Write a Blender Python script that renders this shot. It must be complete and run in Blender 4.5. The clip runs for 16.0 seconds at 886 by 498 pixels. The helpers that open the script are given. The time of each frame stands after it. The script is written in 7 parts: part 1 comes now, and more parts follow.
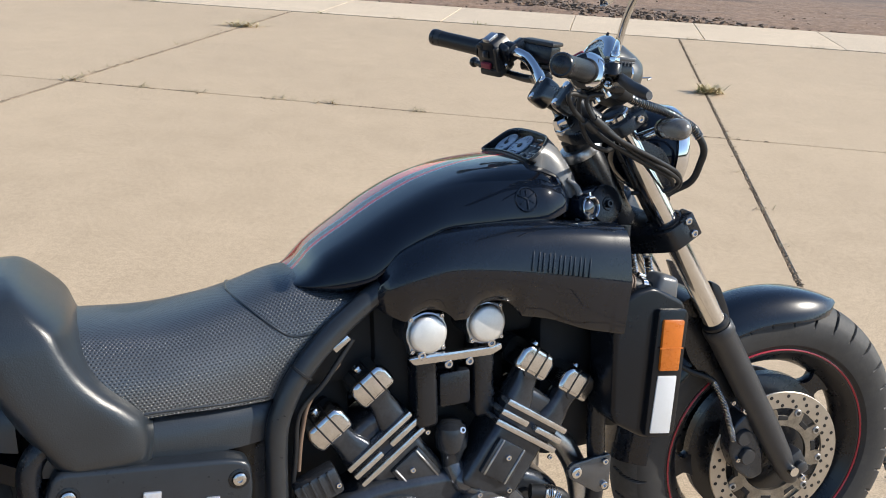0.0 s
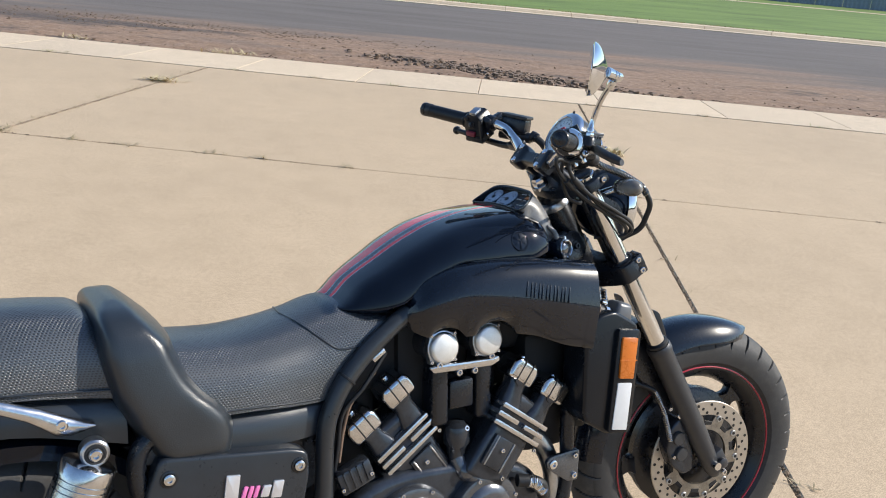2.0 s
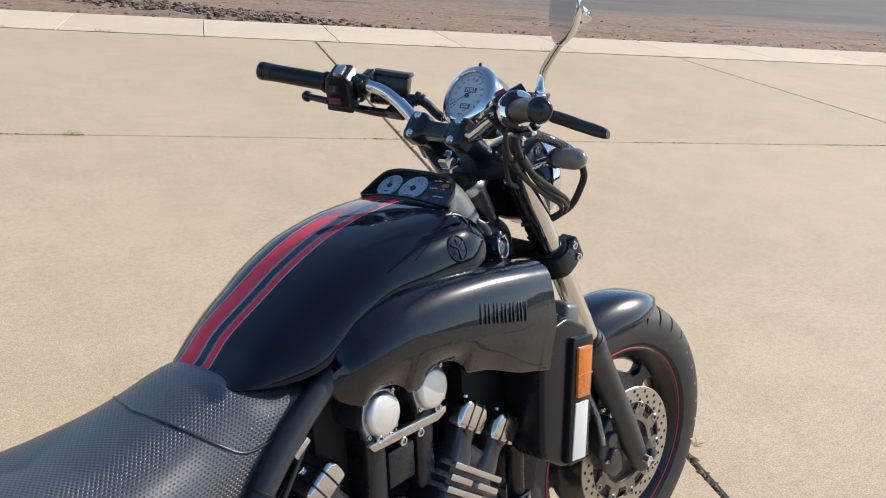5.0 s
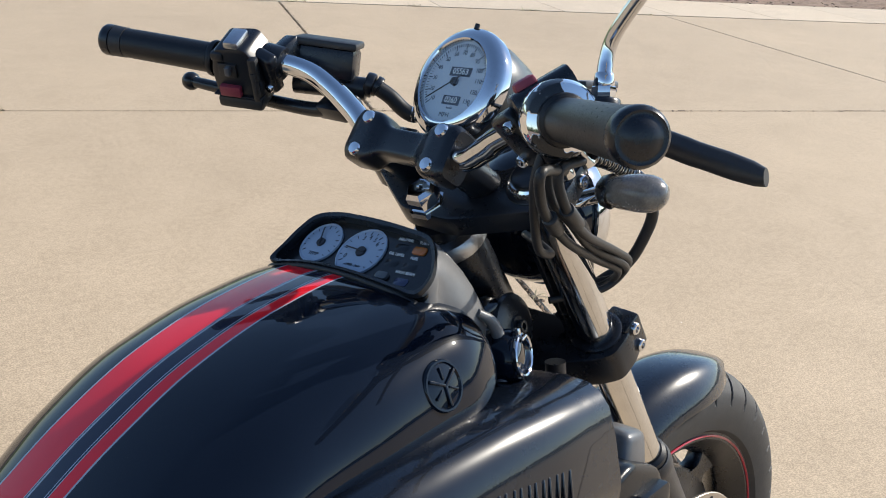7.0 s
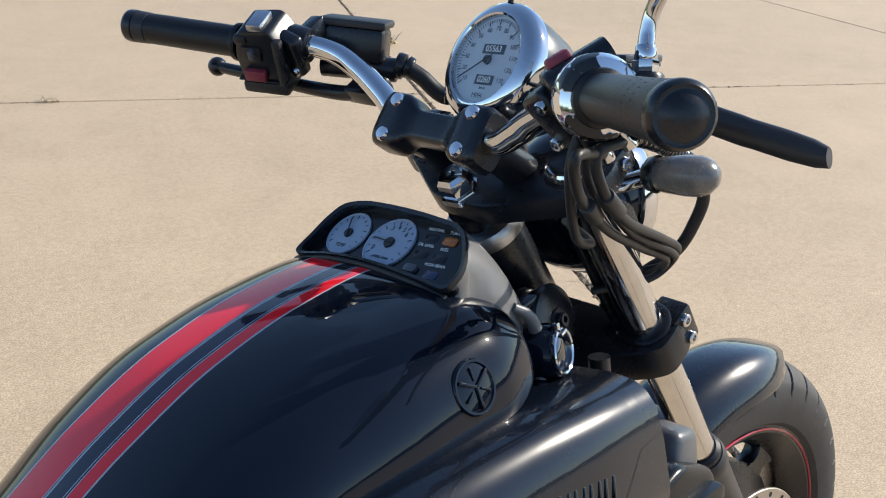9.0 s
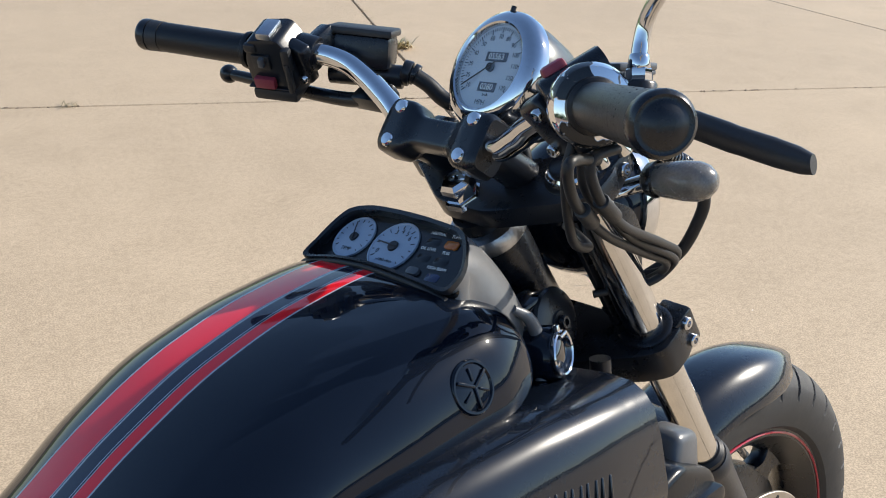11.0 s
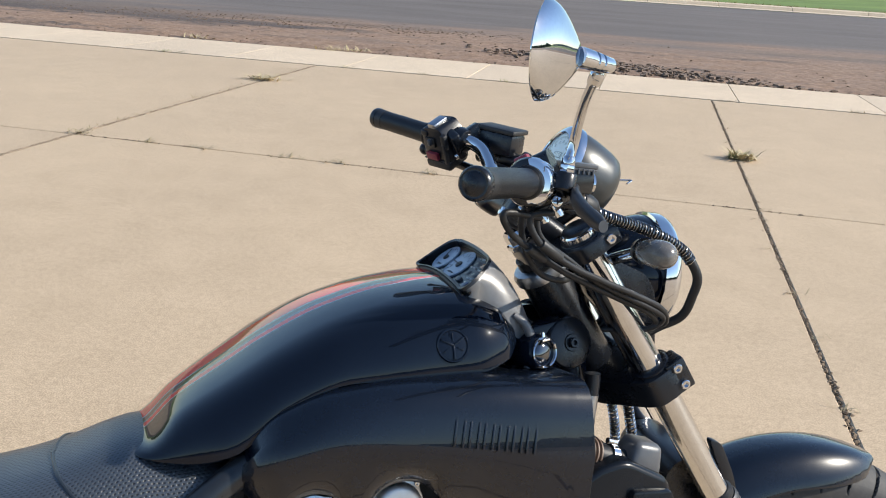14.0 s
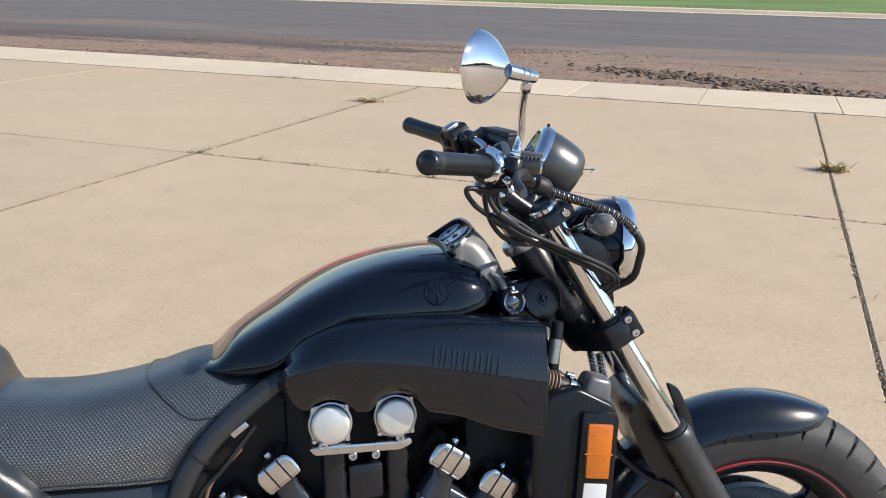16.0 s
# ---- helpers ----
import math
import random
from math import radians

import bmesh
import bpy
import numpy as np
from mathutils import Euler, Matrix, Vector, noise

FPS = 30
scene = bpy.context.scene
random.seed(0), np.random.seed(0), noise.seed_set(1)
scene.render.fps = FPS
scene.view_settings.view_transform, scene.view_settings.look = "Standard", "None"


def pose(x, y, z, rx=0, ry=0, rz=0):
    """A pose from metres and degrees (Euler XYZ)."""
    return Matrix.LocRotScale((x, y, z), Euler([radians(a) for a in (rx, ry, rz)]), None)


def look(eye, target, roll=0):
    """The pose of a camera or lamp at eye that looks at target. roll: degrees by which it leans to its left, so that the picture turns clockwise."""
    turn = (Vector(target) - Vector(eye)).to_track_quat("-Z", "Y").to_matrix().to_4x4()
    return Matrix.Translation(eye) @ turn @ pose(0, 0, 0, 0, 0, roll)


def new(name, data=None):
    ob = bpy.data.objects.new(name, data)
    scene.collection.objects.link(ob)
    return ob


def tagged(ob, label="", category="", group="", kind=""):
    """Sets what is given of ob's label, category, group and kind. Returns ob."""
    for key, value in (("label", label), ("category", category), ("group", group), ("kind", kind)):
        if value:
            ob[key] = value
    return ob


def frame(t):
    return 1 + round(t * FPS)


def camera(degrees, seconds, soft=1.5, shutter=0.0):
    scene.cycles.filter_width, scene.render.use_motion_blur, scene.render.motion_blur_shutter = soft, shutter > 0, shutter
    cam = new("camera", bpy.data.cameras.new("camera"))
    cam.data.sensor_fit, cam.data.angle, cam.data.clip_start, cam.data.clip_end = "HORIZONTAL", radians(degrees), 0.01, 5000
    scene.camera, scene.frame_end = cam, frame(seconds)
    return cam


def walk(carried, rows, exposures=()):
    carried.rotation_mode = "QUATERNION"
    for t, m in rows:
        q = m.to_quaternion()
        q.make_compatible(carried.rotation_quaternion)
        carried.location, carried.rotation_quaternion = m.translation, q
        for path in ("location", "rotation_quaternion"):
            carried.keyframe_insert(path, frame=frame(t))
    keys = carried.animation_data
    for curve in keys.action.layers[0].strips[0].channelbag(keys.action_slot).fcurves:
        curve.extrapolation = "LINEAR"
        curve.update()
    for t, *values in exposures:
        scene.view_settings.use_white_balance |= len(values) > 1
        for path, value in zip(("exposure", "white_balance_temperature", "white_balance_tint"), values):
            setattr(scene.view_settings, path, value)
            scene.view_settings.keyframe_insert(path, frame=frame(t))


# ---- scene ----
cam = camera(54.7, 16.0, soft=1.0)
PATH = [
    (0, (0.0410, -0.2990, 1.3560), (0.1200, 1.5530, 0.6060), 2.80),
    (0.5, (0.0770, -0.5070, 1.3950), (0.2280, 1.3630, 0.7020), 3.30),
    (1, (0.0690, -0.6330, 1.4180), (0.2770, 1.2470, 0.7670), 4.10),
    (1.5, (-0.0660, -0.6510, 1.4380), (0.1970, 1.2320, 0.8170), 4.80),
    (2, (-0.1970, -0.6120, 1.4240), (0.1190, 1.2650, 0.8110), 5.30),
    (2.5, (-0.2280, -0.4650, 1.3870), (0.1360, 1.4010, 0.7670), 5.40),
    (3, (-0.2580, -0.2430, 1.3600), (0.1700, 1.6050, 0.7250), 4.90),
    (3.5, (-0.2710, -0.1350, 1.3640), (0.2650, 1.6790, 0.7130), 4.30),
    (6, (-0.4000, 0.1380, 1.3650), (0.6080, 1.7040, 0.6360), 5.50),
    (6.5, (-0.1940, 0.3400, 1.3110), (0.7850, 1.9100, 0.5520), 5.10),
    (7, (-0.0690, 0.4950, 1.2770), (0.8690, 2.0820, 0.5020), 4.60),
    (7.5, (-0.0470, 0.5280, 1.2770), (0.8380, 2.1390, 0.4890), 4.00),
    (8, (-0.0300, 0.5390, 1.2830), (0.8210, 2.1630, 0.4840), 3.50),
    (8.5, (-0.0340, 0.5280, 1.2770), (0.8010, 2.1550, 0.4660), 2.90),
    (9, (-0.0320, 0.5260, 1.2660), (0.7910, 2.1540, 0.4470), 2.40),
    (11.5, (-0.0270, 0.5000, 1.2780), (0.7300, 2.1670, 0.4720), 1.70),
    (12, (-0.0290, 0.4560, 1.2860), (0.6520, 2.1680, 0.5090), 1.80),
    (12.5, (-0.0530, 0.2630, 1.3140), (0.5010, 2.0370, 0.5750), 2.10),
    (13, (-0.0630, 0.0710, 1.3670), (0.3190, 1.9060, 0.6670), 2.90),
    (13.5, (0.0220, 0.0280, 1.3750), (0.2070, 1.9050, 0.7100), 3.60),
    (14, (0.2070, 0.0530, 1.3620), (0.2010, 1.9470, 0.7170), 3.40),
    (14.5, (0.2970, 0.0720, 1.3610), (0.1720, 1.9640, 0.7250), 2.30),
    (15, (0.3370, 0.0490, 1.3620), (0.1490, 1.9390, 0.7340), 1.40),
    (15.5, (0.3790, -0.0490, 1.3750), (0.1450, 1.8380, 0.7550), 1.10),
    (16, (0.4080, -0.2560, 1.3990), (0.1350, 1.6290, 0.7880), 1.10),
]
walk(cam, [(t, look(eye, target, roll)) for t, eye, target, roll in PATH])

# ---- world and sun ----
SUN = Vector((0.82, -0.08, 0.53)).normalized()      # towards the sun
world = bpy.data.worlds.new("sky")
scene.world = world
world.use_nodes = True
sky = world.node_tree.nodes.new("ShaderNodeTexSky")
sky.sky_type, sky.sun_disc = "NISHITA", False
sky.dust_density, sky.ozone_density, sky.air_density = 0.2, 3.0, 1.0
sky.sun_elevation = math.asin(SUN.z)
sky.sun_rotation = math.atan2(SUN.x, SUN.y)
backg = world.node_tree.nodes["Background"]
backg.inputs["Strength"].default_value = 0.155
world.node_tree.links.new(sky.outputs["Color"], backg.inputs["Color"])
lamp = bpy.data.lights.new("sun", "SUN")
lamp.energy, lamp.angle, lamp.color = 4.9, radians(0.53), (1.0, 0.925, 0.81)
sun = new("sun", lamp)
sun.matrix_world = look((0, 0, 20), Vector((0, 0, 20)) - SUN)
scene.view_settings.exposure = 0.40

# ---- materials ----
def nodes_of(name):
    m = bpy.data.materials.new(name)
    m.use_nodes = True
    return m, m.node_tree.nodes, m.node_tree.links, m.node_tree.nodes["Principled BSDF"]


def noise_tex(n, l, scale, detail=4.0, space="Object", rough=0.6):
    co = n.new("ShaderNodeTexCoord")
    t = n.new("ShaderNodeTexNoise")
    t.inputs["Scale"].default_value, t.inputs["Detail"].default_value = scale, detail
    t.inputs["Roughness"].default_value = rough
    l.new(co.outputs[space], t.inputs["Vector"])
    return t


def ramp(n, l, src, stops):
    r = n.new("ShaderNodeValToRGB")
    el = r.color_ramp.elements
    while len(el) < len(stops):
        el.new(0.5)
    for e, (p, c) in zip(el, stops):
        e.position, e.color = p, (*c, 1) if len(c) == 3 else c
    l.new(src, r.inputs["Fac"])
    return r


def mixc(n, l, a, b, fac, mode="MIX"):
    m = n.new("ShaderNodeMix")
    m.data_type, m.blend_type = "RGBA", mode
    for sock, v in ((m.inputs["Factor"], fac), (m.inputs["A"], a), (m.inputs["B"], b)):
        if isinstance(v, (int, float)):
            sock.default_value = v
        elif isinstance(v, tuple):
            sock.default_value = (*v, 1)
        else:
            l.new(v, sock)
    return m.outputs["Result"]


def calc(n, l, op, a, b=0.0, clamp=False):
    m = n.new("ShaderNodeMath")
    m.operation, m.use_clamp = op, clamp
    for sock, v in zip(m.inputs, (a, b)):
        if isinstance(v, (int, float)):
            sock.default_value = v
        else:
            l.new(v, sock)
    return m.outputs[0]


def bump_of(n, l, bsdf, height, strength=0.3, dist=0.002):
    b = n.new("ShaderNodeBump")
    b.inputs["Strength"].default_value, b.inputs["Distance"].default_value = strength, dist
    l.new(height, b.inputs["Height"])
    l.new(b.outputs["Normal"], bsdf.inputs["Normal"])


def surf(name, base, rough, metal=0.0, coat=0.0, var=0.15, scale=25.0, bump=0.0, bscale=400.0, rvar=0.08, dust=0.0, coat_rough=0.03):
    """A plain surface with mottling, uneven gloss, dust and fine relief."""
    m, n, l, b = nodes_of(name)
    big = noise_tex(n, l, scale, 5)
    small = noise_tex(n, l, scale * 9, 3)
    both = calc(n, l, "ADD", calc(n, l, "MULTIPLY", big.outputs["Fac"], 0.65), calc(n, l, "MULTIPLY", small.outputs["Fac"], 0.35))
    lo = tuple(c * (1 - var) for c in base)
    hi = tuple(min(1, c * (1 + var)) for c in base)
    col = ramp(n, l, both, [(0.3, lo), (0.7, hi)]).outputs["Color"]
    if dust:
        specks = noise_tex(n, l, scale * 3, 8, rough=0.75)
        col = mixc(n, l, col, (0.36, 0.31, 0.25), calc(n, l, "MULTIPLY", ramp(n, l, specks.outputs["Fac"], [(0.48, (0, 0, 0)), (0.75, (1, 1, 1))]).outputs["Color"], dust))
    l.new(col, b.inputs["Base Color"])
    rr = calc(n, l, "ADD", calc(n, l, "MULTIPLY", both, 2 * rvar), rough - rvar)
    l.new(rr, b.inputs["Roughness"])
    b.inputs["Metallic"].default_value = metal
    b.inputs["Coat Weight"].default_value, b.inputs["Coat Roughness"].default_value = coat, coat_rough
    if bump:
        g = noise_tex(n, l, bscale, 3)
        bump_of(n, l, b, g.outputs["Fac"], bump, 0.001)
    return m


PAINT = surf("gloss_black_paint", (0.0036, 0.0062, 0.0125), 0.24, coat=1.0, var=0.1, scale=6, rvar=0.03, coat_rough=0.014)
PAINT.node_tree.nodes["Principled BSDF"].inputs["Coat IOR"].default_value = 1.35
PAINT.node_tree.nodes["Principled BSDF"].inputs["Specular IOR Level"].default_value = 0.012
SCOOP = surf("swirled_black_paint", (0.0034, 0.0058, 0.0115), 0.27, coat=1.0, var=0.15, scale=9, rvar=0.06, coat_rough=0.018)
SCOOP.node_tree.nodes["Principled BSDF"].inputs["Coat IOR"].default_value = 1.35
SCOOP.node_tree.nodes["Principled BSDF"].inputs["Specular IOR Level"].default_value = 0.22
SATIN = surf("satin_black", (0.0065, 0.0080, 0.0115), 0.28, var=0.25, scale=18, bump=0.08, bscale=700, dust=0.0)
SATIN.node_tree.nodes["Principled BSDF"].inputs["Specular IOR Level"].default_value = 0.45
MATTE = surf("matte_black_plastic", (0.013, 0.014, 0.016), 0.5, var=0.2, scale=20, bump=0.25, bscale=900, dust=0.008)
RUBBER = surf("rubber", (0.012, 0.013, 0.015), 0.48, var=0.2, scale=30, bump=0.2, bscale=500, dust=0.006)
RUBBER.node_tree.nodes["Principled BSDF"].inputs["Specular IOR Level"].default_value = 0.35
GRIP = surf("grip_rubber", (0.007, 0.008, 0.010), 0.40, var=0.2, scale=30, bump=0.3, bscale=600, dust=0.003)
GRIP.node_tree.nodes["Principled BSDF"].inputs["Specular IOR Level"].default_value = 0.35
TYRE = surf("tyre_rubber", (0.020, 0.020, 0.021), 0.6, var=0.25, scale=12, bump=0.3, bscale=300, dust=0.05)
TREAD = surf("dusty_tread_rubber", (0.040, 0.040, 0.040), 0.7, var=0.25, scale=14, bump=0.3, bscale=300, dust=0.10)
CHROME = surf("chrome", (0.60, 0.605, 0.62), 0.05, metal=1.0, var=0.05, scale=30, rvar=0.035)
STEEL = surf("worn_chrome_fork", (0.66, 0.655, 0.65), 0.1, metal=1.0, var=0.1, scale=50, rvar=0.05, dust=0.03)
ALU = surf("cast_aluminium", (0.44, 0.45, 0.47), 0.3, metal=1.0, var=0.2, scale=40, bump=0.2, bscale=500)
CAPALU = surf("matt_cap_aluminium", (0.66, 0.655, 0.64), 0.46, metal=0.85, var=0.10, scale=70, bump=0.08, bscale=900)
BRUSHED = surf("brushed_aluminium", (0.54, 0.545, 0.56), 0.23, metal=1.0, var=0.16, scale=60, bump=0.05, bscale=900)
DISC = surf("brake_disc_steel", (0.46, 0.42, 0.37), 0.38, metal=0.9, var=0.12, scale=60, bump=0.15, bscale=700)
TUBE = surf("frame_black", (0.019, 0.022, 0.026), 0.30, var=0.2, scale=18, bump=0.08, bscale=700, dust=0.0)
CASE = surf("engine_case_black", (0.046, 0.052, 0.063), 0.19, metal=0.6, var=0.35, scale=25, bump=0.2, bscale=350, dust=0.012)
CRANK = surf("grey_crankcase", (0.115, 0.122, 0.135), 0.24, metal=0.75, var=0.25, scale=22, bump=0.2, bscale=350, dust=0.012)
SLIDER = surf("slider_grey", (0.040, 0.042, 0.047), 0.40, metal=0.35, var=0.15, scale=30, bump=0.2, bscale=800, dust=0.008)
GUN = surf("gunmetal_bucket", (0.075, 0.078, 0.078), 0.34, metal=0.6, var=0.08, scale=25, bump=0.04, bscale=900)
PLASTIC = surf("grey_black_plastic", (0.080, 0.084, 0.090), 0.32, var=0.12, scale=30, bump=0.15, bscale=900, dust=0.006)
HOOD = surf("grey_hood_plastic", (0.140, 0.142, 0.145), 0.30, var=0.10, scale=30, bump=0.10, bscale=900)
RED = surf("red_paint", (0.42, 0.012, 0.03), 0.35, coat=0.6, var=0.15, scale=15)
REDPL = surf("red_plastic", (0.24, 0.03, 0.05), 0.45, var=0.15, scale=40)
AMBER = surf("amber_reflector", (0.50, 0.125, 0.006), 0.28, coat=0.5, var=0.2, scale=40, bump=0.5, bscale=260)
WHITE = surf("white_reflective_tape", (0.56, 0.57, 0.58), 0.42, var=0.05, scale=30, bump=0.1, bscale=300)
DIALB = surf("tinted_dial", (0.25, 0.31, 0.40), 0.4, coat=0.4, var=0.05, scale=40)
SHROUD = surf("shroud_black", (0.005, 0.0065, 0.0095), 0.26, var=0.25, scale=12, bump=0.06, bscale=500, dust=0.0)
SHROUD.node_tree.nodes["Principled BSDF"].inputs["Specular IOR Level"].default_value = 0.28
DIALW = surf("dial_white", (0.50, 0.54, 0.585), 0.5, var=0.04, scale=40)
INSTRUMENT = surf("instrument_black", (0.004, 0.0045, 0.006), 0.22, var=0.15, scale=30, rvar=0.03)
INK = surf("print_black", (0.015, 0.015, 0.02), 0.5, var=0.1)
PRINT = surf("print_white", (0.75, 0.75, 0.73), 0.5, var=0.05)
SILVER = surf("silver_badge", (0.62, 0.64, 0.70), 0.3, metal=0.7, var=0.08, scale=60)
PINK = surf("pink_badge", (0.62, 0.16, 0.38), 0.35, var=0.1, scale=60)
COPPER = surf("worn_brown_rubber", (0.15, 0.10, 0.07), 0.55, var=0.25, scale=60, bump=0.3, bscale=500)
def flaked():
    """Black paint flaking off a chrome drum."""
    mm, n, l, b = nodes_of("flaking_black_on_chrome")
    f = noise_tex(n, l, 38, 3)
    k = ramp(n, l, f.outputs["Fac"], [(0.50, (0, 0, 0)), (0.515, (1, 1, 1))]).outputs["Color"]
    l.new(mixc(n, l, (0.80, 0.80, 0.81), (0.008, 0.009, 0.011), k), b.inputs["Base Color"])
    l.new(calc(n, l, "SUBTRACT", 1.0, k), b.inputs["Metallic"])
    l.new(calc(n, l, "ADD", calc(n, l, "MULTIPLY", k, 0.16), 0.06), b.inputs["Roughness"])
    bump_of(n, l, b, k, 0.4, 0.0006)
    return mm


FLAKED = flaked()
# near-black: the shade inside holes, grooves and gaps is put into the colour
SHADE_BLACK = surf("cavity_shade_black", (0.003, 0.003, 0.0035), 0.7, var=0.2)


def glass_mat(name, tint=(1, 1, 1), rough=0.0):
    m, n, l, b = nodes_of(name)
    b.inputs["Base Color"].default_value = (*tint, 1)
    b.inputs["Roughness"].default_value = rough
    b.inputs["Transmission Weight"].default_value = 1.0
    b.inputs["IOR"].default_value = 1.45
    return m


GLASS = glass_mat("clear_glass")
SMOKE = surf("smoked_lens", (0.200, 0.190, 0.178), 0.24, coat=0.35, var=0.45, scale=55, rvar=0.12, coat_rough=0.12)
SMOKE.node_tree.nodes["Principled BSDF"].inputs["Transmission Weight"].default_value = 0.45
DARKCH = surf("dark_chrome", (0.13, 0.13, 0.135), 0.07, metal=1.0, var=0.1, scale=60, rvar=0.03)
CAMCAP = surf("polished_cap", (0.56, 0.56, 0.57), 0.17, metal=1.0, var=0.18, scale=60, rvar=0.10, bump=0.05, bscale=300)
TANKPL = surf("dark_translucent_plastic", (0.022, 0.022, 0.021), 0.2, var=0.4, scale=60, rvar=0.1)
LEVER = surf("lever_black", (0.022, 0.024, 0.028), 0.42, metal=0.2, var=0.2, scale=40, bump=0.1, bscale=700)
SPRING = surf("spring_steel", (0.30, 0.295, 0.29), 0.22, metal=1.0, var=0.25, scale=60, rvar=0.08)
BLUELENS = surf("blue_lamp", (0.012, 0.02, 0.07), 0.25, coat=0.5, var=0.1)
CARRIER = surf("stained_carrier", (0.26, 0.235, 0.20), 0.42, metal=0.85, var=0.45, scale=45, bump=0.3, bscale=300, dust=0.06)
AMBERLENS = surf("amber_lamp", (0.36, 0.10, 0.008), 0.25, coat=0.5, var=0.1)


def leather(name, perforated):
    """Black vinyl with fine grain; punched dots in rows where it is perforated (UV in metres)."""
    m, n, l, b = nodes_of(name)
    g = noise_tex(n, l, 260 if perforated else 420, 4)
    wear = noise_tex(n, l, 7, 5)
    col = ramp(n, l, wear.outputs["Fac"], [(0.3, (0.030, 0.036, 0.043)), (0.7, (0.047, 0.055, 0.065))] if perforated else [(0.3, (0.013, 0.017, 0.022)), (0.7, (0.020, 0.025, 0.031))]).outputs["Color"]
    h = g.outputs["Fac"]
    if perforated:
        uv = n.new("ShaderNodeUVMap")
        sep = n.new("ShaderNodeSeparateXYZ")
        l.new(uv.outputs["UV"], sep.inputs[0])
        u = calc(n, l, "MULTIPLY", sep.outputs["X"], 1 / 0.0058)
        v = calc(n, l, "MULTIPLY", sep.outputs["Y"], 1 / 0.0043)
        shift = calc(n, l, "MULTIPLY", calc(n, l, "MODULO", calc(n, l, "FLOOR", v), 2.0), 0.5)
        fu = calc(n, l, "SUBTRACT", calc(n, l, "FRACT", calc(n, l, "ADD", u, shift)), 0.5)
        fv = calc(n, l, "SUBTRACT", calc(n, l, "FRACT", v), 0.5)
        d = calc(n, l, "SQRT", calc(n, l, "ADD", calc(n, l, "MULTIPLY", fu, fu), calc(n, l, "MULTIPLY", fv, fv)))
        dot = ramp(n, l, d, [(0.19, (0, 0, 0)), (0.33, (1, 1, 1))]).outputs["Color"]
        col = mixc(n, l, (0.004, 0.004, 0.004), col, dot)
        h = calc(n, l, "ADD", calc(n, l, "MULTIPLY", h, 0.3), dot)
    l.new(col, b.inputs["Base Color"])
    rr = calc(n, l, "ADD", calc(n, l, "MULTIPLY", wear.outputs["Fac"], 0.14), 0.27 if perforated else 0.23)
    l.new(rr, b.inputs["Roughness"])
    b.inputs["Specular IOR Level"].default_value = 1.0 if perforated else 0.62
    bump_of(n, l, b, h, 0.6 if perforated else 0.30, 0.0012)
    return m


LEATHER, PERF = leather("black_vinyl", False), leather("perforated_vinyl", True)


def tank_paint():
    """Gloss black with a red and grey racing stripe that runs along the bike, left of its middle."""
    m, n, l, b = nodes_of("striped_tank_paint")
    co = n.new("ShaderNodeTexCoord")
    sep = n.new("ShaderNodeSeparateXYZ")
    l.new(co.outputs["Object"], sep.inputs[0])
    wide = calc(n, l, "ADD", 1.0, calc(n, l, "MULTIPLY", calc(n, l, "SUBTRACT", 0.40, sep.outputs["X"], True), 0.6))
    y = calc(n, l, "ADD", calc(n, l, "MULTIPLY", calc(n, l, "SUBTRACT", sep.outputs["Y"], 0.035), wide), 0.035)
    t = calc(n, l, "MULTIPLY", calc(n, l, "ADD", y, 0.1), 4.0)
    grey, black = (0.38, 0.39, 0.43), (0.0036, 0.0062, 0.0125)
    red, dark = (0.80, 0.010, 0.020), (0.010, 0.013, 0.030)
    edges = STRIPES
    r = n.new("ShaderNodeValToRGB")
    r.color_ramp.interpolation = "CONSTANT"
    el = r.color_ramp.elements
    cols = [black] + [dict(g=grey, r=red, d=dark, k=black)[k] for _, k in edges]
    while len(el) < len(cols):
        el.new(0.9)
    el[0].position, el[0].color = 0.0, (*black, 1)
    for e, (y, k), c in zip(list(el)[1:], edges, cols[1:]):
        e.position, e.color = (y + 0.1) * 4.0, (*c, 1)
    l.new(t, r.inputs["Fac"])
    l.new(r.outputs["Color"], b.inputs["Base Color"])
    b.inputs["Roughness"].default_value = 0.24
    b.inputs["Specular IOR Level"].default_value = 0.012
    b.inputs["Coat IOR"].default_value = 1.35
    spk = noise_tex(n, l, 30, 8)
    l.new(calc(n, l, "ADD", calc(n, l, "MULTIPLY", spk.outputs["Fac"], 0.03), 0.012), b.inputs["Coat Roughness"])
    b.inputs["Coat Weight"].default_value = 1.0
    return m


STRIPES = [(-0.0017, "g"), (0.0005, "r"), (0.0140, "g"), (0.0151, "d"), (0.0163, "g"), (0.0178, "d"), (0.0335, "g"), (0.0350, "d"), (0.0364, "g"), (0.0375, "r"), (0.0722, "g"), (0.0740, "k")]
TANK = tank_paint()


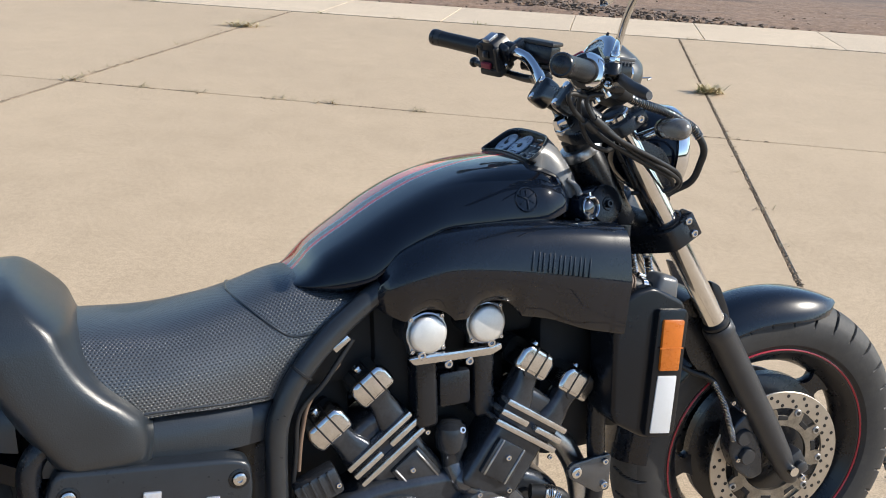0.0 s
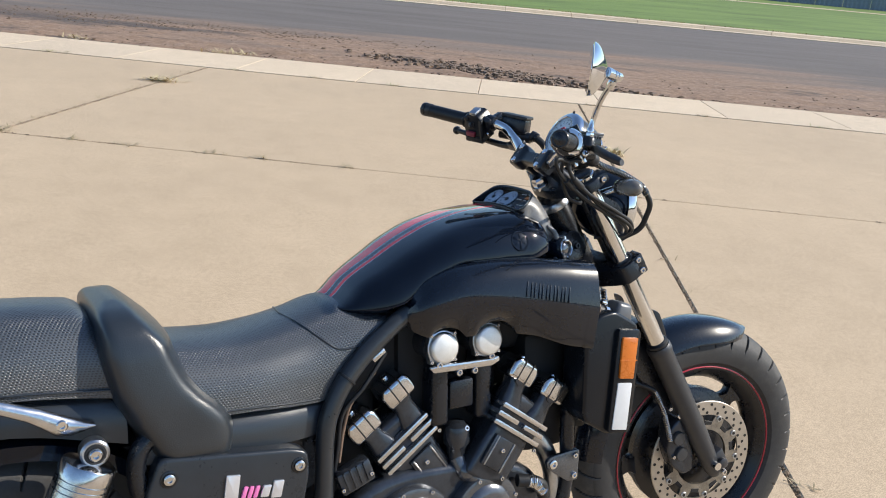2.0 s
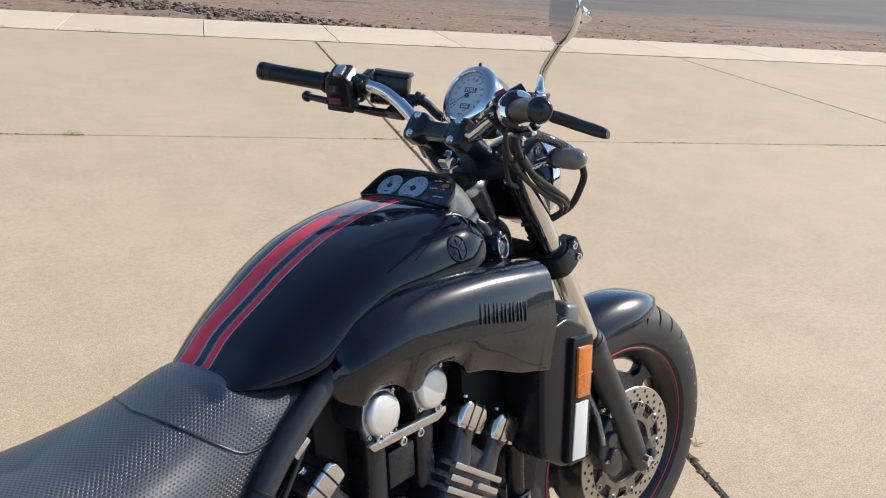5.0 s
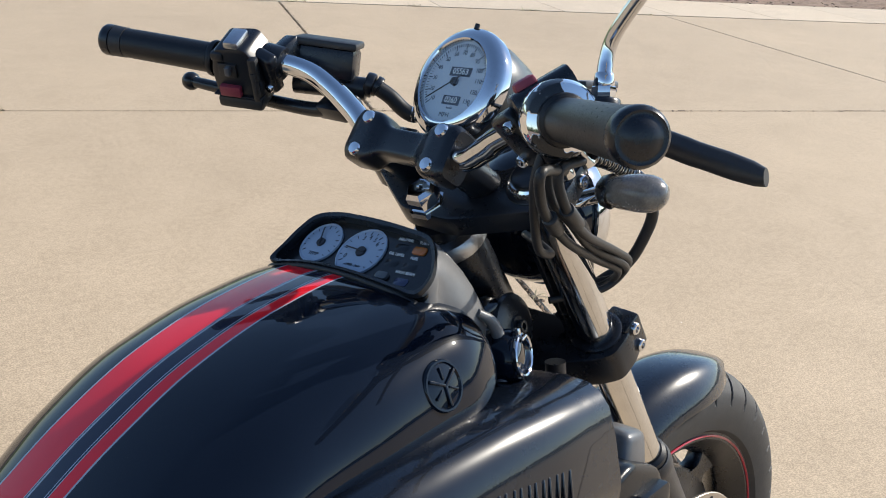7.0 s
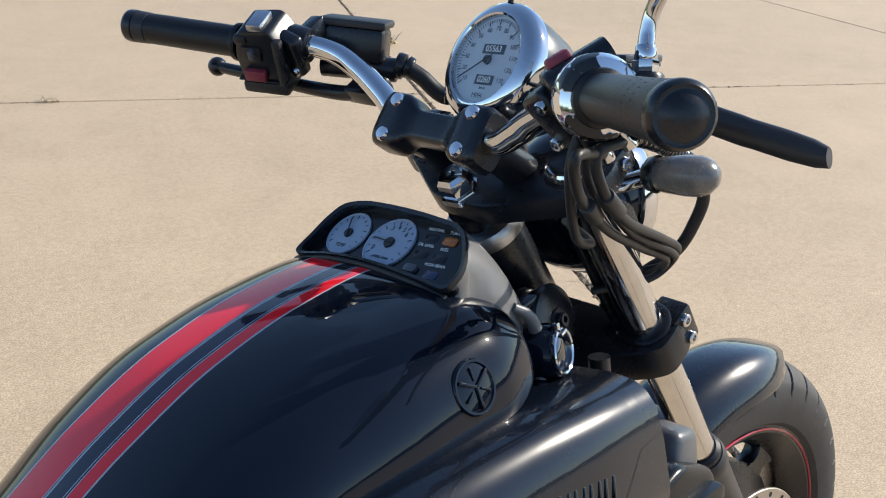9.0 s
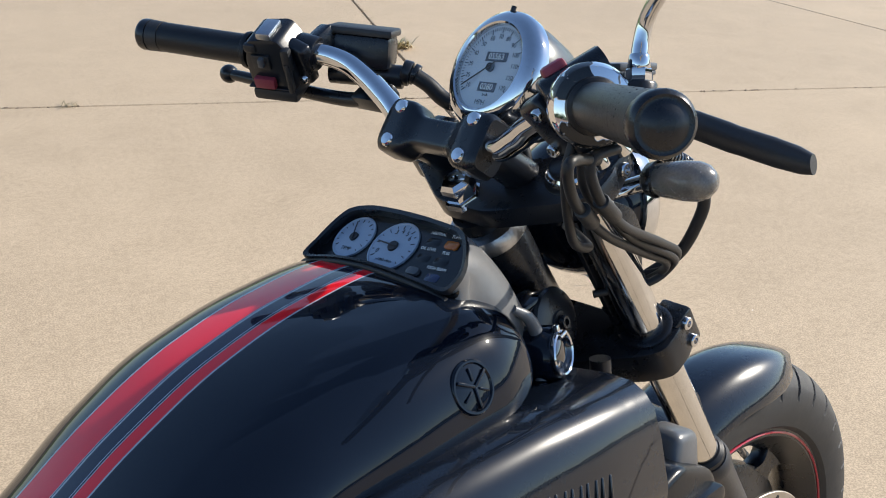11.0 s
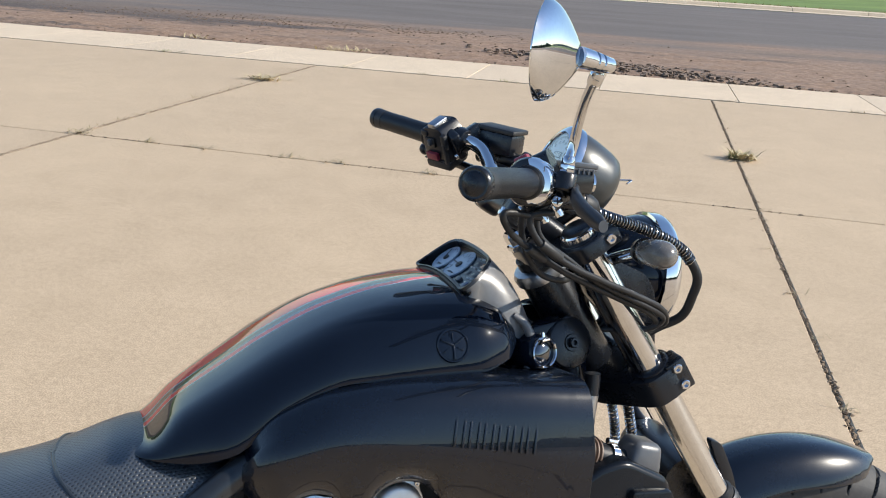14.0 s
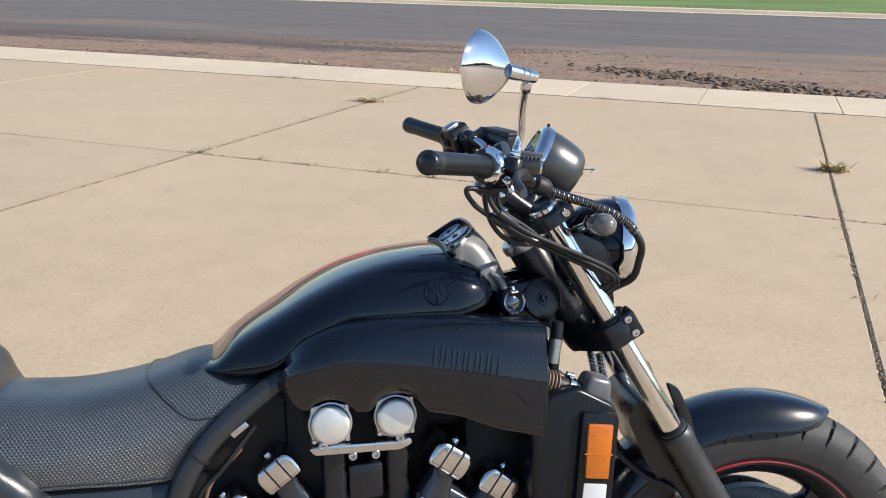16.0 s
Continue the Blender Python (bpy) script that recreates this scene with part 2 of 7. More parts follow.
def concrete(name, base, seed):
    m, n, l, b = nodes_of(name)
    co = n.new("ShaderNodeTexCoord")
    geo = n.new("ShaderNodeNewGeometry")
    def nz(scale, detail, rough=0.6):
        t = n.new("ShaderNodeTexNoise")
        t.inputs["Scale"].default_value, t.inputs["Detail"].default_value, t.inputs["Roughness"].default_value = scale, detail, rough
        l.new(geo.outputs["Position"], t.inputs["Vector"])
        return t.outputs["Fac"]
    big, mid, fine, grit = nz(0.45, 6), nz(3.5, 7, 0.7), nz(40, 6, 0.75), nz(190, 3, 0.6)
    c1 = ramp(n, l, big, [(0.30, tuple(c * 0.93 for c in base)), (0.70, tuple(c * 1.06 for c in base))]).outputs["Color"]
    c2 = ramp(n, l, mid, [(0.32, (0.93, 0.925, 0.915)), (0.68, (1.04, 1.04, 1.045))]).outputs["Color"]
    c3 = ramp(n, l, fine, [(0.34, (0.86, 0.85, 0.85)), (0.64, (1.08, 1.08, 1.08))]).outputs["Color"]
    c4 = ramp(n, l, grit, [(0.41, (0.80, 0.79, 0.78)), (0.59, (1.14, 1.14, 1.14))]).outputs["Color"]
    col = mixc(n, l, mixc(n, l, mixc(n, l, c1, c2, 1.0, "MULTIPLY"), c3, 1.0, "MULTIPLY"), c4, 1.0, "MULTIPLY")
    stain = n.new("ShaderNodeTexVoronoi")
    stain.inputs["Scale"].default_value = 1.7
    l.new(geo.outputs["Position"], stain.inputs["Vector"])
    spot = ramp(n, l, stain.outputs["Distance"], [(0.006, (0.35, 0.33, 0.30)), (0.014, (1, 1, 1))]).outputs["Color"]
    col = mixc(n, l, col, spot, 0.7, "MULTIPLY")
    chip = n.new("ShaderNodeTexVoronoi")
    chip.inputs["Scale"].default_value = 4.3
    l.new(geo.outputs["Position"], chip.inputs["Vector"])
    col = mixc(n, l, (0.95, 0.93, 0.88), col, ramp(n, l, chip.outputs["Distance"], [(0.008, (0, 0, 0)), (0.014, (1, 1, 1))]).outputs["Color"])
    info = n.new("ShaderNodeObjectInfo")
    tone = ramp(n, l, info.outputs["Random"], [(0.0, (0.95, 0.95, 0.95)), (1.0, (1.04, 1.035, 1.02))]).outputs["Color"]
    col = mixc(n, l, col, tone, 1.0, "MULTIPLY")
    l.new(col, b.inputs["Base Color"])
    b.inputs["Roughness"].default_value = 0.82
    h = calc(n, l, "ADD", calc(n, l, "MULTIPLY", fine, 0.6), calc(n, l, "MULTIPLY", grit, 0.5))
    bump_of(n, l, b, h, 0.35, 0.0025)
    return m


CONCRETE = concrete("tan_concrete", (0.502, 0.386, 0.256), 1)
KERBC = concrete("pale_concrete", (0.63, 0.51, 0.365), 2)


def earth(name, stops, scale, rough=0.9, bump=0.6, fine=60, stretch=1.0):
    m, n, l, b = nodes_of(name)
    geo = n.new("ShaderNodeNewGeometry")
    mp = n.new("ShaderNodeMapping")
    mp.inputs["Rotation"].default_value = (0, 0, 0.21)
    mp.inputs["Scale"].default_value = (stretch, 1, 1)
    l.new(geo.outputs["Position"], mp.inputs["Vector"])
    def nz(s, d, r=0.65):
        t = n.new("ShaderNodeTexNoise")
        t.inputs["Scale"].default_value, t.inputs["Detail"].default_value, t.inputs["Roughness"].default_value = s, d, r
        l.new(mp.outputs["Vector"], t.inputs["Vector"])
        return t.outputs["Fac"]
    a, f = nz(scale, 8), nz(fine, 4)
    both = calc(n, l, "ADD", calc(n, l, "MULTIPLY", a, 0.7), calc(n, l, "MULTIPLY", f, 0.3))
    l.new(ramp(n, l, both, stops).outputs["Color"], b.inputs["Base Color"])
    b.inputs["Roughness"].default_value = rough
    bump_of(n, l, b, f, bump, 0.01)
    return m


DIRT = earth("brown_dirt", [(0.36, (0.06, 0.042, 0.032)), (0.46, (0.20, 0.135, 0.09)), (0.56, (0.27, 0.18, 0.12)), (0.7, (0.36, 0.27, 0.19))], 0.8, stretch=0.35)


def road_surface(name, bump):
    """Grey-brown asphalt; brown dust drifts over it from the near verge, with dark gravelly streaks."""
    m, n, l, b = nodes_of(name)
    geo = n.new("ShaderNodeNewGeometry")
    def along(v):
        d = n.new("ShaderNodeVectorMath")
        d.operation = "DOT_PRODUCT"
        l.new(geo.outputs["Position"], d.inputs[0])
        d.inputs[1].default_value = v
        return d.outputs["Value"]
    p, q = along((0.978, -0.2086, 0)), along((0.2086, 0.978, 0))
    co = n.new("ShaderNodeCombineXYZ")
    l.new(calc(n, l, "MULTIPLY", p, 0.22), co.inputs["X"])
    l.new(q, co.inputs["Y"])
    def nz(scale, detail, src, rough=0.65):
        t = n.new("ShaderNodeTexNoise")
        t.inputs["Scale"].default_value, t.inputs["Detail"].default_value, t.inputs["Roughness"].default_value = scale, detail, rough
        l.new(src, t.inputs["Vector"])
        return t.outputs["Fac"]
    streak, band = nz(0.7, 9, co.outputs[0], 0.7), nz(0.42, 6, co.outputs[0])
    grit, crumb = nz(30, 5, geo.outputs["Position"], 0.75), nz(7, 6, geo.outputs["Position"], 0.7)
    tar = ramp(n, l, streak, [(0.3, (0.098, 0.082, 0.071)), (0.7, (0.155, 0.131, 0.114))]).outputs["Color"]
    soil = ramp(n, l, crumb, [(0.3, (0.17, 0.108, 0.070)), (0.55, (0.275, 0.180, 0.118)), (0.75, (0.36, 0.255, 0.175))]).outputs["Color"]
    reach = calc(n, l, "MULTIPLY", calc(n, l, "SUBTRACT", 20.5, q), 0.14)
    dust = ramp(n, l, calc(n, l, "ADD", reach, calc(n, l, "MULTIPLY", calc(n, l, "SUBTRACT", band, 0.5), 2.6)), [(0.15, (0, 0, 0)), (0.75, (1, 1, 1))]).outputs["Color"]
    col = mixc(n, l, tar, soil, dust)
    near = ramp(n, l, calc(n, l, "MULTIPLY", calc(n, l, "SUBTRACT", q, 11.0), 0.1), [(0.42, (1, 1, 1)), (0.75, (0, 0, 0))]).outputs["Color"]
    away = calc(n, l, "MULTIPLY", calc(n, l, "SUBTRACT", -2.5, p), 0.07, True)
    strip_ = ramp(n, l, calc(n, l, "MULTIPLY", calc(n, l, "SUBTRACT", q, 13.0), 0.1), [(0.10, (0, 0, 0)), (0.22, (1, 1, 1)), (0.42, (1, 1, 1)), (0.55, (0, 0, 0))]).outputs["Color"]
    lean = calc(n, l, "MULTIPLY", calc(n, l, "MULTIPLY", away, strip_), 0.30)
    patch = calc(n, l, "MULTIPLY", ramp(n, l, calc(n, l, "ADD", nz(0.8, 10, co.outputs[0], 0.75), lean), [(0.54, (0, 0, 0)), (0.62, (1, 1, 1))]).outputs["Color"], near)
    speck = ramp(n, l, grit, [(0.35, (0.025, 0.021, 0.019)), (0.6, (0.085, 0.07, 0.062)), (0.7, (0.30, 0.26, 0.23))]).outputs["Color"]
    col = mixc(n, l, col, speck, calc(n, l, "MULTIPLY", patch, 0.85))
    col = mixc(n, l, col, ramp(n, l, grit, [(0.3, (0.8, 0.8, 0.8)), (0.7, (1.15, 1.15, 1.15))]).outputs["Color"], 1.0, "MULTIPLY")
    l.new(col, b.inputs["Base Color"])
    b.inputs["Roughness"].default_value = 0.9
    bump_of(n, l, b, grit, bump, 0.012)
    return m


ASPHALT = road_surface("dusty_asphalt", 0.3)
VERGE = road_surface("verge_dirt", 0.7)
GRASS = earth("lawn", [(0.34, (0.075, 0.115, 0.022)), (0.5, (0.125, 0.190, 0.038)), (0.66, (0.185, 0.255, 0.055))], 0.5, fine=12, stretch=0.25)
WEED = surf("dry_weed", (0.32, 0.26, 0.15), 0.7, var=0.5, scale=30)
STRAW = surf("straw_weed", (0.52, 0.43, 0.25), 0.7, var=0.3, scale=30)
LEAF = surf("green_weed", (0.25, 0.235, 0.085), 0.6, var=0.5, scale=20)
CLOD = surf("brown_clods", (0.180, 0.128, 0.092), 0.9, var=0.6, scale=5)
SOIL = surf("dark_soil", (0.15, 0.108, 0.070), 0.9, var=0.6, scale=5)
DUST = surf("sandy_crumbs", (0.25, 0.19, 0.128), 0.9, var=0.9, scale=9)
COVER = surf("cover_plastic", (0.015, 0.019, 0.025), 0.29, var=0.2, scale=15, bump=0.15, bscale=600)
FARTREE = surf("far_tree_green", (0.045, 0.065, 0.03), 0.8, var=0.5, scale=0.4)
METAL_FENCE = surf("blue_grey_fence", (0.16, 0.20, 0.25), 0.5, var=0.1, scale=3)


# ---- building tools ----
def finish(name, bm, material, parent=None, smooth=40.0, flat=False):
    me = bpy.data.meshes.new(name)
    bmesh.ops.recalc_face_normals(bm, faces=bm.faces[:])
    bm.to_mesh(me)
    bm.free()
    me.materials.append(material)
    if not flat:
        me.polygons.foreach_set("use_smooth", [True] * len(me.polygons))
        me.set_sharp_from_angle(angle=radians(smooth))
    ob = new(name, me)
    ob.parent = parent
    return ob


def part(name, bm, material, parent, label="", smooth=40.0):
    ob = finish(name, bm, material, parent, smooth)
    return tagged(ob, label=label)


def V(*p):
    return Vector(p)


def basis(axis, hint=(0, 0, 1)):
    w = Vector(axis).normalized()
    h = Vector(hint)
    if abs(w.dot(h.normalized())) > 0.95:
        h = Vector((1, 0, 0))
    u = h.cross(w).normalized()
    return u, w.cross(u), w


def loft(bm, rings, cap=True, closed=True):
    """Skin over rings of equal length; returns the rings of vertices."""
    vs = [[bm.verts.new(p) for p in ring] for ring in rings]
    k = len(rings[0])
    for a, b in zip(vs, vs[1:]):
        for i in range(k if closed else k - 1):
            j = (i + 1) % k
            bm.faces.new((a[i], a[j], b[j], b[i]))
    if cap and closed:
        bm.faces.new(vs[0][::-1])
        bm.faces.new(vs[-1])
    return vs


def lathe(bm, origin, axis, profile, seg=32, hint=(0, 0, 1), cap=True):
    """Turn (distance along the axis, radius) pairs about the axis."""
    u, v, w = basis(axis, hint)
    o = Vector(origin)
    rings = []
    for d, r in profile:
        rings.append([o + w * d + (u * math.cos(2 * math.pi * i / seg) + v * math.sin(2 * math.pi * i / seg)) * max(r, 1e-5) for i in range(seg)])
    loft(bm, rings, cap)
    return bm


def rod(bm, a, b, r, r2=None, seg=20, bevel=0.0):
    a, b = Vector(a), Vector(b)
    d = (b - a).length
    r2 = r if r2 is None else r2
    if bevel:
        prof = [(0, r - bevel), (bevel * 0.3, r - bevel * 0.3), (bevel, r), (d - bevel, r2), (d - bevel * 0.3, r2 - bevel * 0.3), (d, r2 - bevel)]
    else:
        prof = [(0, r), (d, r2)]
    return lathe(bm, a, b - a, prof, seg)


def spline(pts, steps=8):
    """Points along a Catmull-Rom curve."""
    p = [Vector(q) for q in pts]
    p = [2 * p[0] - p[1]] + p + [2 * p[-1] - p[-2]]
    out = []
    for i in range(1, len(p) - 2):
        for s in range(steps):
            t = s / steps
            a, b, c, d = p[i - 1], p[i], p[i + 1], p[i + 2]
            out.append(0.5 * ((2 * b) + (c - a) * t + (2 * a - 5 * b + 4 * c - d) * t * t + (3 * b - a - 3 * c + d) * t ** 3))
    out.append(p[-2])
    return out


def tube(bm, pts, r, steps=8, seg=14, curve=True, radii=None):
    line = spline(pts, steps) if curve else [Vector(q) for q in pts]
    rings = []
    tan = (line[1] - line[0]).normalized()
    u, v, _ = basis(tan)
    for i, q in enumerate(line):
        nt = (line[min(i + 1, len(line) - 1)] - line[max(i - 1, 0)]).normalized()
        rot = tan.rotation_difference(nt)
        u, v, tan = rot @ u, rot @ v, nt
        rr = r if radii is None else radii(i / (len(line) - 1)) * r
        rings.append([q + (u * math.cos(2 * math.pi * k / seg) + v * math.sin(2 * math.pi * k / seg)) * rr for k in range(seg)])
    loft(bm, rings)
    return bm


def coil(bm, pts, r, wire, pitch, seg=5):
    """A wire wound about a curve."""
    line = spline(pts, 10)
    length = sum((b - a).length for a, b in zip(line, line[1:]))
    turns = int(length / pitch)
    n = turns * 10
    acc = [0.0]
    for a, b in zip(line, line[1:]):
        acc.append(acc[-1] + (b - a).length)
    path = []
    tan = (line[1] - line[0]).normalized()
    u, v, _ = basis(tan)
    k = 0
    for i in range(n + 1):
        s = length * i / n
        while k < len(acc) - 2 and acc[k + 1] < s:
            k += 1
        f = (s - acc[k]) / max(acc[k + 1] - acc[k], 1e-9)
        q = line[k].lerp(line[k + 1], f)
        nt = (line[k + 1] - line[k]).normalized()
        rot = tan.rotation_difference(nt)
        u, v, tan = rot @ u, rot @ v, nt
        a = 2 * math.pi * i / 10
        path.append(q + (u * math.cos(a) + v * math.sin(a)) * r)
    tube(bm, path, wire, seg=seg, curve=False)
    return bm


def ball(bm, c, r, seg=20, scale=(1, 1, 1), m=None):
    mm = (m or Matrix()).copy()
    bmesh.ops.create_uvsphere(bm, u_segments=seg, v_segments=max(8, seg // 2), radius=r, matrix=Matrix.Translation(c) @ mm @ Matrix.Diagonal((*scale, 1)))
    return bm


def block(bm, c, size, u=(1, 0, 0), v=(0, 1, 0), bevel=0.003, seg=2, taper=None):
    """A bevelled block; u and v give its first two edges' directions. taper scales the far w end."""
    u, v = Vector(u).normalized(), Vector(v)
    v = (v - u * v.dot(u)).normalized()
    w = u.cross(v)
    t = taper or (1, 1)
    verts = []
    for k in (-1, 1):
        fu, fv = (t if k > 0 else (1, 1))
        for i, j in ((-1, -1), (1, -1), (1, 1), (-1, 1)):
            verts.append(bm.verts.new(Vector(c) + u * i * size[0] / 2 * fu + v * j * size[1] / 2 * fv + w * k * size[2] / 2))
    fs = [bm.faces.new([verts[i] for i in q]) for q in ((0, 3, 2, 1), (4, 5, 6, 7), (0, 1, 5, 4), (1, 2, 6, 5), (2, 3, 7, 6), (3, 0, 4, 7))]
    if bevel:
        es = list({e for f in fs for e in f.edges})
        bmesh.ops.bevel(bm, geom=es, offset=bevel, segments=seg, affect="EDGES", profile=0.5)
    return bm


def plate(bm, outline, d0, d1, place, bevel=0.002, seg=2, rounds=0.0, rseg=4):
    """A flat outline (a, b) given thickness from d0 to d1; place(a, b, d) puts it into the world. rounds: corner radius."""
    pts = [Vector((a, b)) for a, b in outline]
    if rounds:
        out = []
        k = len(pts)
        for i in range(k):
            p, q, r = pts[i - 1], pts[i], pts[(i + 1) % k]
            e1, e2 = (p - q), (r - q)
            cut = min(rounds, e1.length * 0.45, e2.length * 0.45)
            a, b = q + e1.normalized() * cut, q + e2.normalized() * cut
            for s in range(rseg + 1):
                t = s / rseg
                out.append(a * (1 - t) ** 2 + q * 2 * t * (1 - t) + b * t * t)
        pts = out
    def ring(d, shrink):
        out = []
        k = len(pts)
        for i in range(k):
            t = (pts[(i + 1) % k] - pts[i - 1])
            nrm = Vector((t.y, -t.x))
            if nrm.length > 1e-9:
                nrm.normalize()
            nrm = nrm * sign
            q = pts[i] - nrm * shrink
            out.append(place(q.x, q.y, d))
        return out
    area = sum(pts[i - 1].x * pts[i].y - pts[i].x * pts[i - 1].y for i in range(len(pts)))
    sign = 1 if area > 0 else -1
    step = 1 if d1 > d0 else -1
    rings = [ring(d0, 0)]
    if bevel:
        for s in range(seg + 1):
            a = math.pi / 2 * s / seg
            rings.append(ring(d1 - step * bevel * (1 - math.sin(a)), bevel * (1 - math.cos(a))))
    else:
        rings.append(ring(d1, 0))
    loft(bm, rings)
    return bm


def hexbolt(bm, c, axis, r, h, socket=True):
    """A cap screw head with a sunken socket."""
    lathe(bm, c, axis, [(0, r), (h * 0.8, r), (h, r * 0.86), (h, r * 0.5), (h * 0.35, r * 0.48), (h * 0.35, 0)], 16)
    return bm


def lettering(name, text, size, m, material, parent, depth=0.0004):
    cu = bpy.data.curves.new(name, "FONT")
    cu.body, cu.size, cu.extrude, cu.align_x, cu.align_y = text, size, depth, "CENTER", "CENTER"
    tmp = new("tmp", cu)
    dep = bpy.context.evaluated_depsgraph_get()
    me = bpy.data.meshes.new_from_object(tmp.evaluated_get(dep))
    bpy.data.objects.remove(tmp)
    bpy.data.curves.remove(cu)
    me.transform(m)
    me.materials.clear()
    me.materials.append(material)
    me.name = name
    ob = new(name, me)
    ob.parent = parent
    return ob


def frame_at(origin, xdir, ydir):
    """A matrix whose x runs along xdir and whose y lies towards ydir."""
    x = Vector(xdir).normalized()
    z = x.cross(Vector(ydir)).normalized()
    y = z.cross(x)
    m = Matrix.Identity(4)
    for i, c in enumerate((x, y, z)):
        m[0][i], m[1][i], m[2][i] = c
    m.translation = Vector(origin)
    return m


# ---- ground: p runs along the road, q across it ----
E1, E2 = Vector((0.978, -0.2086, 0)), Vector((0.2086, 0.978, 0))


def G(p, q, z=0.0):
    return E1 * p + E2 * q + Vector((0, 0, z))


def lawn_height(q):
    return 0.05 + max(0.0, q - 41.0) * 0.039


def strip(name, p0, p1, rows, material, np_=2, wobble=None):
    """A sheet from p0 to p1 through rows of (q, z)."""
    bm = bmesh.new()
    grid = [[bm.verts.new(G(p0 + (p1 - p0) * i / np_, q, z) + (wobble(p0 + (p1 - p0) * i / np_, q) if wobble else Vector())) for i in range(np_ + 1)] for q, z in rows]
    for a, b in zip(grid, grid[1:]):
        for i in range(np_):
            bm.faces.new((a[i], a[i + 1], b[i + 1], b[i]))
    return finish(name, bm, material)


FAR = 900.0
ground = strip("ground", -FAR, FAR, [(-FAR, -0.13), (11.9, -0.13), (12.0, -0.05), (39.0, -0.05), (40.6, -0.02), (41.0, 0.04), (76.0, 1.36), (79.0, 1.45), (FAR, 6.0)], DIRT)
tagged(ground, "bare brown earth ground reaching the horizon", "ground", kind="structure")


def verge_noise(p, q):
    e = min(1.0, (q - 11.9) * 3) if q < 15.4 else max(0.0, 1 - (q - 15.4) * 0.9)
    h = 0.035 * noise.noise(Vector((p * 1.3, q * 2.2, 0))) + 0.03 * noise.noise(Vector((p * 5, q * 6, 3))) + 0.012 * noise.noise(Vector((p * 17, q * 17, 5)))
    return Vector((0, 0, h * e * (1.4 if q < 13.2 else 0.7)))


verge = strip("verge", -16, 20, [(11.93 + 0.12 * i, -0.03 + 0.012 * min(i, 2)) for i in range(38)], VERGE, np_=300, wobble=verge_noise)
tagged(verge, "uneven brown dirt verge with clods along the kerb", "dirt verge", kind="structure")
road = strip("road", -FAR, FAR, [(15.0, -0.03), (16.2, -0.012), (22.0, 0.03), (28.0, 0.05), (34.0, 0.03), (39.0, -0.01), (39.2, -0.02)], ASPHALT, np_=8)
tagged(road, "worn grey-brown asphalt road dusted with dirt", "road", kind="structure")
lawn = strip("lawn", -FAR, FAR, [(41.0, 0.05), (52.0, lawn_height(52)), (64.0, lawn_height(64)), (72.0, lawn_height(72))], GRASS, np_=8)
tagged(lawn, "mown green lawn rising gently beyond the road", "lawn", kind="structure")
lawn2 = strip("lawn", -FAR, FAR, [(73.2, lawn_height(73.2)), (82.0, lawn_height(82)), (300.0, 9.0)], GRASS, np_=8)
tagged(lawn2, "shaded green grass beyond the far path", "lawn", kind="structure")
farpath = strip("pavement", -FAR, FAR, [(72.0, lawn_height(72) + 0.02), (73.2, lawn_height(73.2) + 0.02)], KERBC, np_=4)
tagged(farpath, "narrow pale concrete path beyond the lawn", "path", kind="structure")


def slab_mesh(name, p0, p1, q0, q1, top, material, gap=0.006, bevel=0.007, nx=1):
    bm = bmesh.new()
    a, b, c, d = p0 + gap, p1 - gap, q0 + gap * 1.4, q1 - gap * 1.4
    r0 = [(a, c), (b, c), (b, d), (a, d)]
    k = bevel
    r1 = [(a + k, c + k), (b - k, c + k), (b - k, d - k), (a + k, d - k)]
    loft(bm, [[G(x, y, top - 0.12) for x, y in r0], [G(x, y, top - k) for x, y in r0], [G(x, y, top) for x, y in r1]])
    return bm


pavement = tagged(new("pavement"), "tan concrete slabs with weedy joints", "pavement", kind="structure")
pavement.empty_display_size = 0.2
PS = [-27.75, -22.95, -18.15, -13.35, -8.55, -3.75, 0.99, 5.79, 10.65, 15.45, 20.25, 25.05]
QS = [-13.6, -8.8, -4.1, 0.6, 5.47, 10.27]
for i in range(len(PS) - 1):
    for j in range(len(QS) - 1):
        finish("slab", slab_mesh("slab", PS[i], PS[i + 1], QS[j], QS[j + 1], 0.0, CONCRETE), CONCRETE, pavement)
kerb = tagged(new("kerb"), "pale concrete kerb strip in short lengths", "kerb", kind="structure")
p = -28.54
while p < 26:
    finish("kerb_stone", slab_mesh("kerb_stone", p, p + 1.57, 10.28, 11.93, 0.006, KERBC, gap=0.004, bevel=0.003), KERBC, kerb)
    p += 1.57
far_kerb = tagged(new("kerb"), "long pale kerb on the far side of the road", "kerb", kind="structure")
p = -60.0
while p < 90:
    bm = bmesh.new()
    loft(bm, [[G(p + e, 39.1, -0.1), G(p + e, 39.1, 0.02), G(p + e, 39.9, 0.03), G(p + e, 40.0, 0.15), G(p + e, 41.05, 0.17), G(p + e, 41.05, -0.1)] for e in (0.01, 2.99)])
    finish("kerb_stone", bm, KERBC, far_kerb)
    p += 3.0


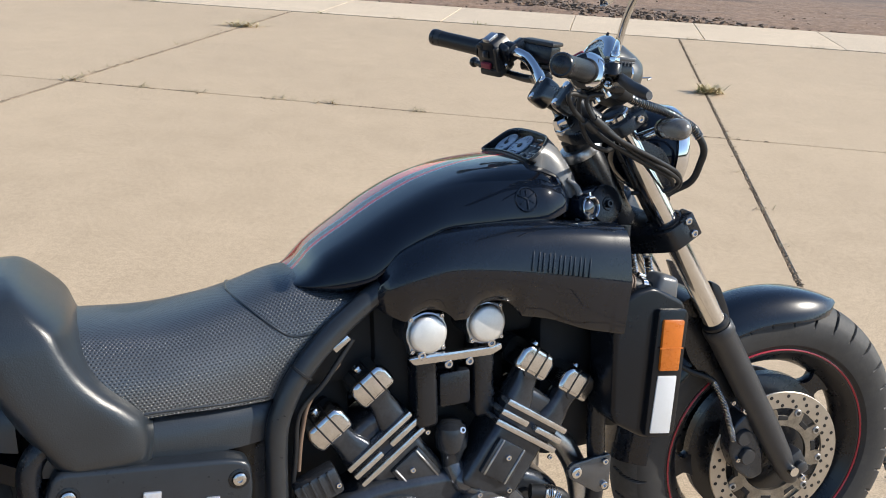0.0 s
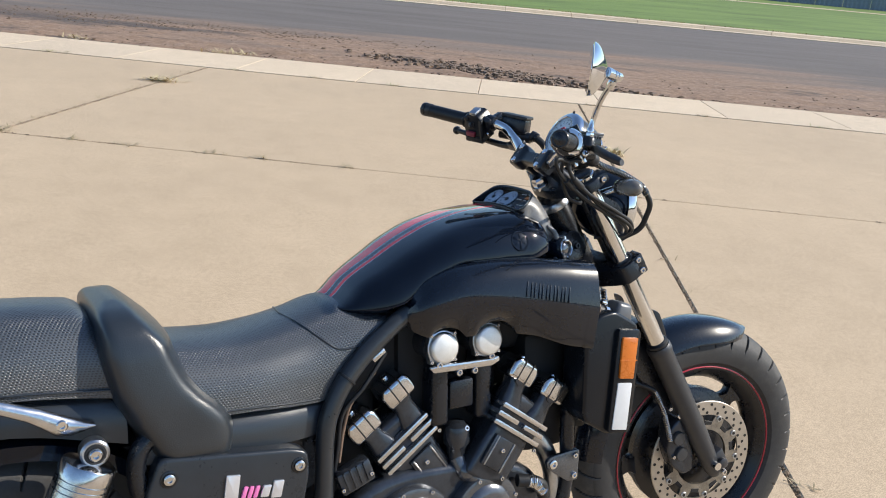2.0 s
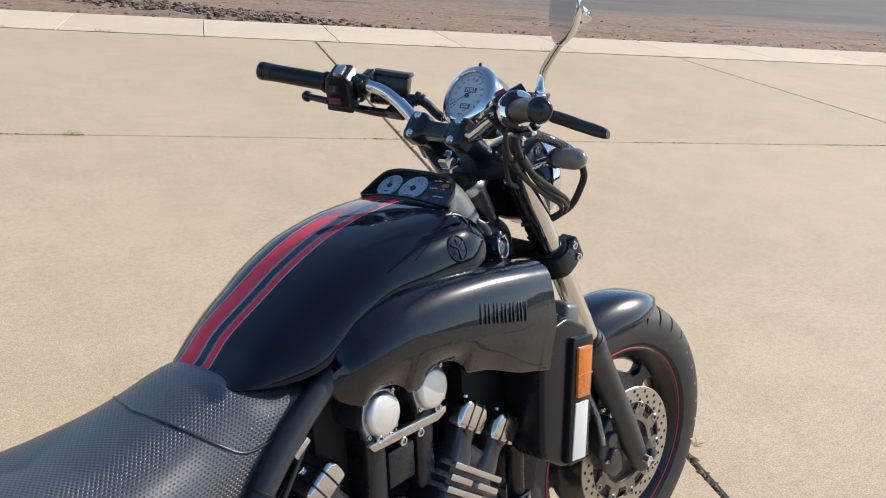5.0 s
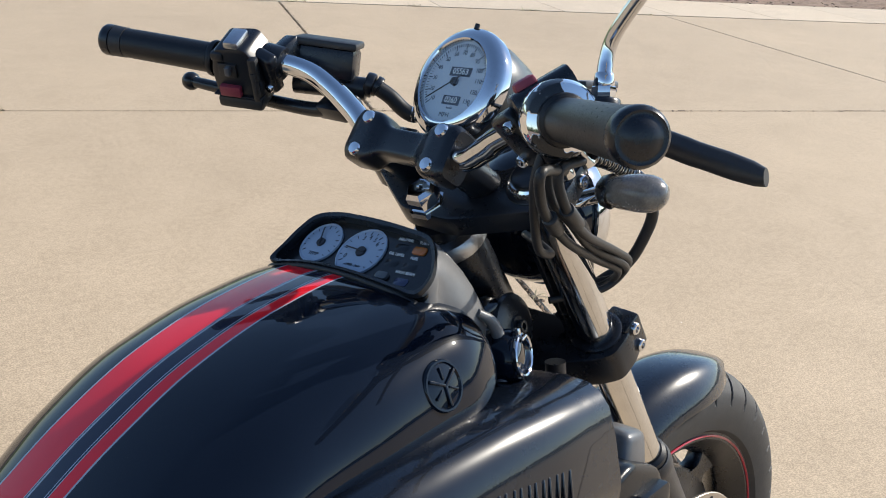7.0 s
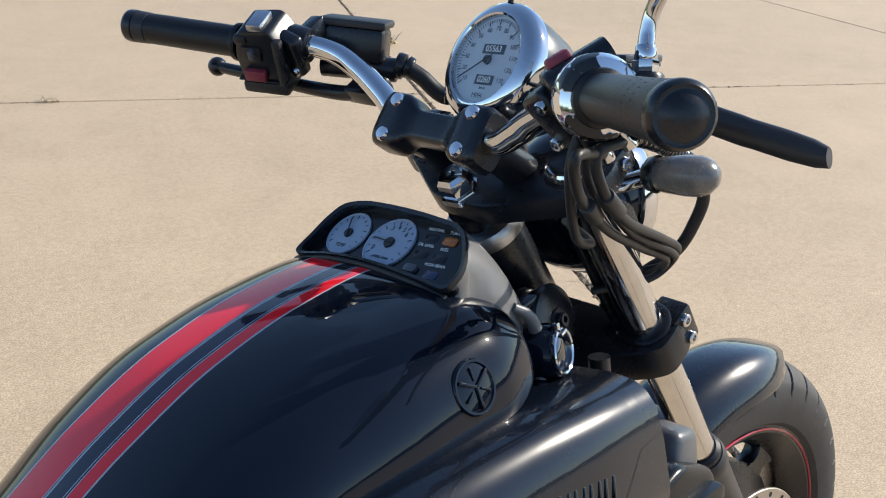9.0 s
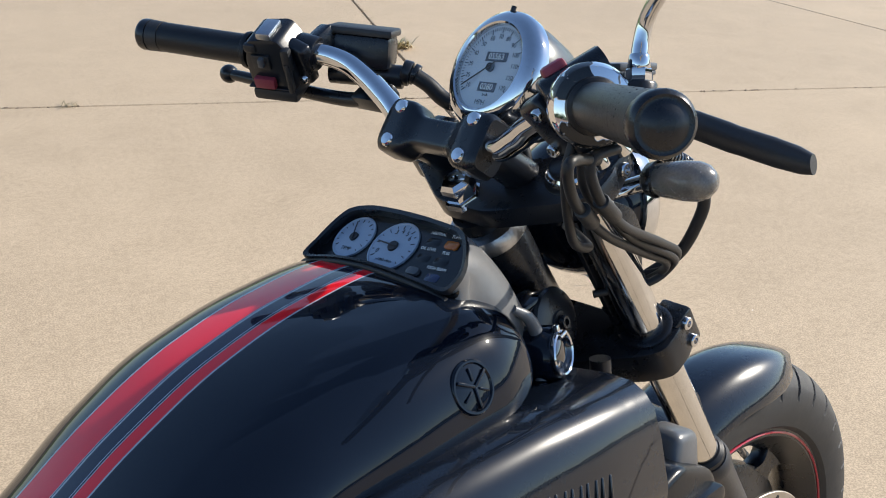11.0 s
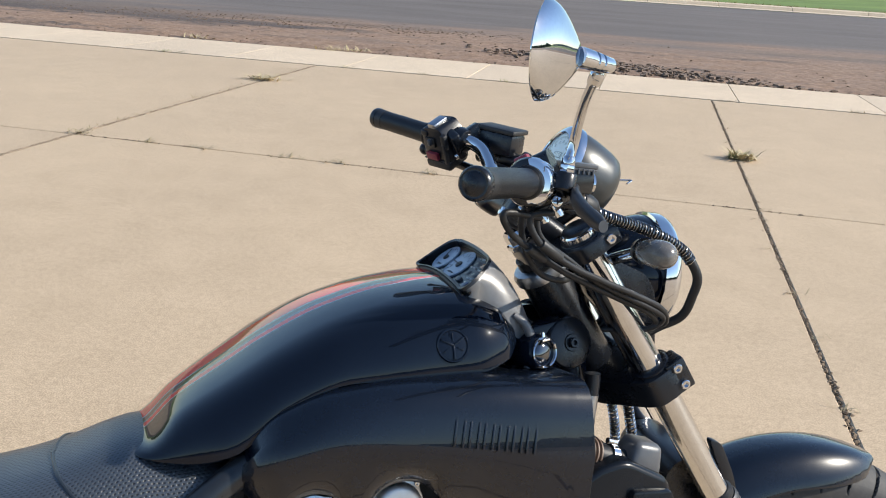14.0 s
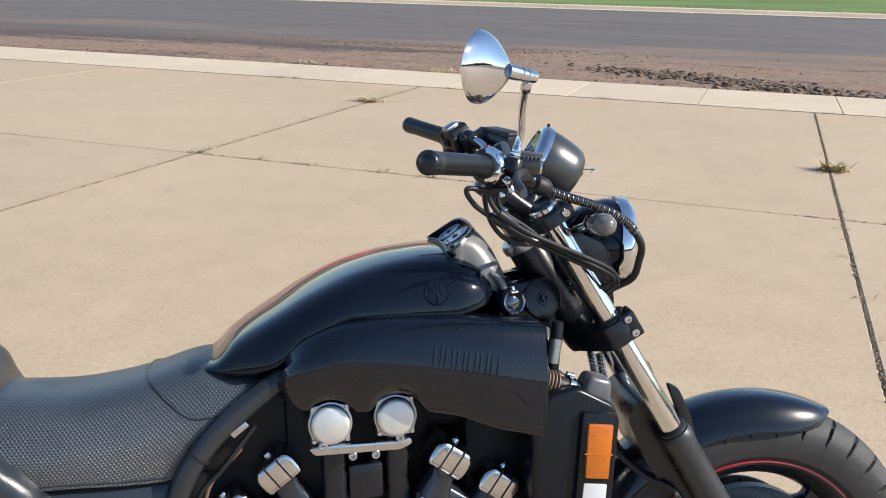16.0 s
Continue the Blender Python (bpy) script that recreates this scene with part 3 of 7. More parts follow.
def tuft(name, p, q, n, size, spread, material, label, seed, flatness=0.5):
    rnd = random.Random(seed)
    bm = bmesh.new()
    for _ in range(n):
        a = rnd.uniform(0, 2 * math.pi)
        o = G(p + rnd.gauss(0, spread), q + rnd.gauss(0, spread * 0.35), 0.0)
        ln = size * rnd.uniform(0.4, 1.1)
        up = rnd.uniform(0.2, 1.0) * (1 - flatness) + 0.12
        d = Vector((math.cos(a), math.sin(a), up)).normalized()
        side = d.cross(Vector((0, 0, 1))).normalized() * ln * rnd.uniform(0.03, 0.07)
        mid, tip = o + d * ln * 0.55, o + d * ln - Vector((0, 0, ln * 0.12))
        v = [bm.verts.new(x) for x in (o - side * 0.6, o + side * 0.6, mid + side, mid - side, tip)]
        bm.faces.new(v[:4])
        bm.faces.new((v[3], v[2], v[4]))
    ob = finish(name, bm, material)
    return tagged(ob, label, "weed", group="weeds in the joints", kind="stuff")


tuft("weed", 0.985, 7.0, 60, 0.12, 0.035, LEAF, "green and dry weed growing in a slab joint", 1, 0.05)
tuft("weed", 1.02, 7.01, 110, 0.15, 0.05, STRAW, "dry yellow weed growing in a slab joint", 2, 0.05)
tuft("weed", -3.78, 8.75, 90, 0.18, 0.10, STRAW, "straw-coloured dead weed in a slab joint", 3)
tuft("weed", -3.74, 5.50, 30, 0.10, 0.05, WEED, "small dark weed at a joint crossing", 4)
for k, (pp, qq) in enumerate([(-1.74, 5.47), (-2.09, 5.47), (-3.17, 5.47), (-2.75, 5.47), (-1.1, 5.47)]):
    tuft("weed", pp, qq, 22, 0.085, 0.05, WEED, "small dry weed in a slab joint", 10 + k)
for k, (pp, qq) in enumerate([(-5.85, 10.3), (-5.65, 10.3), (-3.4, 10.28), (-2.4, 10.28), (-1.3, 10.28), (1.15, 10.28), (4.0, 10.28), (2.55, 10.28), (5.6, 10.28)]):
    tuft("weed", pp, qq, 22, 0.09, 0.05, WEED if k % 2 else LEAF, "small weed along the kerb joint", 30 + k)
for k, (pp, qq) in enumerate([(-3.9, 12.1), (-4.2, 12.0), (-6.4, 12.1)]):
    tuft("weed", pp, qq, 40, 0.17, 0.12, STRAW, "dry straw weed at the edge of the dirt", 50 + k, 0.3)
rnd = random.Random(7)
for k in range(26):
    tuft("weed", -3.77 + rnd.gauss(0, 0.012), 5.6 + 4.3 * k / 26 + rnd.uniform(-0.1, 0.1), 9, 0.06, 0.03, WEED, "tiny dry weed in a slab joint", 70 + k)
for k in range(16):
    tuft("weed", 0.99 + rnd.gauss(0, 0.01), 1.2 + 8.9 * k / 16 + rnd.uniform(-0.2, 0.2), 10, 0.05, 0.03, WEED, "tiny dry weed in a slab joint", 110 + k)


def joint_fill(mat, runs, crumbs):
    """Soil and moss lying in the open joints."""
    bm = bmesh.new()
    r = random.Random(11)
    def bits(p0, q0, p1, q1, n, deep=0.035):
        for _ in range(n):
            t = r.random()
            c = G(p0 + (p1 - p0) * t + r.gauss(0, 0.006), q0 + (q1 - q0) * t + r.gauss(0, 0.006), r.uniform(-deep, 0.2 * (0.005 - deep)))
            s = r.uniform(0.004, 0.014)
            vs = [bm.verts.new(c + Vector((math.cos(a) * s * r.uniform(0.6, 1.4), math.sin(a) * s * r.uniform(0.6, 1.4), 0))) for a in (0, 1.3, 2.5, 3.8, 5.1)]
            top = bm.verts.new(c + Vector((0, 0, s * 0.7)))
            for i in range(5):
                bm.faces.new((vs[i], vs[(i + 1) % 5], top))
    def spilt(p0, q0, p1, q1, n):
        for _ in range(n):
            t = r.random()
            if noise.noise(Vector((p0 * 3 + t * (p1 - p0) * 2.3, q0 * 3 + t * (q1 - q0) * 2.3, 7))) < -0.05:
                continue
            c = G(p0 + (p1 - p0) * t + r.gauss(0, 0.009), q0 + (q1 - q0) * t + r.gauss(0, 0.009), 0.0008)
            s = r.uniform(0.003, 0.011)
            vs = [bm.verts.new(c + Vector((math.cos(a) * s * r.uniform(0.5, 1.5), math.sin(a) * s * r.uniform(0.5, 1.5), 0))) for a in (0, 1.3, 2.5, 3.8, 5.1)]
            top = bm.verts.new(c + Vector((0, 0, s * 0.5)))
            for i in range(5):
                bm.faces.new((vs[i], vs[(i + 1) % 5], top))
    for run in crumbs:
        spilt(*run)
    for run in runs:
        bits(*run)
    return finish("joint_soil", bm, mat, flat=True)


tagged(joint_fill(SOIL, [(0.99, 0.6, 0.99, 10.2, 3200, 0.018), (-8.5, 5.47, 12.0, 5.47, 1000), (-9.0, 10.27, 9.0, 10.27, 700)], [(0.99, 0.6, 0.99, 10.2, 420), (-8.5, 5.47, 12.0, 5.47, 1000), (-9.0, 10.27, 9.0, 10.27, 700)]), "dark soil crumbs lying in the slab joints", "soil", kind="stuff")
tagged(joint_fill(DUST, [(-3.75, 3.0, -3.75, 10.2, 3000, 0.004)], [(-3.75, 3.0, -3.75, 10.2, 500)]), "pale sandy crumbs filling a slab joint", "sand", kind="stuff")


def clods():
    bm = bmesh.new()
    r = random.Random(5)
    for _ in range(5200):
        pick = r.random()
        near = pick < 0.22
        if near:                                     # a broken ridge beside the kerb
            p = r.gauss(-0.2, 0.95)
            q = 12.9 - 0.45 * p + r.gauss(0, 0.28)
        elif pick < 0.62:                            # crumbled asphalt where the dirt meets the road
            p = r.gauss(-6.5, 2.6)
            q = 16.1 + 0.10 * (p + 6.5) + r.gauss(0, 0.75)
        else:
            p, q = r.uniform(-14, 18), 12.0 + abs(r.gauss(0, 0.30 if r.random() < 0.5 else 1.6))
        q = max(q, 11.99)
        s = (0.038 if near else 0.017) * r.uniform(0.3, 1.25) ** 1.5
        c = G(p, q, -0.005 + (0.03 if near else 0.006) * r.random())
        vs = []
        for a in range(6):
            for h in (0.0, 0.7):
                vs.append(bm.verts.new(c + Vector((math.cos(a * 1.047 + h) * s * r.uniform(0.6, 1.3), math.sin(a * 1.047 + h) * s * r.uniform(0.6, 1.3), h * s * r.uniform(0.5, 1.2) - 0.01))))
        top = vs[1::2]
        bm.faces.new(top)
        for i in range(6):
            j = (i + 1) % 6
            bm.faces.new((vs[2 * i], vs[2 * j], vs[2 * j + 1], vs[2 * i + 1]))
    return finish("dirt_clods", bm, CLOD, flat=True)


tagged(clods(), "dark broken clods of dirt and asphalt crumbs", "dirt clods", kind="stuff")


def lawn_edge():
    bm = bmesh.new()
    r = random.Random(9)
    for _ in range(5200):
        p = r.uniform(-25, 75)
        o = G(p, 40.9 + abs(r.gauss(0, 0.22)), 0.1)
        h = r.uniform(0.04, 0.15)
        a = r.uniform(0, 6.28)
        side = Vector((math.cos(a), math.sin(a), 0)) * 0.05
        vs = [bm.verts.new(x) for x in (o - side, o + side, o + Vector((r.uniform(-0.12, 0.12), r.uniform(-0.22, 0.02), h)))]
        bm.faces.new(vs)
    return finish("grass_edge", bm, LEAF, flat=True)


tagged(lawn_edge(), "ragged grass hanging over the far kerb", "grass", kind="stuff")


def far_fence():
    root = tagged(new("fence"), "blue-grey corrugated metal fence beyond the lawn", "fence")
    for k in range(40):
        p0 = 20 + 2.4 * k
        bm = bmesh.new()
        z0 = lawn_height(80)
        pts = []
        for i in range(25):
            pts.append((p0 + 2.3 * i / 24, 80.0 + (0.04 if i % 4 < 2 else 0.0)))
        loft(bm, [[G(a, b, z0 - 0.1) for a, b in pts], [G(a, b, z0 + 2.2) for a, b in pts]], closed=False)
        finish("panel", bm, METAL_FENCE, root, flat=True)
        bm = bmesh.new()
        block(bm, G(p0 - 0.05, 79.96, z0 + 1.1), (0.09, 0.09, 2.5), E1, E2, 0.01, 1)
        finish("post", bm, METAL_FENCE, root)
    return root


far_fence()



def far_trees():
    """Low dark tree line that closes the horizon behind and beside the drive."""
    bm = bmesh.new()
    r = random.Random(21)
    for k in range(340):
        a = radians(-60 - 240 * (k + r.random()) / 340) + math.atan2(E2.y, E2.x)
        d = r.uniform(120, 165)
        rad = r.uniform(2.5, 5.0)
        c = Vector((math.cos(a) * d, math.sin(a) * d, rad * 0.6))
        rings = []
        for i in range(1, 6):
            t = math.pi * i / 6
            rings.append([c + Vector((math.sin(t) * math.cos(b) * rad * 1.5 * r.uniform(0.75, 1.2), math.sin(t) * math.sin(b) * rad * 1.5 * r.uniform(0.75, 1.2), math.cos(t) * rad * r.uniform(0.8, 1.15))) for b in [2 * math.pi * j / 9 for j in range(9)]])
        loft(bm, rings)
    return finish("far_trees", bm, FARTREE, flat=True)


tagged(far_trees(), "dark low tree line on the horizon", "trees", kind="stuff")
# ---- the motorcycle: x forward, y to its left, z up in its own leaning plane ----
HEAD, LEANS = radians(22), radians(9)
bike = new("motorcycle")
tagged(bike, "black muscle motorcycle with red tank stripes on its side stand", "motorcycle")
fwd = Vector((math.cos(HEAD), math.sin(HEAD), 0))
left = Vector((-math.sin(HEAD) * math.cos(LEANS), math.cos(HEAD) * math.cos(LEANS), -math.sin(LEANS)))
bike.matrix_world = frame_at((-0.3034, 0.7510, 0.0), fwd, left)

# steering assembly: u ahead of the fork legs, v left, w up along them
STEER, RAKE = radians(6), radians(31)
FC = V(1.010, 0, 0.638)
fa = V(-math.sin(RAKE), 0, math.cos(RAKE))
_u, _v = V(math.cos(RAKE), 0, math.sin(RAKE)), V(0, 1, 0)
fu = _u * math.cos(STEER) - _v * math.sin(STEER)
fv = _v * math.cos(STEER) + _u * math.sin(STEER)


def F(u, v, w):
    return FC + fu * u + fv * v + fa * w


def smooth_at(xs, ys, x):
    """A smooth curve through a few stations."""
    xs, ys = list(xs), list(ys)
    if x <= xs[0]:
        return ys[0]
    if x >= xs[-1]:
        return ys[-1]
    i = max(k for k in range(len(xs)) if xs[k] <= x)
    i = min(i, len(xs) - 2)
    def slope(k):
        if k == 0:
            return (ys[1] - ys[0]) / (xs[1] - xs[0])
        if k == len(xs) - 1:
            return (ys[-1] - ys[-2]) / (xs[-1] - xs[-2])
        a, b = (ys[k] - ys[k - 1]) / (xs[k] - xs[k - 1]), (ys[k + 1] - ys[k]) / (xs[k + 1] - xs[k])
        return 0 if a * b <= 0 else 2 * a * b / (a + b)
    h = xs[i + 1] - xs[i]
    t = (x - xs[i]) / h
    return ((2 * t ** 3 - 3 * t ** 2 + 1) * ys[i] + (t ** 3 - 2 * t ** 2 + t) * h * slope(i) + (-2 * t ** 3 + 3 * t ** 2) * ys[i + 1] + (t ** 3 - t ** 2) * h * slope(i + 1))


def add_uv(bm, rings, us, vs):
    """UV in metres for a loft that was made with rings of vertices."""
    lay = bm.loops.layers.uv.new("UVMap")
    where = {}
    for i, ring in enumerate(rings):
        for j, vert in enumerate(ring):
            where[vert.index] = (us[i][j] if isinstance(us[i], list) else us[i], vs[i][j])
    for f in bm.faces:
        for lp in f.loops:
            lp[lay].uv = where.get(lp.vert.index, (0, 0))


# ---- wheels ----
SPOKE0 = 0.35


def wheel(name, centre, ax, up, R, rim_r, width, front, label):
    """ax points to the bike's left."""
    root = part(name, lathe(bmesh.new(), centre - ax * width * 0.32, ax, [(0, 0.032), (0.005, 0.04), (width * 0.64 - 0.005, 0.04), (width * 0.64, 0.032)], 24), SATIN, bike, label)
    bm = bmesh.new()
    seg, rings = 864, []
    u, v, w = basis(ax, up)
    half_prof = [(0.36, 0.0), (0.46, 0.10), (0.5, 0.30), (0.49, 0.5), (0.465, 0.62), (0.44, 0.69), (0.40, 0.765), (0.36, 0.82), (0.31, 0.875), (0.26, 0.912), (0.20, 0.948), (0.13, 0.978), (0.06, 0.995)]
    prof = [(-x, y) for x, y in half_prof] + [(0, 1.0)] + half_prof[::-1]
    r_in = rim_r - 0.004
    cut = set()                                     # tread grooves: slanted cuts from the shoulders, a few long curved ones
    for i in range(seg):
        for k, (x, y) in enumerate(prof):
            slant = int(28 * abs(x) ** 1.4)
            sh = (i + slant + (12 if x > 0 else 0)) % 24
            if y > 0.60 and abs(x) > 0.08 and sh in (0, 1):
                cut.add((i, k))
    for i in range(seg):
        a = 2 * math.pi * i / seg
        d = u * math.cos(a) + v * math.sin(a)
        rings.append([centre + d * (r_in + (R - r_in) * y - (0.008 if (i, k) in cut else 0)) + w * x * width for k, (x, y) in enumerate(prof)])
    vs = [[bm.verts.new(q) for q in ring] for ring in rings]
    for i in range(seg):
        a, b = vs[i], vs[(i + 1) % seg]
        for k in range(len(prof) - 1):
            f = bm.faces.new((a[k], a[k + 1], b[k + 1], b[k]))
            j = (i + 1) % seg
            if len({(i, k), (i, k + 1), (j, k), (j, k + 1)} & cut) >= 2:
                f.material_index = 1
            elif min(prof[k][1], prof[k + 1][1]) > 0.68:
                f.material_index = 2
    tyre = part("tyre", bm, TYRE, root, "black treaded tyre", smooth=24)
    # groove faces get their shade from this near-black colour
    tyre.data.materials.append(SHADE_BLACK)
    tyre.data.materials.append(TREAD)
    bm = bmesh.new()
    h = width * 0.36
    t = rim_r
    lathe_prof = [(-h, t - 0.002), (-h - 0.004, t + 0.001), (-h - 0.004, t - 0.012), (-h + 0.012, t - 0.03), (-h + 0.03, t - 0.042), (0, t - 0.046), (h - 0.03, t - 0.042), (h - 0.012, t - 0.03), (h + 0.004, t - 0.012), (h + 0.004, t + 0.001), (h, t - 0.002), (0, t - 0.028)]
    u, v, w = basis(ax, up)
    rr = [[centre + w * x + (u * math.cos(2 * math.pi * i / 72) + v * math.sin(2 * math.pi * i / 72)) * r for x, r in lathe_prof] for i in range(73)]
    loft(bm, rr, cap=False)
    part("rim", bm, SATIN, root, "black cast rim")
    for s in (-1, 1):
        bm = bmesh.new()
        tube(bm, [centre + w * (s * (h + 0.0045)) + (u * math.cos(2 * math.pi * i / 96) + v * math.sin(2 * math.pi * i / 96)) * (t - 0.006) for i in range(97)], 0.0022, curve=False, seg=6)
        part("rim_stripe", bm, RED, root, "thin red rim stripe")
    bm = bmesh.new()
    web = [(-0.030, 0.034), (-0.034, 0.05), (-0.020, 0.10), (-0.014, 0.156), (-0.010, 0.163), (0.010, 0.163), (0.014, 0.156), (0.020, 0.10), (0.034, 0.05), (0.030, 0.034)]
    loft(bm, [[centre + w * x + (u * math.cos(2 * math.pi * i / 60) + v * math.sin(2 * math.pi * i / 60)) * r for x, r in web] for i in range(61)], cap=False)
    part("wheel_web", bm, SATIN, root, "black cast wheel web")
    for k in range(5):
        a0 = 2 * math.pi * k / 5 + SPOKE0
        bm = bmesh.new()
        secs = []
        for j in range(9):
            f = j / 8
            r = 0.150 + (t - 0.034 - 0.150) * f
            half = 0.020 + 0.030 * abs(f - 0.45) ** 1.5 * 2
            th = 0.013
            a = a0 + 0.10 * f
            d = u * math.cos(a) + v * math.sin(a)
            e = -u * math.sin(a) + v * math.cos(a)
            secs.append([centre + d * r + e * (half * x) + w * (th * y) for x, y in ((-1, -0.5), (-0.85, -1), (0.85, -1), (1, -0.5), (1, 0.5), (0.85, 1), (-0.85, 1), (-1, 0.5))])
        loft(bm, secs)
        part("spoke", bm, SATIN, root)
    return root


def brake_disc(root, centre, ax, r_out, side):
    """Drilled ring on a pale spider, on one side of the wheel."""
    u, v, w = basis(ax, V(0, 0, 1))
    c = centre + w * side
    bm = bmesh.new()
    prof = [(-0.0025, r_out - 0.036), (-0.0025, r_out - 0.001), (-0.0015, r_out), (0.0015, r_out), (0.0025, r_out - 0.001), (0.0025, r_out - 0.036)]
    rr = [[c + w * x + (u * math.cos(2 * math.pi * i / 72) + v * math.sin(2 * math.pi * i / 72)) * r for x, r in prof] for i in range(73)]
    loft(bm, rr, cap=False)
    d = part("brake_disc", bm, DISC, root, "drilled steel brake disc, lightly rusted")
    bm = bmesh.new()
    for i in range(22):
        for k, rad in enumerate((0.935, 0.865, 0.795)):
            a = 2 * math.pi * (i + 0.36 * k) / 22
            q = c + (u * math.cos(a) + v * math.sin(a)) * r_out * rad
            for s in (-1, 1):
                lathe(bm, q + w * 0.0021 * s, w * s, [(0, 0.0040), (0.0008, 0.0040), (0.0008, 0)], 10)
    # near-black discs on the surface: shaded holes by colour
    part("drilling", bm, SHADE_BLACK, d, "rows of drilled holes")
    bm = bmesh.new()
    n = 120
    ring_o, ring_i = [], []
    for i in range(n):
        a = 2 * math.pi * i / n
        ro = r_out - 0.05 + 0.012 * (1 if (i * 10 / n) % 1 < 0.42 else -0.4)
        ring_o.append((math.cos(a) * ro, math.sin(a) * ro))
    for s0, s1 in ((-0.004, 0.004),):
        outer = [[c + w * s + u * x + v * y for x, y in ring_o] for s in (s0, s1)]
        inner = [[c + w * s + (u * math.cos(2 * math.pi * i / n) + v * math.sin(2 * math.pi * i / n)) * 0.074 for i in range(n)] for s in (s0, s1)]
        vs = [[bm.verts.new(q) for q in ring] for ring in (outer[0], outer[1], inner[1], inner[0])]
        for r in range(4):
            a, b = vs[r], vs[(r + 1) % 4]
            for i in range(n):
                j = (i + 1) % n
                bm.faces.new((a[i], a[j], b[j], b[i]))
    part("disc_carrier", bm, CARRIER, d, "stained bronze-grey disc carrier")
    for i in range(10):
        a = 2 * math.pi * (i + 0.2) / 10
        bm = bmesh.new()
        q = c + (u * math.cos(a) + v * math.sin(a)) * (r_out - 0.042)
        lathe(bm, q - w * 0.006, w, [(0, 0.0), (0, 0.007), (0.001, 0.008), (0.011, 0.008), (0.012, 0.007), (0.012, 0.0)], 14)
        rv = part("rivet", bm, ALU, d)
        bm = bmesh.new()
        lathe(bm, q + w * (0.0062 if side > 0 else -0.0062), w * (1 if side > 0 else -1), [(0, 0.0042), (0.0006, 0.0042), (0.0006, 0)], 12)
        part("bore", bm, SHADE_BLACK, rv)
        a2 = a + math.pi / 10
        e1, e2 = u * math.cos(a2) + v * math.sin(a2), -u * math.sin(a2) + v * math.cos(a2)
        bm = bmesh.new()
        block(bm, c + e1 * (r_out - 0.058) + w * (0.0035 if side > 0 else -0.0035), (0.010, 0.024, 0.003), e1, e2, 0.001, 1)
        part("slot", bm, SHADE_BLACK, d)


WC = V(1.2067, -0.0038, 0.3084)
AX = fv.copy()
YAW, CAMBER = radians(8.64), radians(-3.1)       # the wheel's own stance
wu = _u * math.cos(YAW) - _v * math.sin(YAW)
wx = _v * math.cos(YAW) + _u * math.sin(YAW)
wa = fa * math.cos(CAMBER) - wx * math.sin(CAMBER)
wx = wx * math.cos(CAMBER) + fa * math.sin(CAMBER)
fw = wheel("front_wheel", WC, wx, wa, 0.333, 0.2365, 0.116, True, "front wheel with black spokes and red rim stripe")
for s in (-1, 1):
    brake_disc(fw, WC, wx, 0.149, 0.070 * s)

# ---- fork ----
fork = part("fork", rod(bmesh.new(), F(-0.045, 0, 0.19), F(-0.045, 0, 0.44), 0.026), SATIN, bike, "chromed telescopic fork with grey sliders")
LEG = {-1: -0.1, 1: 0.088}
for s in (-1, 1):
    part("fork_tube", rod(bmesh.new(), F(0, LEG[s], -0.03), F(0, LEG[s], 0.474), 0.0205, seg=32), STEEL, fork, "chromed fork tube, lightly pitted")
    bm = bmesh.new()
    lathe(bm, F(0, LEG[s], 0.004), -fa, [(0, 0.0215), (0.0, 0.027), (0.006, 0.0295), (0.02, 0.0295), (0.026, 0.0275), (0.12, 0.0275), (0.30, 0.0265), (0.36, 0.024), (0.415, 0.021), (0.432, 0.014), (0.432, 0.0)], 32)
    part("slider", bm, SLIDER, fork, "grey painted fork slider")
    bm = bmesh.new()
    lathe(bm, F(0, LEG[s], 0.006), fa, [(0, 0.026), (0.006, 0.026), (0.01, 0.022), (0.01, 0.0205)], 28)
    part("dust_seal", bm, RUBBER, fork)
    bm = bmesh.new()
    lathe(bm, F(0, LEG[s], 0.466), fa, [(0, 0.0240), (0.010, 0.0240), (0.012, 0.022), (0.012, 0.0)], 40)
    cap_ = part("fork_cap", bm, STEEL, fork, "knurled steel fork cap")
    for k in range(40):
        bm = bmesh.new()
        kd = fu * math.cos(k * math.pi / 20) + fv * math.sin(k * math.pi / 20)
        block(bm, F(0, LEG[s], 0.471) + kd * 0.0240, (0.0016, 0.0016, 0.009), kd, kd.cross(fa), 0, 1)
        part("knurl", bm, STEEL, cap_)
    bm = bmesh.new()
    lathe(bm, F(0, LEG[s], 0.477), fa, [(0, 0.0205), (0.004, 0.0200), (0.006, 0.017), (0.006, 0.0)], 36)
    part("cap_top", bm, SATIN, cap_, "black cap top")
    bm = bmesh.new()
    lathe(bm, F(0.02, 0.124 * s, -0.393), AX * s, [(-0.05, 0.017), (-0.008, 0.017), (-0.006, 0.013), (0.004, 0.013), (0.006, 0.010), (0.006, 0.0)], 20)
    block(bm, F(0.016, LEG[s], -0.393), (0.05, 0.036, 0.062), fu, fv, 0.008)
    part("axle_clamp", bm, SLIDER, fork)
    bm = bmesh.new()
    hexbolt(bm, F(0.012, 0.122 * s, -0.418), AX * s, 0.0075, 0.008)
    part("bolt", bm, STEEL, fork)
bm = bmesh.new()
rod(bm, WC - AX * 0.13, WC + AX * 0.13, 0.010)
part("axle", bm, STEEL, fork)


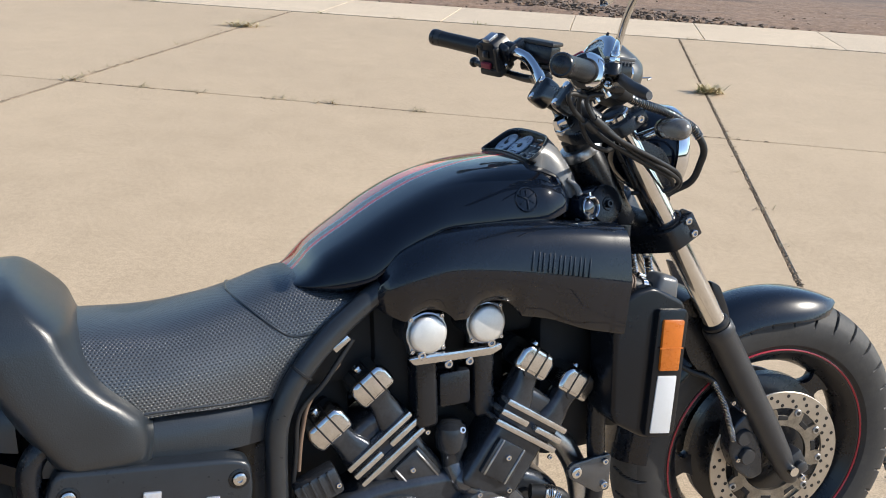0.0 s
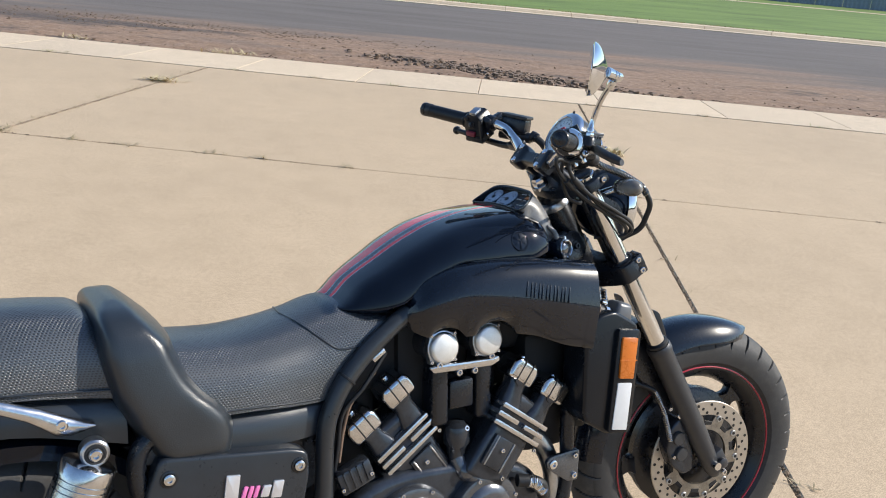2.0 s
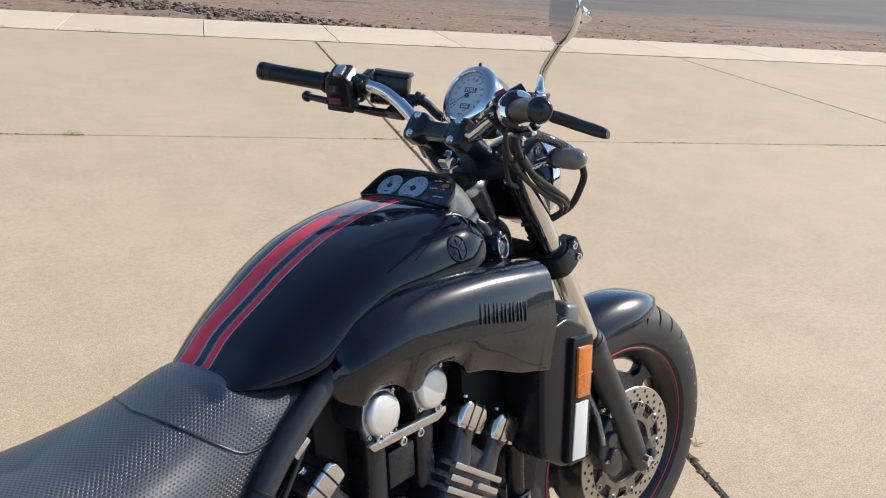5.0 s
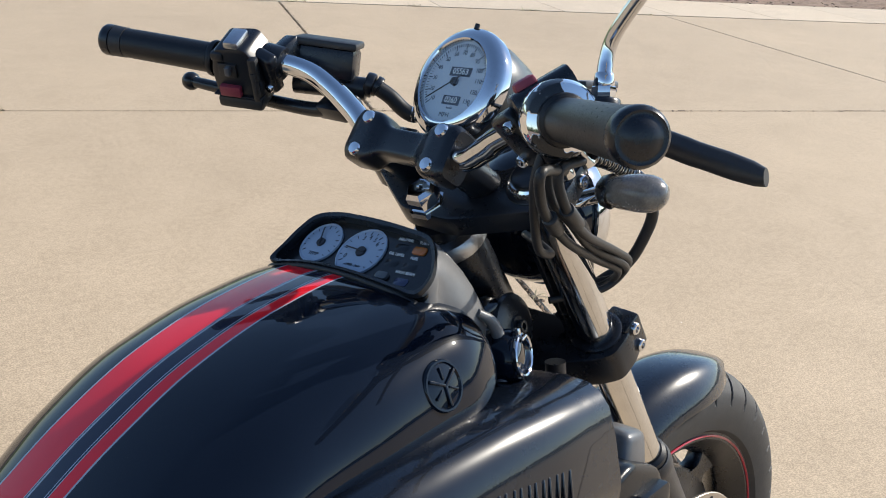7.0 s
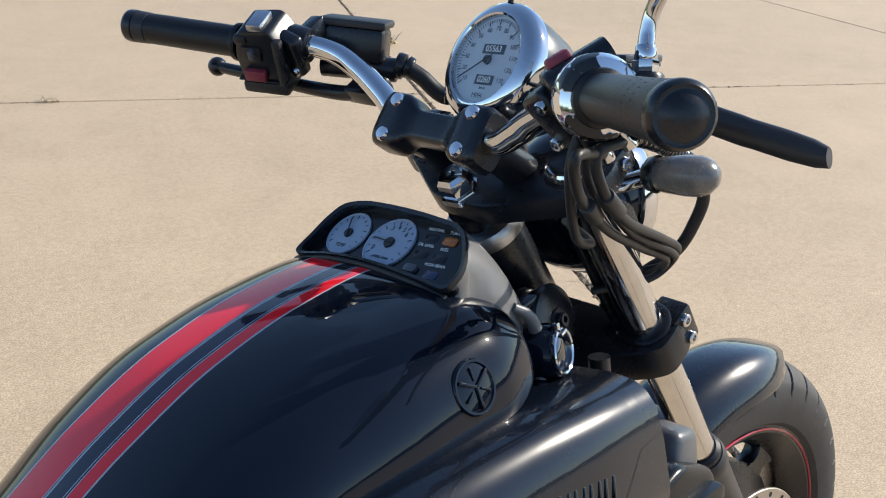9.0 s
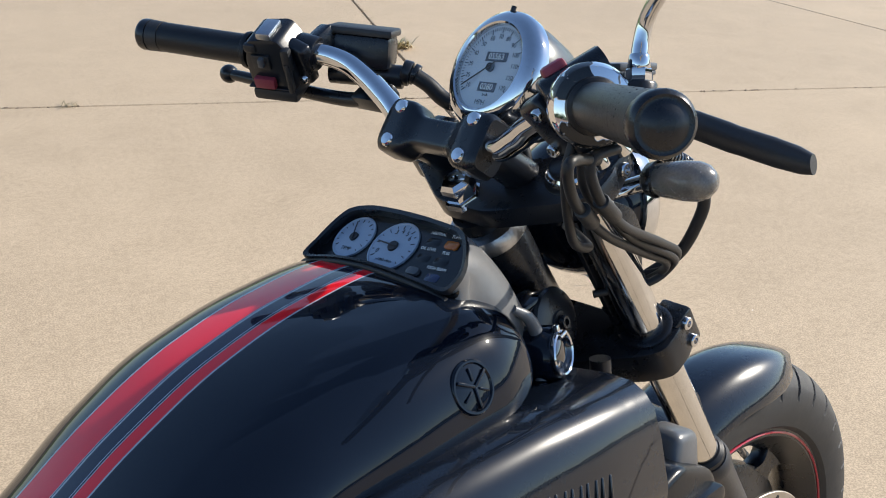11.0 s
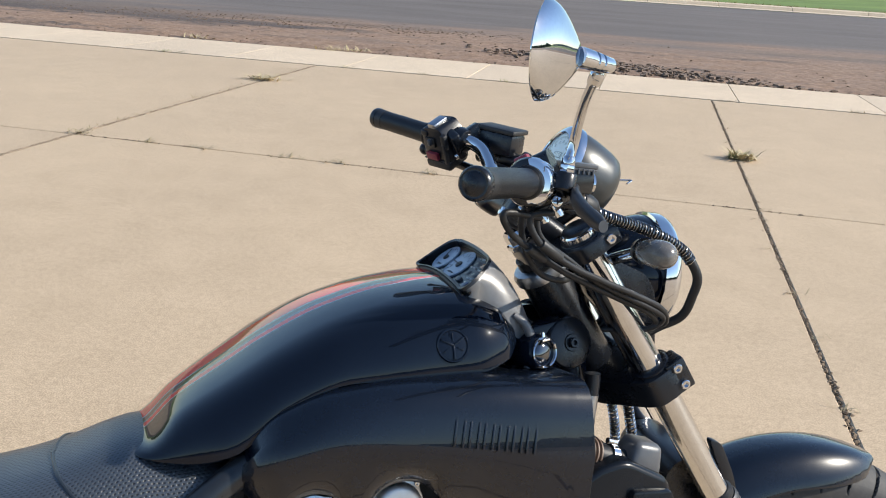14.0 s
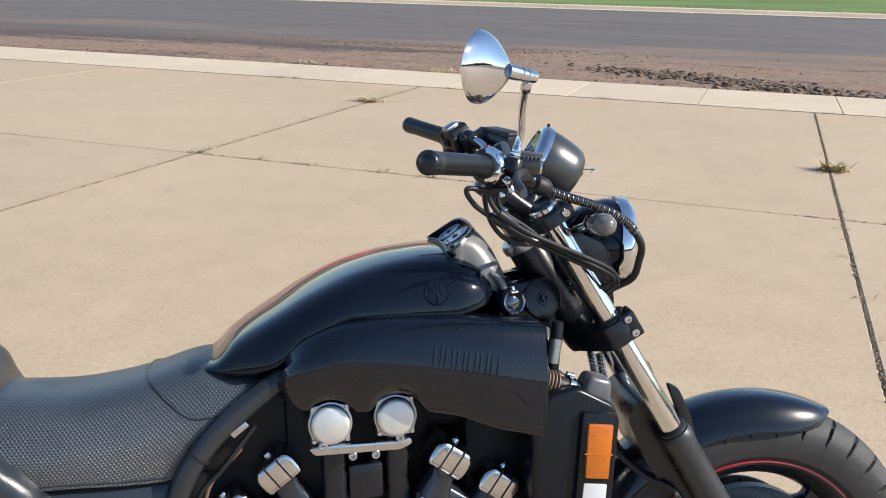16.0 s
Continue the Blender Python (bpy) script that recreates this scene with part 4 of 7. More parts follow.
def clamp_plate(name, w, thick, rear, label, split):
    bm = bmesh.new()
    out = [(0.034, -0.125), (0.034, -0.078), (0.006, -0.052), (0.002, 0.045), (0.034, 0.064), (0.034, 0.104), (0.012, 0.113), (-0.012, 0.110), (-0.026, 0.092), (rear, 0.022), (rear, -0.040), (-0.032, -0.118), (-0.018, -0.134), (0.012, -0.134)]
    plate(bm, out, w - thick / 2, w + thick / 2, lambda a, b, d: F(a, b, d), bevel=0.004, rounds=0.012)
    ob = part(name, bm, SATIN, fork, label)
    for s in (-1, 1):
        bm = bmesh.new()
        lathe(bm, F(0, LEG[s], w - thick * 0.62), fa, [(0, 0.026), (0.002, 0.0285), (thick * 1.24 - 0.002, 0.0285), (thick * 1.24, 0.026), (thick * 1.24, 0.0206)], 28)
        block(bm, F(0.024, LEG[s] + 0.014 * s, w), (0.030, 0.034, thick * 1.15), fu, fv, 0.004)
        part("clamp_eye", bm, SATIN, ob)
        for d in split:
            bm = bmesh.new()
            hexbolt(bm, F(0.0235, LEG[s] + 0.0305 * s, w + d), AX * s, 0.0068, 0.005)
            part("bolt", bm, CHROME, ob, "bright cap screw")
    return ob


clamp_plate("lower_clamp", 0.2290, 0.042, -0.075, "black lower fork clamp", (-0.0125, 0.0150))
clamp_plate("upper_clamp", 0.456, 0.022, -0.066, "black upper fork clamp", (0.0,))
bm = bmesh.new()
lathe(bm, F(-0.054, -0.006, 0.463), fa, [(0, 0.019), (0.006, 0.019), (0.006, 0.0155), (0.009, 0.0165), (0.022, 0.0165), (0.026, 0.013), (0.0265, 0.007), (0.025, 0)], 6)
part("stem_nut", bm, CHROME, fork, "chrome steering stem nut", smooth=20)

# ---- front fender ----
def fender():
    bm = bmesh.new()
    secs = []
    for j in range(33):
        f = j / 32
        a = radians(55.5) - radians(110) * f
        d = wu * math.sin(a) + wa * math.cos(a)
        tip = 1.0
        if f < 0.22:
            tip = (0.10 + 0.90 * math.sqrt(max(0, 1 - (1 - f / 0.22) ** 2)))
        r = 0.350 + 0.004 * math.sin(f * math.pi)
        half = 0.071 * (0.28 + 0.72 * tip)
        drop = 0.052 * tip
        ring = []
        for k in range(15):
            x = -1 + 2 * k / 14
            y = half * math.copysign(abs(x) ** 0.8, x)
            ring.append(WC + d * (r - drop * abs(x) ** 2.6) + wx * y)
        secs.append((ring, d))
    outer = [r for r, d in secs]
    inner = [[q - d * 0.004 for q in r][::-1] for r, d in secs]
    rings = [a + b for a, b in zip(outer, inner)]
    loft(bm, rings)
    return bm


part("front_fender", fender(), SCOOP, bike, "gloss black front fender")
for s in (-1, 1):
    bm = bmesh.new()
    plate(bm, [(0.020, -0.10), (0.045, 0.00), (0.050, 0.055), (0.036, 0.075), (0.028, 0.02), (-0.005, -0.06), (-0.02, -0.12)], 0.067 * s, 0.078 * s, lambda a, b, d: F(a, d, b), bevel=0.002, rounds=0.01)
    part("fender_bracket", bm, SATIN, bike, "black fender bracket")

# ---- tank cover ----
TX = [0.1985, 0.2172, 0.2594, 0.3156, 0.3766, 0.45, 0.53, 0.60, 0.645, 0.668]
TT = [0.8086, 0.8113, 0.8479, 0.8820, 0.9170, 0.9480, 0.9663, 0.9722, 0.9592, 0.9360]
TB = [0.8079, 0.8061, 0.8053, 0.8164, 0.8623, 0.8876, 0.8862, 0.8841, 0.8924, 0.9031]
TW = [0.0234, 0.0739, 0.1050, 0.1303, 0.1359, 0.1441, 0.1500, 0.1504, 0.1389, 0.1120]
TY, TE, TZ = 0.0053, 0.486, 0.9745            # middle line, and how square the sides and the crown are


def tank_skin(x, a):
    """A point of the tank's skin: a from 0 on the left edge over the crown to pi on the right."""
    zt, zb, hw = smooth_at(TX, TT, x), smooth_at(TX, TB, x), smooth_at(TX, TW, x)
    c, s = math.cos(a), abs(math.sin(a))
    return V(x, TY + hw * math.copysign(abs(c) ** TE, c), zb + (zt - zb) * s ** TZ)


def tank_ring(x, k=48):
    # angles packed towards the edges, where the side turns under
    ring = [tank_skin(x, math.pi / 2 * (1 - math.copysign(abs(1 - 2 * i / k) ** 0.62, 1 - 2 * i / k))) for i in range(k + 1)]
    zb, hw = smooth_at(TX, TB, x), smooth_at(TX, TW, x)
    ring.append(V(x, TY - hw + 0.012, zb - 0.008))
    ring.append(V(x, TY + hw - 0.012, zb - 0.008))
    return ring


bm = bmesh.new()
loft(bm, [tank_ring(TX[0] + (TX[-1] - TX[0]) * (0.5 - 0.5 * math.cos(math.pi * i / 56))) for i in range(57)])
tank = part("tank_cover", bm, TANK, bike, "gloss black tank cover with red and grey stripes", smooth=35)

# emblem discs: a round embossed badge on either side
def emblem(s):
    ex, ez = 0.570, 0.920
    f = (ez - smooth_at(TX, TB, ex)) / (smooth_at(TX, TT, ex) - smooth_at(TX, TB, ex))
    ka = math.asin(f ** (1 / TZ))

    def skin(x, a):
        return tank_skin(x, a if s > 0 else math.pi - a)
    c = skin(ex, ka)
    n_ = (skin(ex + 0.01, ka) - skin(ex - 0.01, ka)).cross(skin(ex, ka + 0.08) - skin(ex, ka - 0.08)).normalized()
    if n_.y * s < 0:
        n_ = -n_
    c = c + n_ * 0.0012
    u, v, w = basis(n_, V(0, 0, 1))
    bm = bmesh.new()
    lathe(bm, c - w * 0.004, w, [(0, 0.0205), (0.0030, 0.0205), (0.0042, 0.0195), (0.0042, 0.018), (0.0028, 0.017), (0.0036, 0.011), (0.0040, 0.005), (0.0041, 0)], 40)
    ob = part("emblem", bm, PAINT, tank, "round embossed black badge")
    for k in range(3):
        bm = bmesh.new()
        a = 2 * math.pi * k / 3 + 0.52
        d = u * math.cos(a) + v * math.sin(a)
        block(bm, c + d * 0.008 - w * 0.0004, (0.0175, 0.0026, 0.0040), d, w.cross(d), 0.0009, 2)
        e = u * math.cos(a + 1.047) + v * math.sin(a + 1.047)
        block(bm, c + e * 0.0095 - w * 0.0006, (0.010, 0.0018, 0.0034), e, w.cross(e), 0.0006, 2)
        part("spoke", bm, PAINT, ob)


for s in (-1, 1):
    emblem(s)

# ---- instrument pod on the tank ----
PA = V(0.6070, 0.0053, 0.9636)
pn_x = V(0.829, 0.0, 0.5592)
pn_y = V(0.0192, 0.9994, -0.0285)
pn_n = V(-0.5589, 0.0344, 0.8285)


def PN(a, y, d=0.0):
    """On the panel: a from its rear edge forwards, y left, d off its face."""
    return PA + pn_x * a + pn_y * y + pn_n * d


# rim of the panel: a arched rear edge, slanting sides, a long rounded top
PANEL = [(0.006, 0.090), (0.027, 0.088), (0.047, 0.083), (0.0615, 0.0735), (0.0675, 0.050), (0.0675, 0.020), (0.0655, -0.012), (0.062, -0.042), (0.0575, -0.067), (0.047, -0.081), (0.028, -0.0935), (0.014, -0.0965), (0.002, -0.091), (0.004, -0.069), (0.0067, -0.045), (0.010, -0.009), (0.0112, 0.027), (0.0095, 0.0557)]
RIM = 0.009                                      # the rim stands this far above the dials


def panel_loop(grow=0.0, d=0.0):
    """Rounded outline of the panel as points in space."""
    c = [V(a, y, 0) for a, y in PANEL]
    w = spline(c[-2:] + c + c[:3], 5)
    pts = w[10:10 + 5 * len(c)]
    return [PN(p.x + grow * (p.x - 0.035) / 0.033, p.y + grow * (p.y + 0.003) / 0.09, d) for p in pts], pts


def pod():
    """Hood that sweeps from the panel's rim down to the tank's front shoulders."""
    bm = bmesh.new()
    loop, flat = panel_loop(grow=0.002, d=RIM)
    base = []
    for p in flat:
        f = max(0.0, min(1.0, (p.x - 0.002) / 0.064))
        y = p.y + 0.003
        sgn = 1 if y > 0 else -1
        e = min(1.0, abs(y) / 0.086)                 # 1 on the sides, less along the front edge
        side = V(0.600 + 0.088 * f, 0.003 + sgn * (0.087 + 0.026 * f), 0.966 - 0.040 * f ** 1.5)
        front = V(0.708, 0.003 + y * 1.1, 0.922)
        q = side
        if f < 0.35:
            q = PN(p.x - 0.004, p.y * 1.01, -0.008)
        elif e < 1:
            q = front.lerp(side, e ** 3)
        base.append(q)
    rings = [loop]
    for t in (0.12, 0.3, 0.5, 0.7, 0.88, 1.0):
        rings.append([a.lerp(b, t) + V(0.005, 0, 0.004) * math.sin(math.pi * t) for a, b in zip(loop, base)])
    rings.append([b - V(0, 0, 0.03) for b in base])
    vs = loft(bm, rings, cap=False)
    bm.faces.new(vs[-1])
    return bm


dash = part("instrument_pod", pod(), HOOD, bike, "grey-black plastic instrument pod on the tank", smooth=50)
bm = bmesh.new()
loft(bm, [panel_loop(grow=0.0005, d=-0.004)[0], panel_loop(grow=0.0005, d=0.0)[0]])
face = part("panel", bm, INSTRUMENT, dash, "black instrument panel")
bm = bmesh.new()
r0, r1, r2, r3 = panel_loop(-0.001, -0.001)[0], panel_loop(-0.0015, RIM + 0.0005)[0], panel_loop(0.0025, RIM + 0.0015)[0], panel_loop(0.003, RIM - 0.003)[0]
loft(bm, [r0, r1, r2, r3], cap=False)
part("rim", bm, SATIN, dash, "raised black rim")
bm = bmesh.new()
tube(bm, [PN(-0.002, 0.104, -0.008), PN(0.002, 0.094, 0.002), PN(0.006, 0.0557, RIM - 0.003), PN(0.0075, 0.020, RIM - 0.003), PN(0.0062, -0.009, RIM - 0.003), PN(0.003, -0.045, RIM - 0.004), PN(0.0, -0.069, RIM - 0.005), PN(-0.003, -0.091, 0.000)], 0.0030)
part("edge_trim", bm, RUBBER, dash, "rubber edge trim")
for s_ in (-1, 1):
    bm = bmesh.new()
    tube(bm, [V(0.668, 0.006 + 0.104 * s_, 0.938), V(0.682, 0.006 + 0.108 * s_, 0.926), V(0.690, 0.006 + 0.110 * s_, 0.908), V(0.690, 0.006 + 0.112 * s_, 0.890), V(0.682, 0.004 + 0.116 * s_, 0.870)], 0.0060, radii=lambda t: 0.6 + 1.2 * t * (1.2 - t))
    part("wing", bm, HOOD, dash, "grey trim round the tank's nose")


def dial(a, y, r, texts, needle, label):
    u, v = -pn_y, pn_x
    c = PN(a, y, 0.0004)
    bm = bmesh.new()
    lathe(bm, c, pn_n, [(0, r), (0.0012, r), (0.0012, 0)], 40)
    ob = part("dial", bm, DIALB, dash, label)
    bm = bmesh.new()
    lathe(bm, c, pn_n, [(0.0, r + 0.0016), (0.0018, r + 0.0014), (0.0020, r + 0.0004), (0.0005, r - 0.001)], 40, cap=False)
    part("dial_ring", bm, DIALB, ob)
    for t in range(14):
        g = radians(215 - 20 * t)
        d = u * math.cos(g) + v * math.sin(g)
        bm = bmesh.new()
        ln = 0.16 if t % 2 == 0 else 0.08
        block(bm, c + d * r * (0.92 - ln / 2) + pn_n * 0.0014, (r * ln, 0.0007, 0.0004), d, pn_n.cross(d), 0, 1)
        part("tick", bm, INK, ob)
    for txt, g, rad, size in texts:
        d = u * math.cos(radians(g)) + v * math.sin(radians(g))
        lettering("figure", txt, size, frame_at(c + d * rad * r + pn_n * 0.0014, u, v), INK, ob, 0.0001)
    bm = bmesh.new()
    lathe(bm, c + pn_n * 0.001, pn_n, [(0, r * 0.22), (0.002, r * 0.2), (0.002, 0)], 20)
    part("hub", bm, INK, ob)
    d = u * math.cos(radians(needle)) + v * math.sin(radians(needle))
    bm = bmesh.new()
    block(bm, c + d * r * 0.30 + pn_n * 0.0036, (r * 0.95, 0.0014, 0.0008), d, pn_n.cross(d), 0.0003, 1)
    part("needle", bm, INK, ob)


dial(0.0385, 0.0560, 0.0220, [("TEMP", 270, 0.62, 0.0055)], 112, "small white temperature dial")
dial(0.0363, 0.0010, 0.0252, [("0", 205, 0.66, 0.007), ("3", 115, 0.66, 0.007), ("4", 90, 0.66, 0.007), ("5", 65, 0.66, 0.007), ("6", 40, 0.66, 0.007), ("x1000 r/min", 270, 0.62, 0.0042)], 174, "white rev counter dial")
for txt, a, y in [("NEUTRAL", 0.0548, -0.039), ("TURN", 0.0542, -0.0602), ("OIL LEVEL", 0.0382, -0.0387), ("FUEL", 0.037, -0.0604), ("HIGH BEAM", 0.0207, -0.061)]:
    lettering("lamp_caption", txt, 0.0042, frame_at(PN(a + 0.003, y, 0.0006), -pn_y, pn_x), PRINT, face, 0.0001)
for a, y, mt, lb in [(0.0464, -0.0609, AMBERLENS, "amber turn lamp"), (0.0300, -0.0390, INSTRUMENT, "dark lamp"), (0.0292, -0.0605, INSTRUMENT, "dark lamp"), (0.0472, -0.039, INSTRUMENT, "dark lamp"), (0.0126, -0.0622, BLUELENS, "dark blue lamp")]:
    bm = bmesh.new()
    plate(bm, [(a - 0.0040, y - 0.0075), (a + 0.0040, y - 0.0075), (a + 0.0040, y + 0.0075), (a - 0.0040, y + 0.0075)], -0.001, 0.0014 if mt is AMBERLENS else 0.0004, lambda p, q, d: PN(p + 0.002, q, d), bevel=0.0003, rounds=0.003)
    part("warning_lamp", bm, mt, dash, lb)
bm = bmesh.new()
plate(bm, [(0.0106, -0.046), (0.0184, -0.046), (0.0184, -0.0322), (0.0106, -0.0322)], -0.001, 0.003, lambda p, q, d: PN(p + 0.002, q, d), bevel=0.001, rounds=0.005)
part("button", bm, PLASTIC, dash, "grey reset button")

# ---- air scoops ----
def scoop(s):
    """Side intake cover: runs from over the carburettors to a flat mouth in front."""
    bm = bmesh.new()
    secs = []
    X = [0.318, 0.335, 0.37, 0.43, 0.50, 0.58, 0.66, 0.726]
    ZT = [0.806, 0.840, 0.866, 0.886, 0.891, 0.888, 0.880, 0.870]
    ZB = [0.776, 0.762, 0.748, 0.745, 0.745, 0.734, 0.705, 0.690]
    ZF = [0.788, 0.801, 0.817, 0.829, 0.822, 0.808, 0.792, 0.777]
    YO = [0.128, 0.150, 0.168, 0.182, 0.192, 0.200, 0.206, 0.208]
    YL = [0.118, 0.132, 0.144, 0.153, 0.163, 0.174, 0.184, 0.192]
    for j in range(90):
        x = 0.318 + (0.726 - 0.318) * j / 89
        zt, zb, zf, yo, yl = (smooth_at(X, q, x) for q in (ZT, ZB, ZF, YO, YL))
        zl = zb
        for cx, cz, cr in ((0.398, 0.723, 0.044), (0.500, 0.7255, 0.046)):      # arches over the carburettor caps
            if abs(x - cx) < cr:
                zb = max(zb, cz + math.sqrt(cr * cr - (x - cx) ** 2))
        yi = 0.09
        zm = (zt + zf) / 2
        prof = [(yi, zt - 0.010), (yo - 0.060, zt - 0.002), (yo - 0.036, zt - 0.003), (yo - 0.024, zt - 0.009), (yo - 0.0145, zt - 0.020), (yo - 0.0075, zm), (yo - 0.0012, zf + 0.006), (yo - 0.0005, zf - 0.002), (yl + (yo - yl) * 0.80, zf - (zf - zl) * 0.24), (yl + (yo - yl) * 0.52, zf - (zf - zl) * 0.52), (yl + 0.003, zb + 0.004), (yl, zb), (yl - 0.012, zb + 0.006), (yi, zb + 0.010)]
        secs.append([V(x + (0.010 if x > 0.70 else 0) * (0.5 - i / 13), y * s, z) for i, (y, z) in enumerate(prof)])
    loft(bm, secs)
    ob = part("air_scoop", bm, SCOOP, bike, "gloss black side air scoop", smooth=46)
    # the raised word is drawn as pairs of plain slim bars
    WA, WP, WZ, WH = 0.600, 0.0174, 0.8235, 0.030
    for k in range(6):
        for e in (-1, 1):
            a = WA + WP * (k - 2.5) + 0.0050 * e
            yo = smooth_at(X, YO, a)
            zc = WZ - 0.22 * (a - WA)
            t_ = (zc - smooth_at(X, ZF, a)) / (smooth_at(X, ZT, a) - smooth_at(X, ZF, a))
            bm = bmesh.new()
            block(bm, V(a, (yo - 0.0020 - 0.015 * t_) * s, zc), (0.0030, 0.0074, WH), V(1, 0.06 * s, -0.20), V(0, 1, 0.24 * s), 0.0008, 2)
            part("raised_bar", bm, SCOOP, ob)
    bm = bmesh.new()
    hexbolt(bm, V(0.480, 0.136 * s, 0.8800), V(-0.1, s * 0.5, 1), 0.005, 0.004)
    part("bolt", bm, STEEL, ob)
    bm = bmesh.new()
    plate(bm, [(0.095, 0.706), (0.188, 0.700), (0.203, 0.79), (0.180, 0.862), (0.095, 0.862)], 0.7275, 0.7305, lambda a, b, d: V(d, a * s, b), bevel=0.001, rounds=0.012)
    # flat plate, its near-black colour stands for the shade inside the scoop
    part("mouth", bm, SHADE_BLACK, ob, "near-black plate for the shade in the scoop mouth")
    return ob


for s in (-1, 1):
    scoop(s)

# ignition lock
bm = bmesh.new()
lk = V(0.25, -0.95, 0.17).normalized()
LK = V(0.691, -0.086, 0.8855)
lathe(bm, LK, lk, [(0, 0.024), (0.03, 0.024), (0.035, 0.021)], 32)
lock = part("key_lock", bm, PAINT, bike, "black key lock with a chrome ring")
bm = bmesh.new()
lathe(bm, LK + lk * 0.033, lk, [(0, 0.0185), (0.004, 0.0203), (0.0062, 0.0200), (0.0072, 0.0187), (0.0062, 0.0173), (0.0020, 0.0165)], 40, cap=False)
part("chrome_ring", bm, CHROME, lock, "bright chrome ring")
bm = bmesh.new()
lathe(bm, LK + lk * 0.030, lk, [(0, 0.0165), (0.003, 0.0158), (0.0055, 0.0135), (0.0075, 0.0095), (0.0085, 0.0050), (0.0088, 0)], 32)
part("key_cylinder", bm, DARKCH, lock, "dark chromed domed key cover")
ku, kv = basis(lk, V(0, 0, 1))[:2]
bm = bmesh.new()
block(bm, LK + lk * 0.037 + kv * 0.0195, (0.005, 0.012, 0.005), ku, kv, 0.001)
rod(bm, LK + lk * 0.041 + kv * 0.0160 - ku * 0.006, LK + lk * 0.041 + kv * 0.0160 + ku * 0.006, 0.0022)
part("hinge", bm, STEEL, lock)


# ---- handlebar and controls ----
BAR = [(-0.040, 0, 0.524), (-0.039, 0.045, 0.525), (-0.022, 0.085, 0.540), (-0.008, 0.125, 0.553), (-0.002, 0.160, 0.566), (-0.012, 0.195, 0.582), (-0.044, 0.247, 0.605), (-0.084, 0.345, 0.6475)]
BARR = [(-0.040, 0, 0.524), (-0.040, -0.045, 0.525), (-0.043, -0.076, 0.529), (-0.041, -0.102, 0.543), (-0.040, -0.128, 0.560), (-0.046, -0.172, 0.586), (-0.062, -0.222, 0.610), (-0.128, -0.331, 0.673)]
bar = part("handlebar", tube(bmesh.new(), [F(*p) for p in BAR], 0.0111, steps=10, seg=24), CHROME, bike, "chrome handlebar with black grips and switches")
part("bar_half", tube(bmesh.new(), [F(*p) for p in BARR], 0.0111, steps=10, seg=24), CHROME, bar)


def grip(a, b, label):
    a, b = F(*a), F(*b)
    d = (b - a).normalized()
    ln = (b - a).length
    bm = bmesh.new()
    prof = [(0, 0.0125), (0.0005, 0.0185), (0.003, 0.0192), (0.006, 0.0185), (0.008, 0.0158), (ln - 0.026, 0.0155), (ln - 0.026, 0.0)]
    lathe(bm, a, d, prof, 36)
    g = part("grip", bm, GRIP, bar, label)
    u, v, w = basis(d, fa)
    for k in range(26):
        bm = bmesh.new()
        for j in range(8):
            an = 2 * math.pi * (k + 0.5 * (j % 2)) / 26
            e = u * math.cos(an) + v * math.sin(an)
            lathe(bm, a + d * (0.022 + (ln - 0.058) * j / 7) + e * 0.0154, e, [(0, 0.0007), (0.0003, 0.0005), (0.0003, 0)], 5)
        part("grip_rib", bm, GRIP, g)
    bm = bmesh.new()
    lathe(bm, b - d * 0.0256, d, [(0, 0.0145), (0.0002, 0.0159), (0.014, 0.0163), (0.0145, 0.0150)], 36)
    part("end_band", bm, MATTE, g, "smooth black band")
    bm = bmesh.new()
    lathe(bm, b - d * 0.0108, d, [(0, 0.0150), (0.0004, 0.0165), (0.007, 0.0168), (0.0100, 0.0160), (0.0118, 0.0142), (0.0112, 0.0122), (0.0116, 0.0112), (0.0140, 0.0080), (0.0150, 0.0040), (0.0152, 0.0)], 40)
    part("bar_end", bm, SATIN, g, "domed black bar end")
    return g


grip((-0.0425, 0.243, 0.6035), (-0.089, 0.358, 0.6525), "black rubber left grip")
grip((-0.058, -0.217, 0.607), (-0.134, -0.340, 0.677), "black rubber throttle grip")

# bar clamp and riser
cn = (fu * -0.40 + fa * 0.92).normalized()      # the clamp's face looks back and up
CB = F(-0.040, 0, 0.5235)
ct = cn.cross(fv).normalized()
if ct.z < 0:
    ct = -ct
bm = bmesh.new()
rings = []
for k in range(25):                              # a waisted saddle: high round lobes at both ends, a slim bridge between
    a = -0.066 + 0.132 * k / 24
    lobe = 1 / (1 + math.exp(-(abs(a) - 0.031) / 0.0028))
    end = 1.0 - 0.16 * max(0.0, (abs(a) - 0.060) / 0.006) ** 2
    hb = (0.0145 + 0.0120 * lobe) * end
    ht = (0.0125 + 0.0065 * lobe) * end
    rings.append([CB + fv * a + ct * (hb * math.copysign(abs(math.cos(g)) ** 0.40, math.cos(g))) + cn * (0.001 + ht * math.copysign(abs(math.sin(g)) ** 0.40, math.sin(g)) * (1.0 if math.sin(g) > 0 else 0.9)) for g in [2 * math.pi * i / 28 for i in range(28)]])
loft(bm, rings)
clampb = part("bar_clamp", bm, SATIN, bar, "black handlebar clamp with four bright bolts", smooth=50)
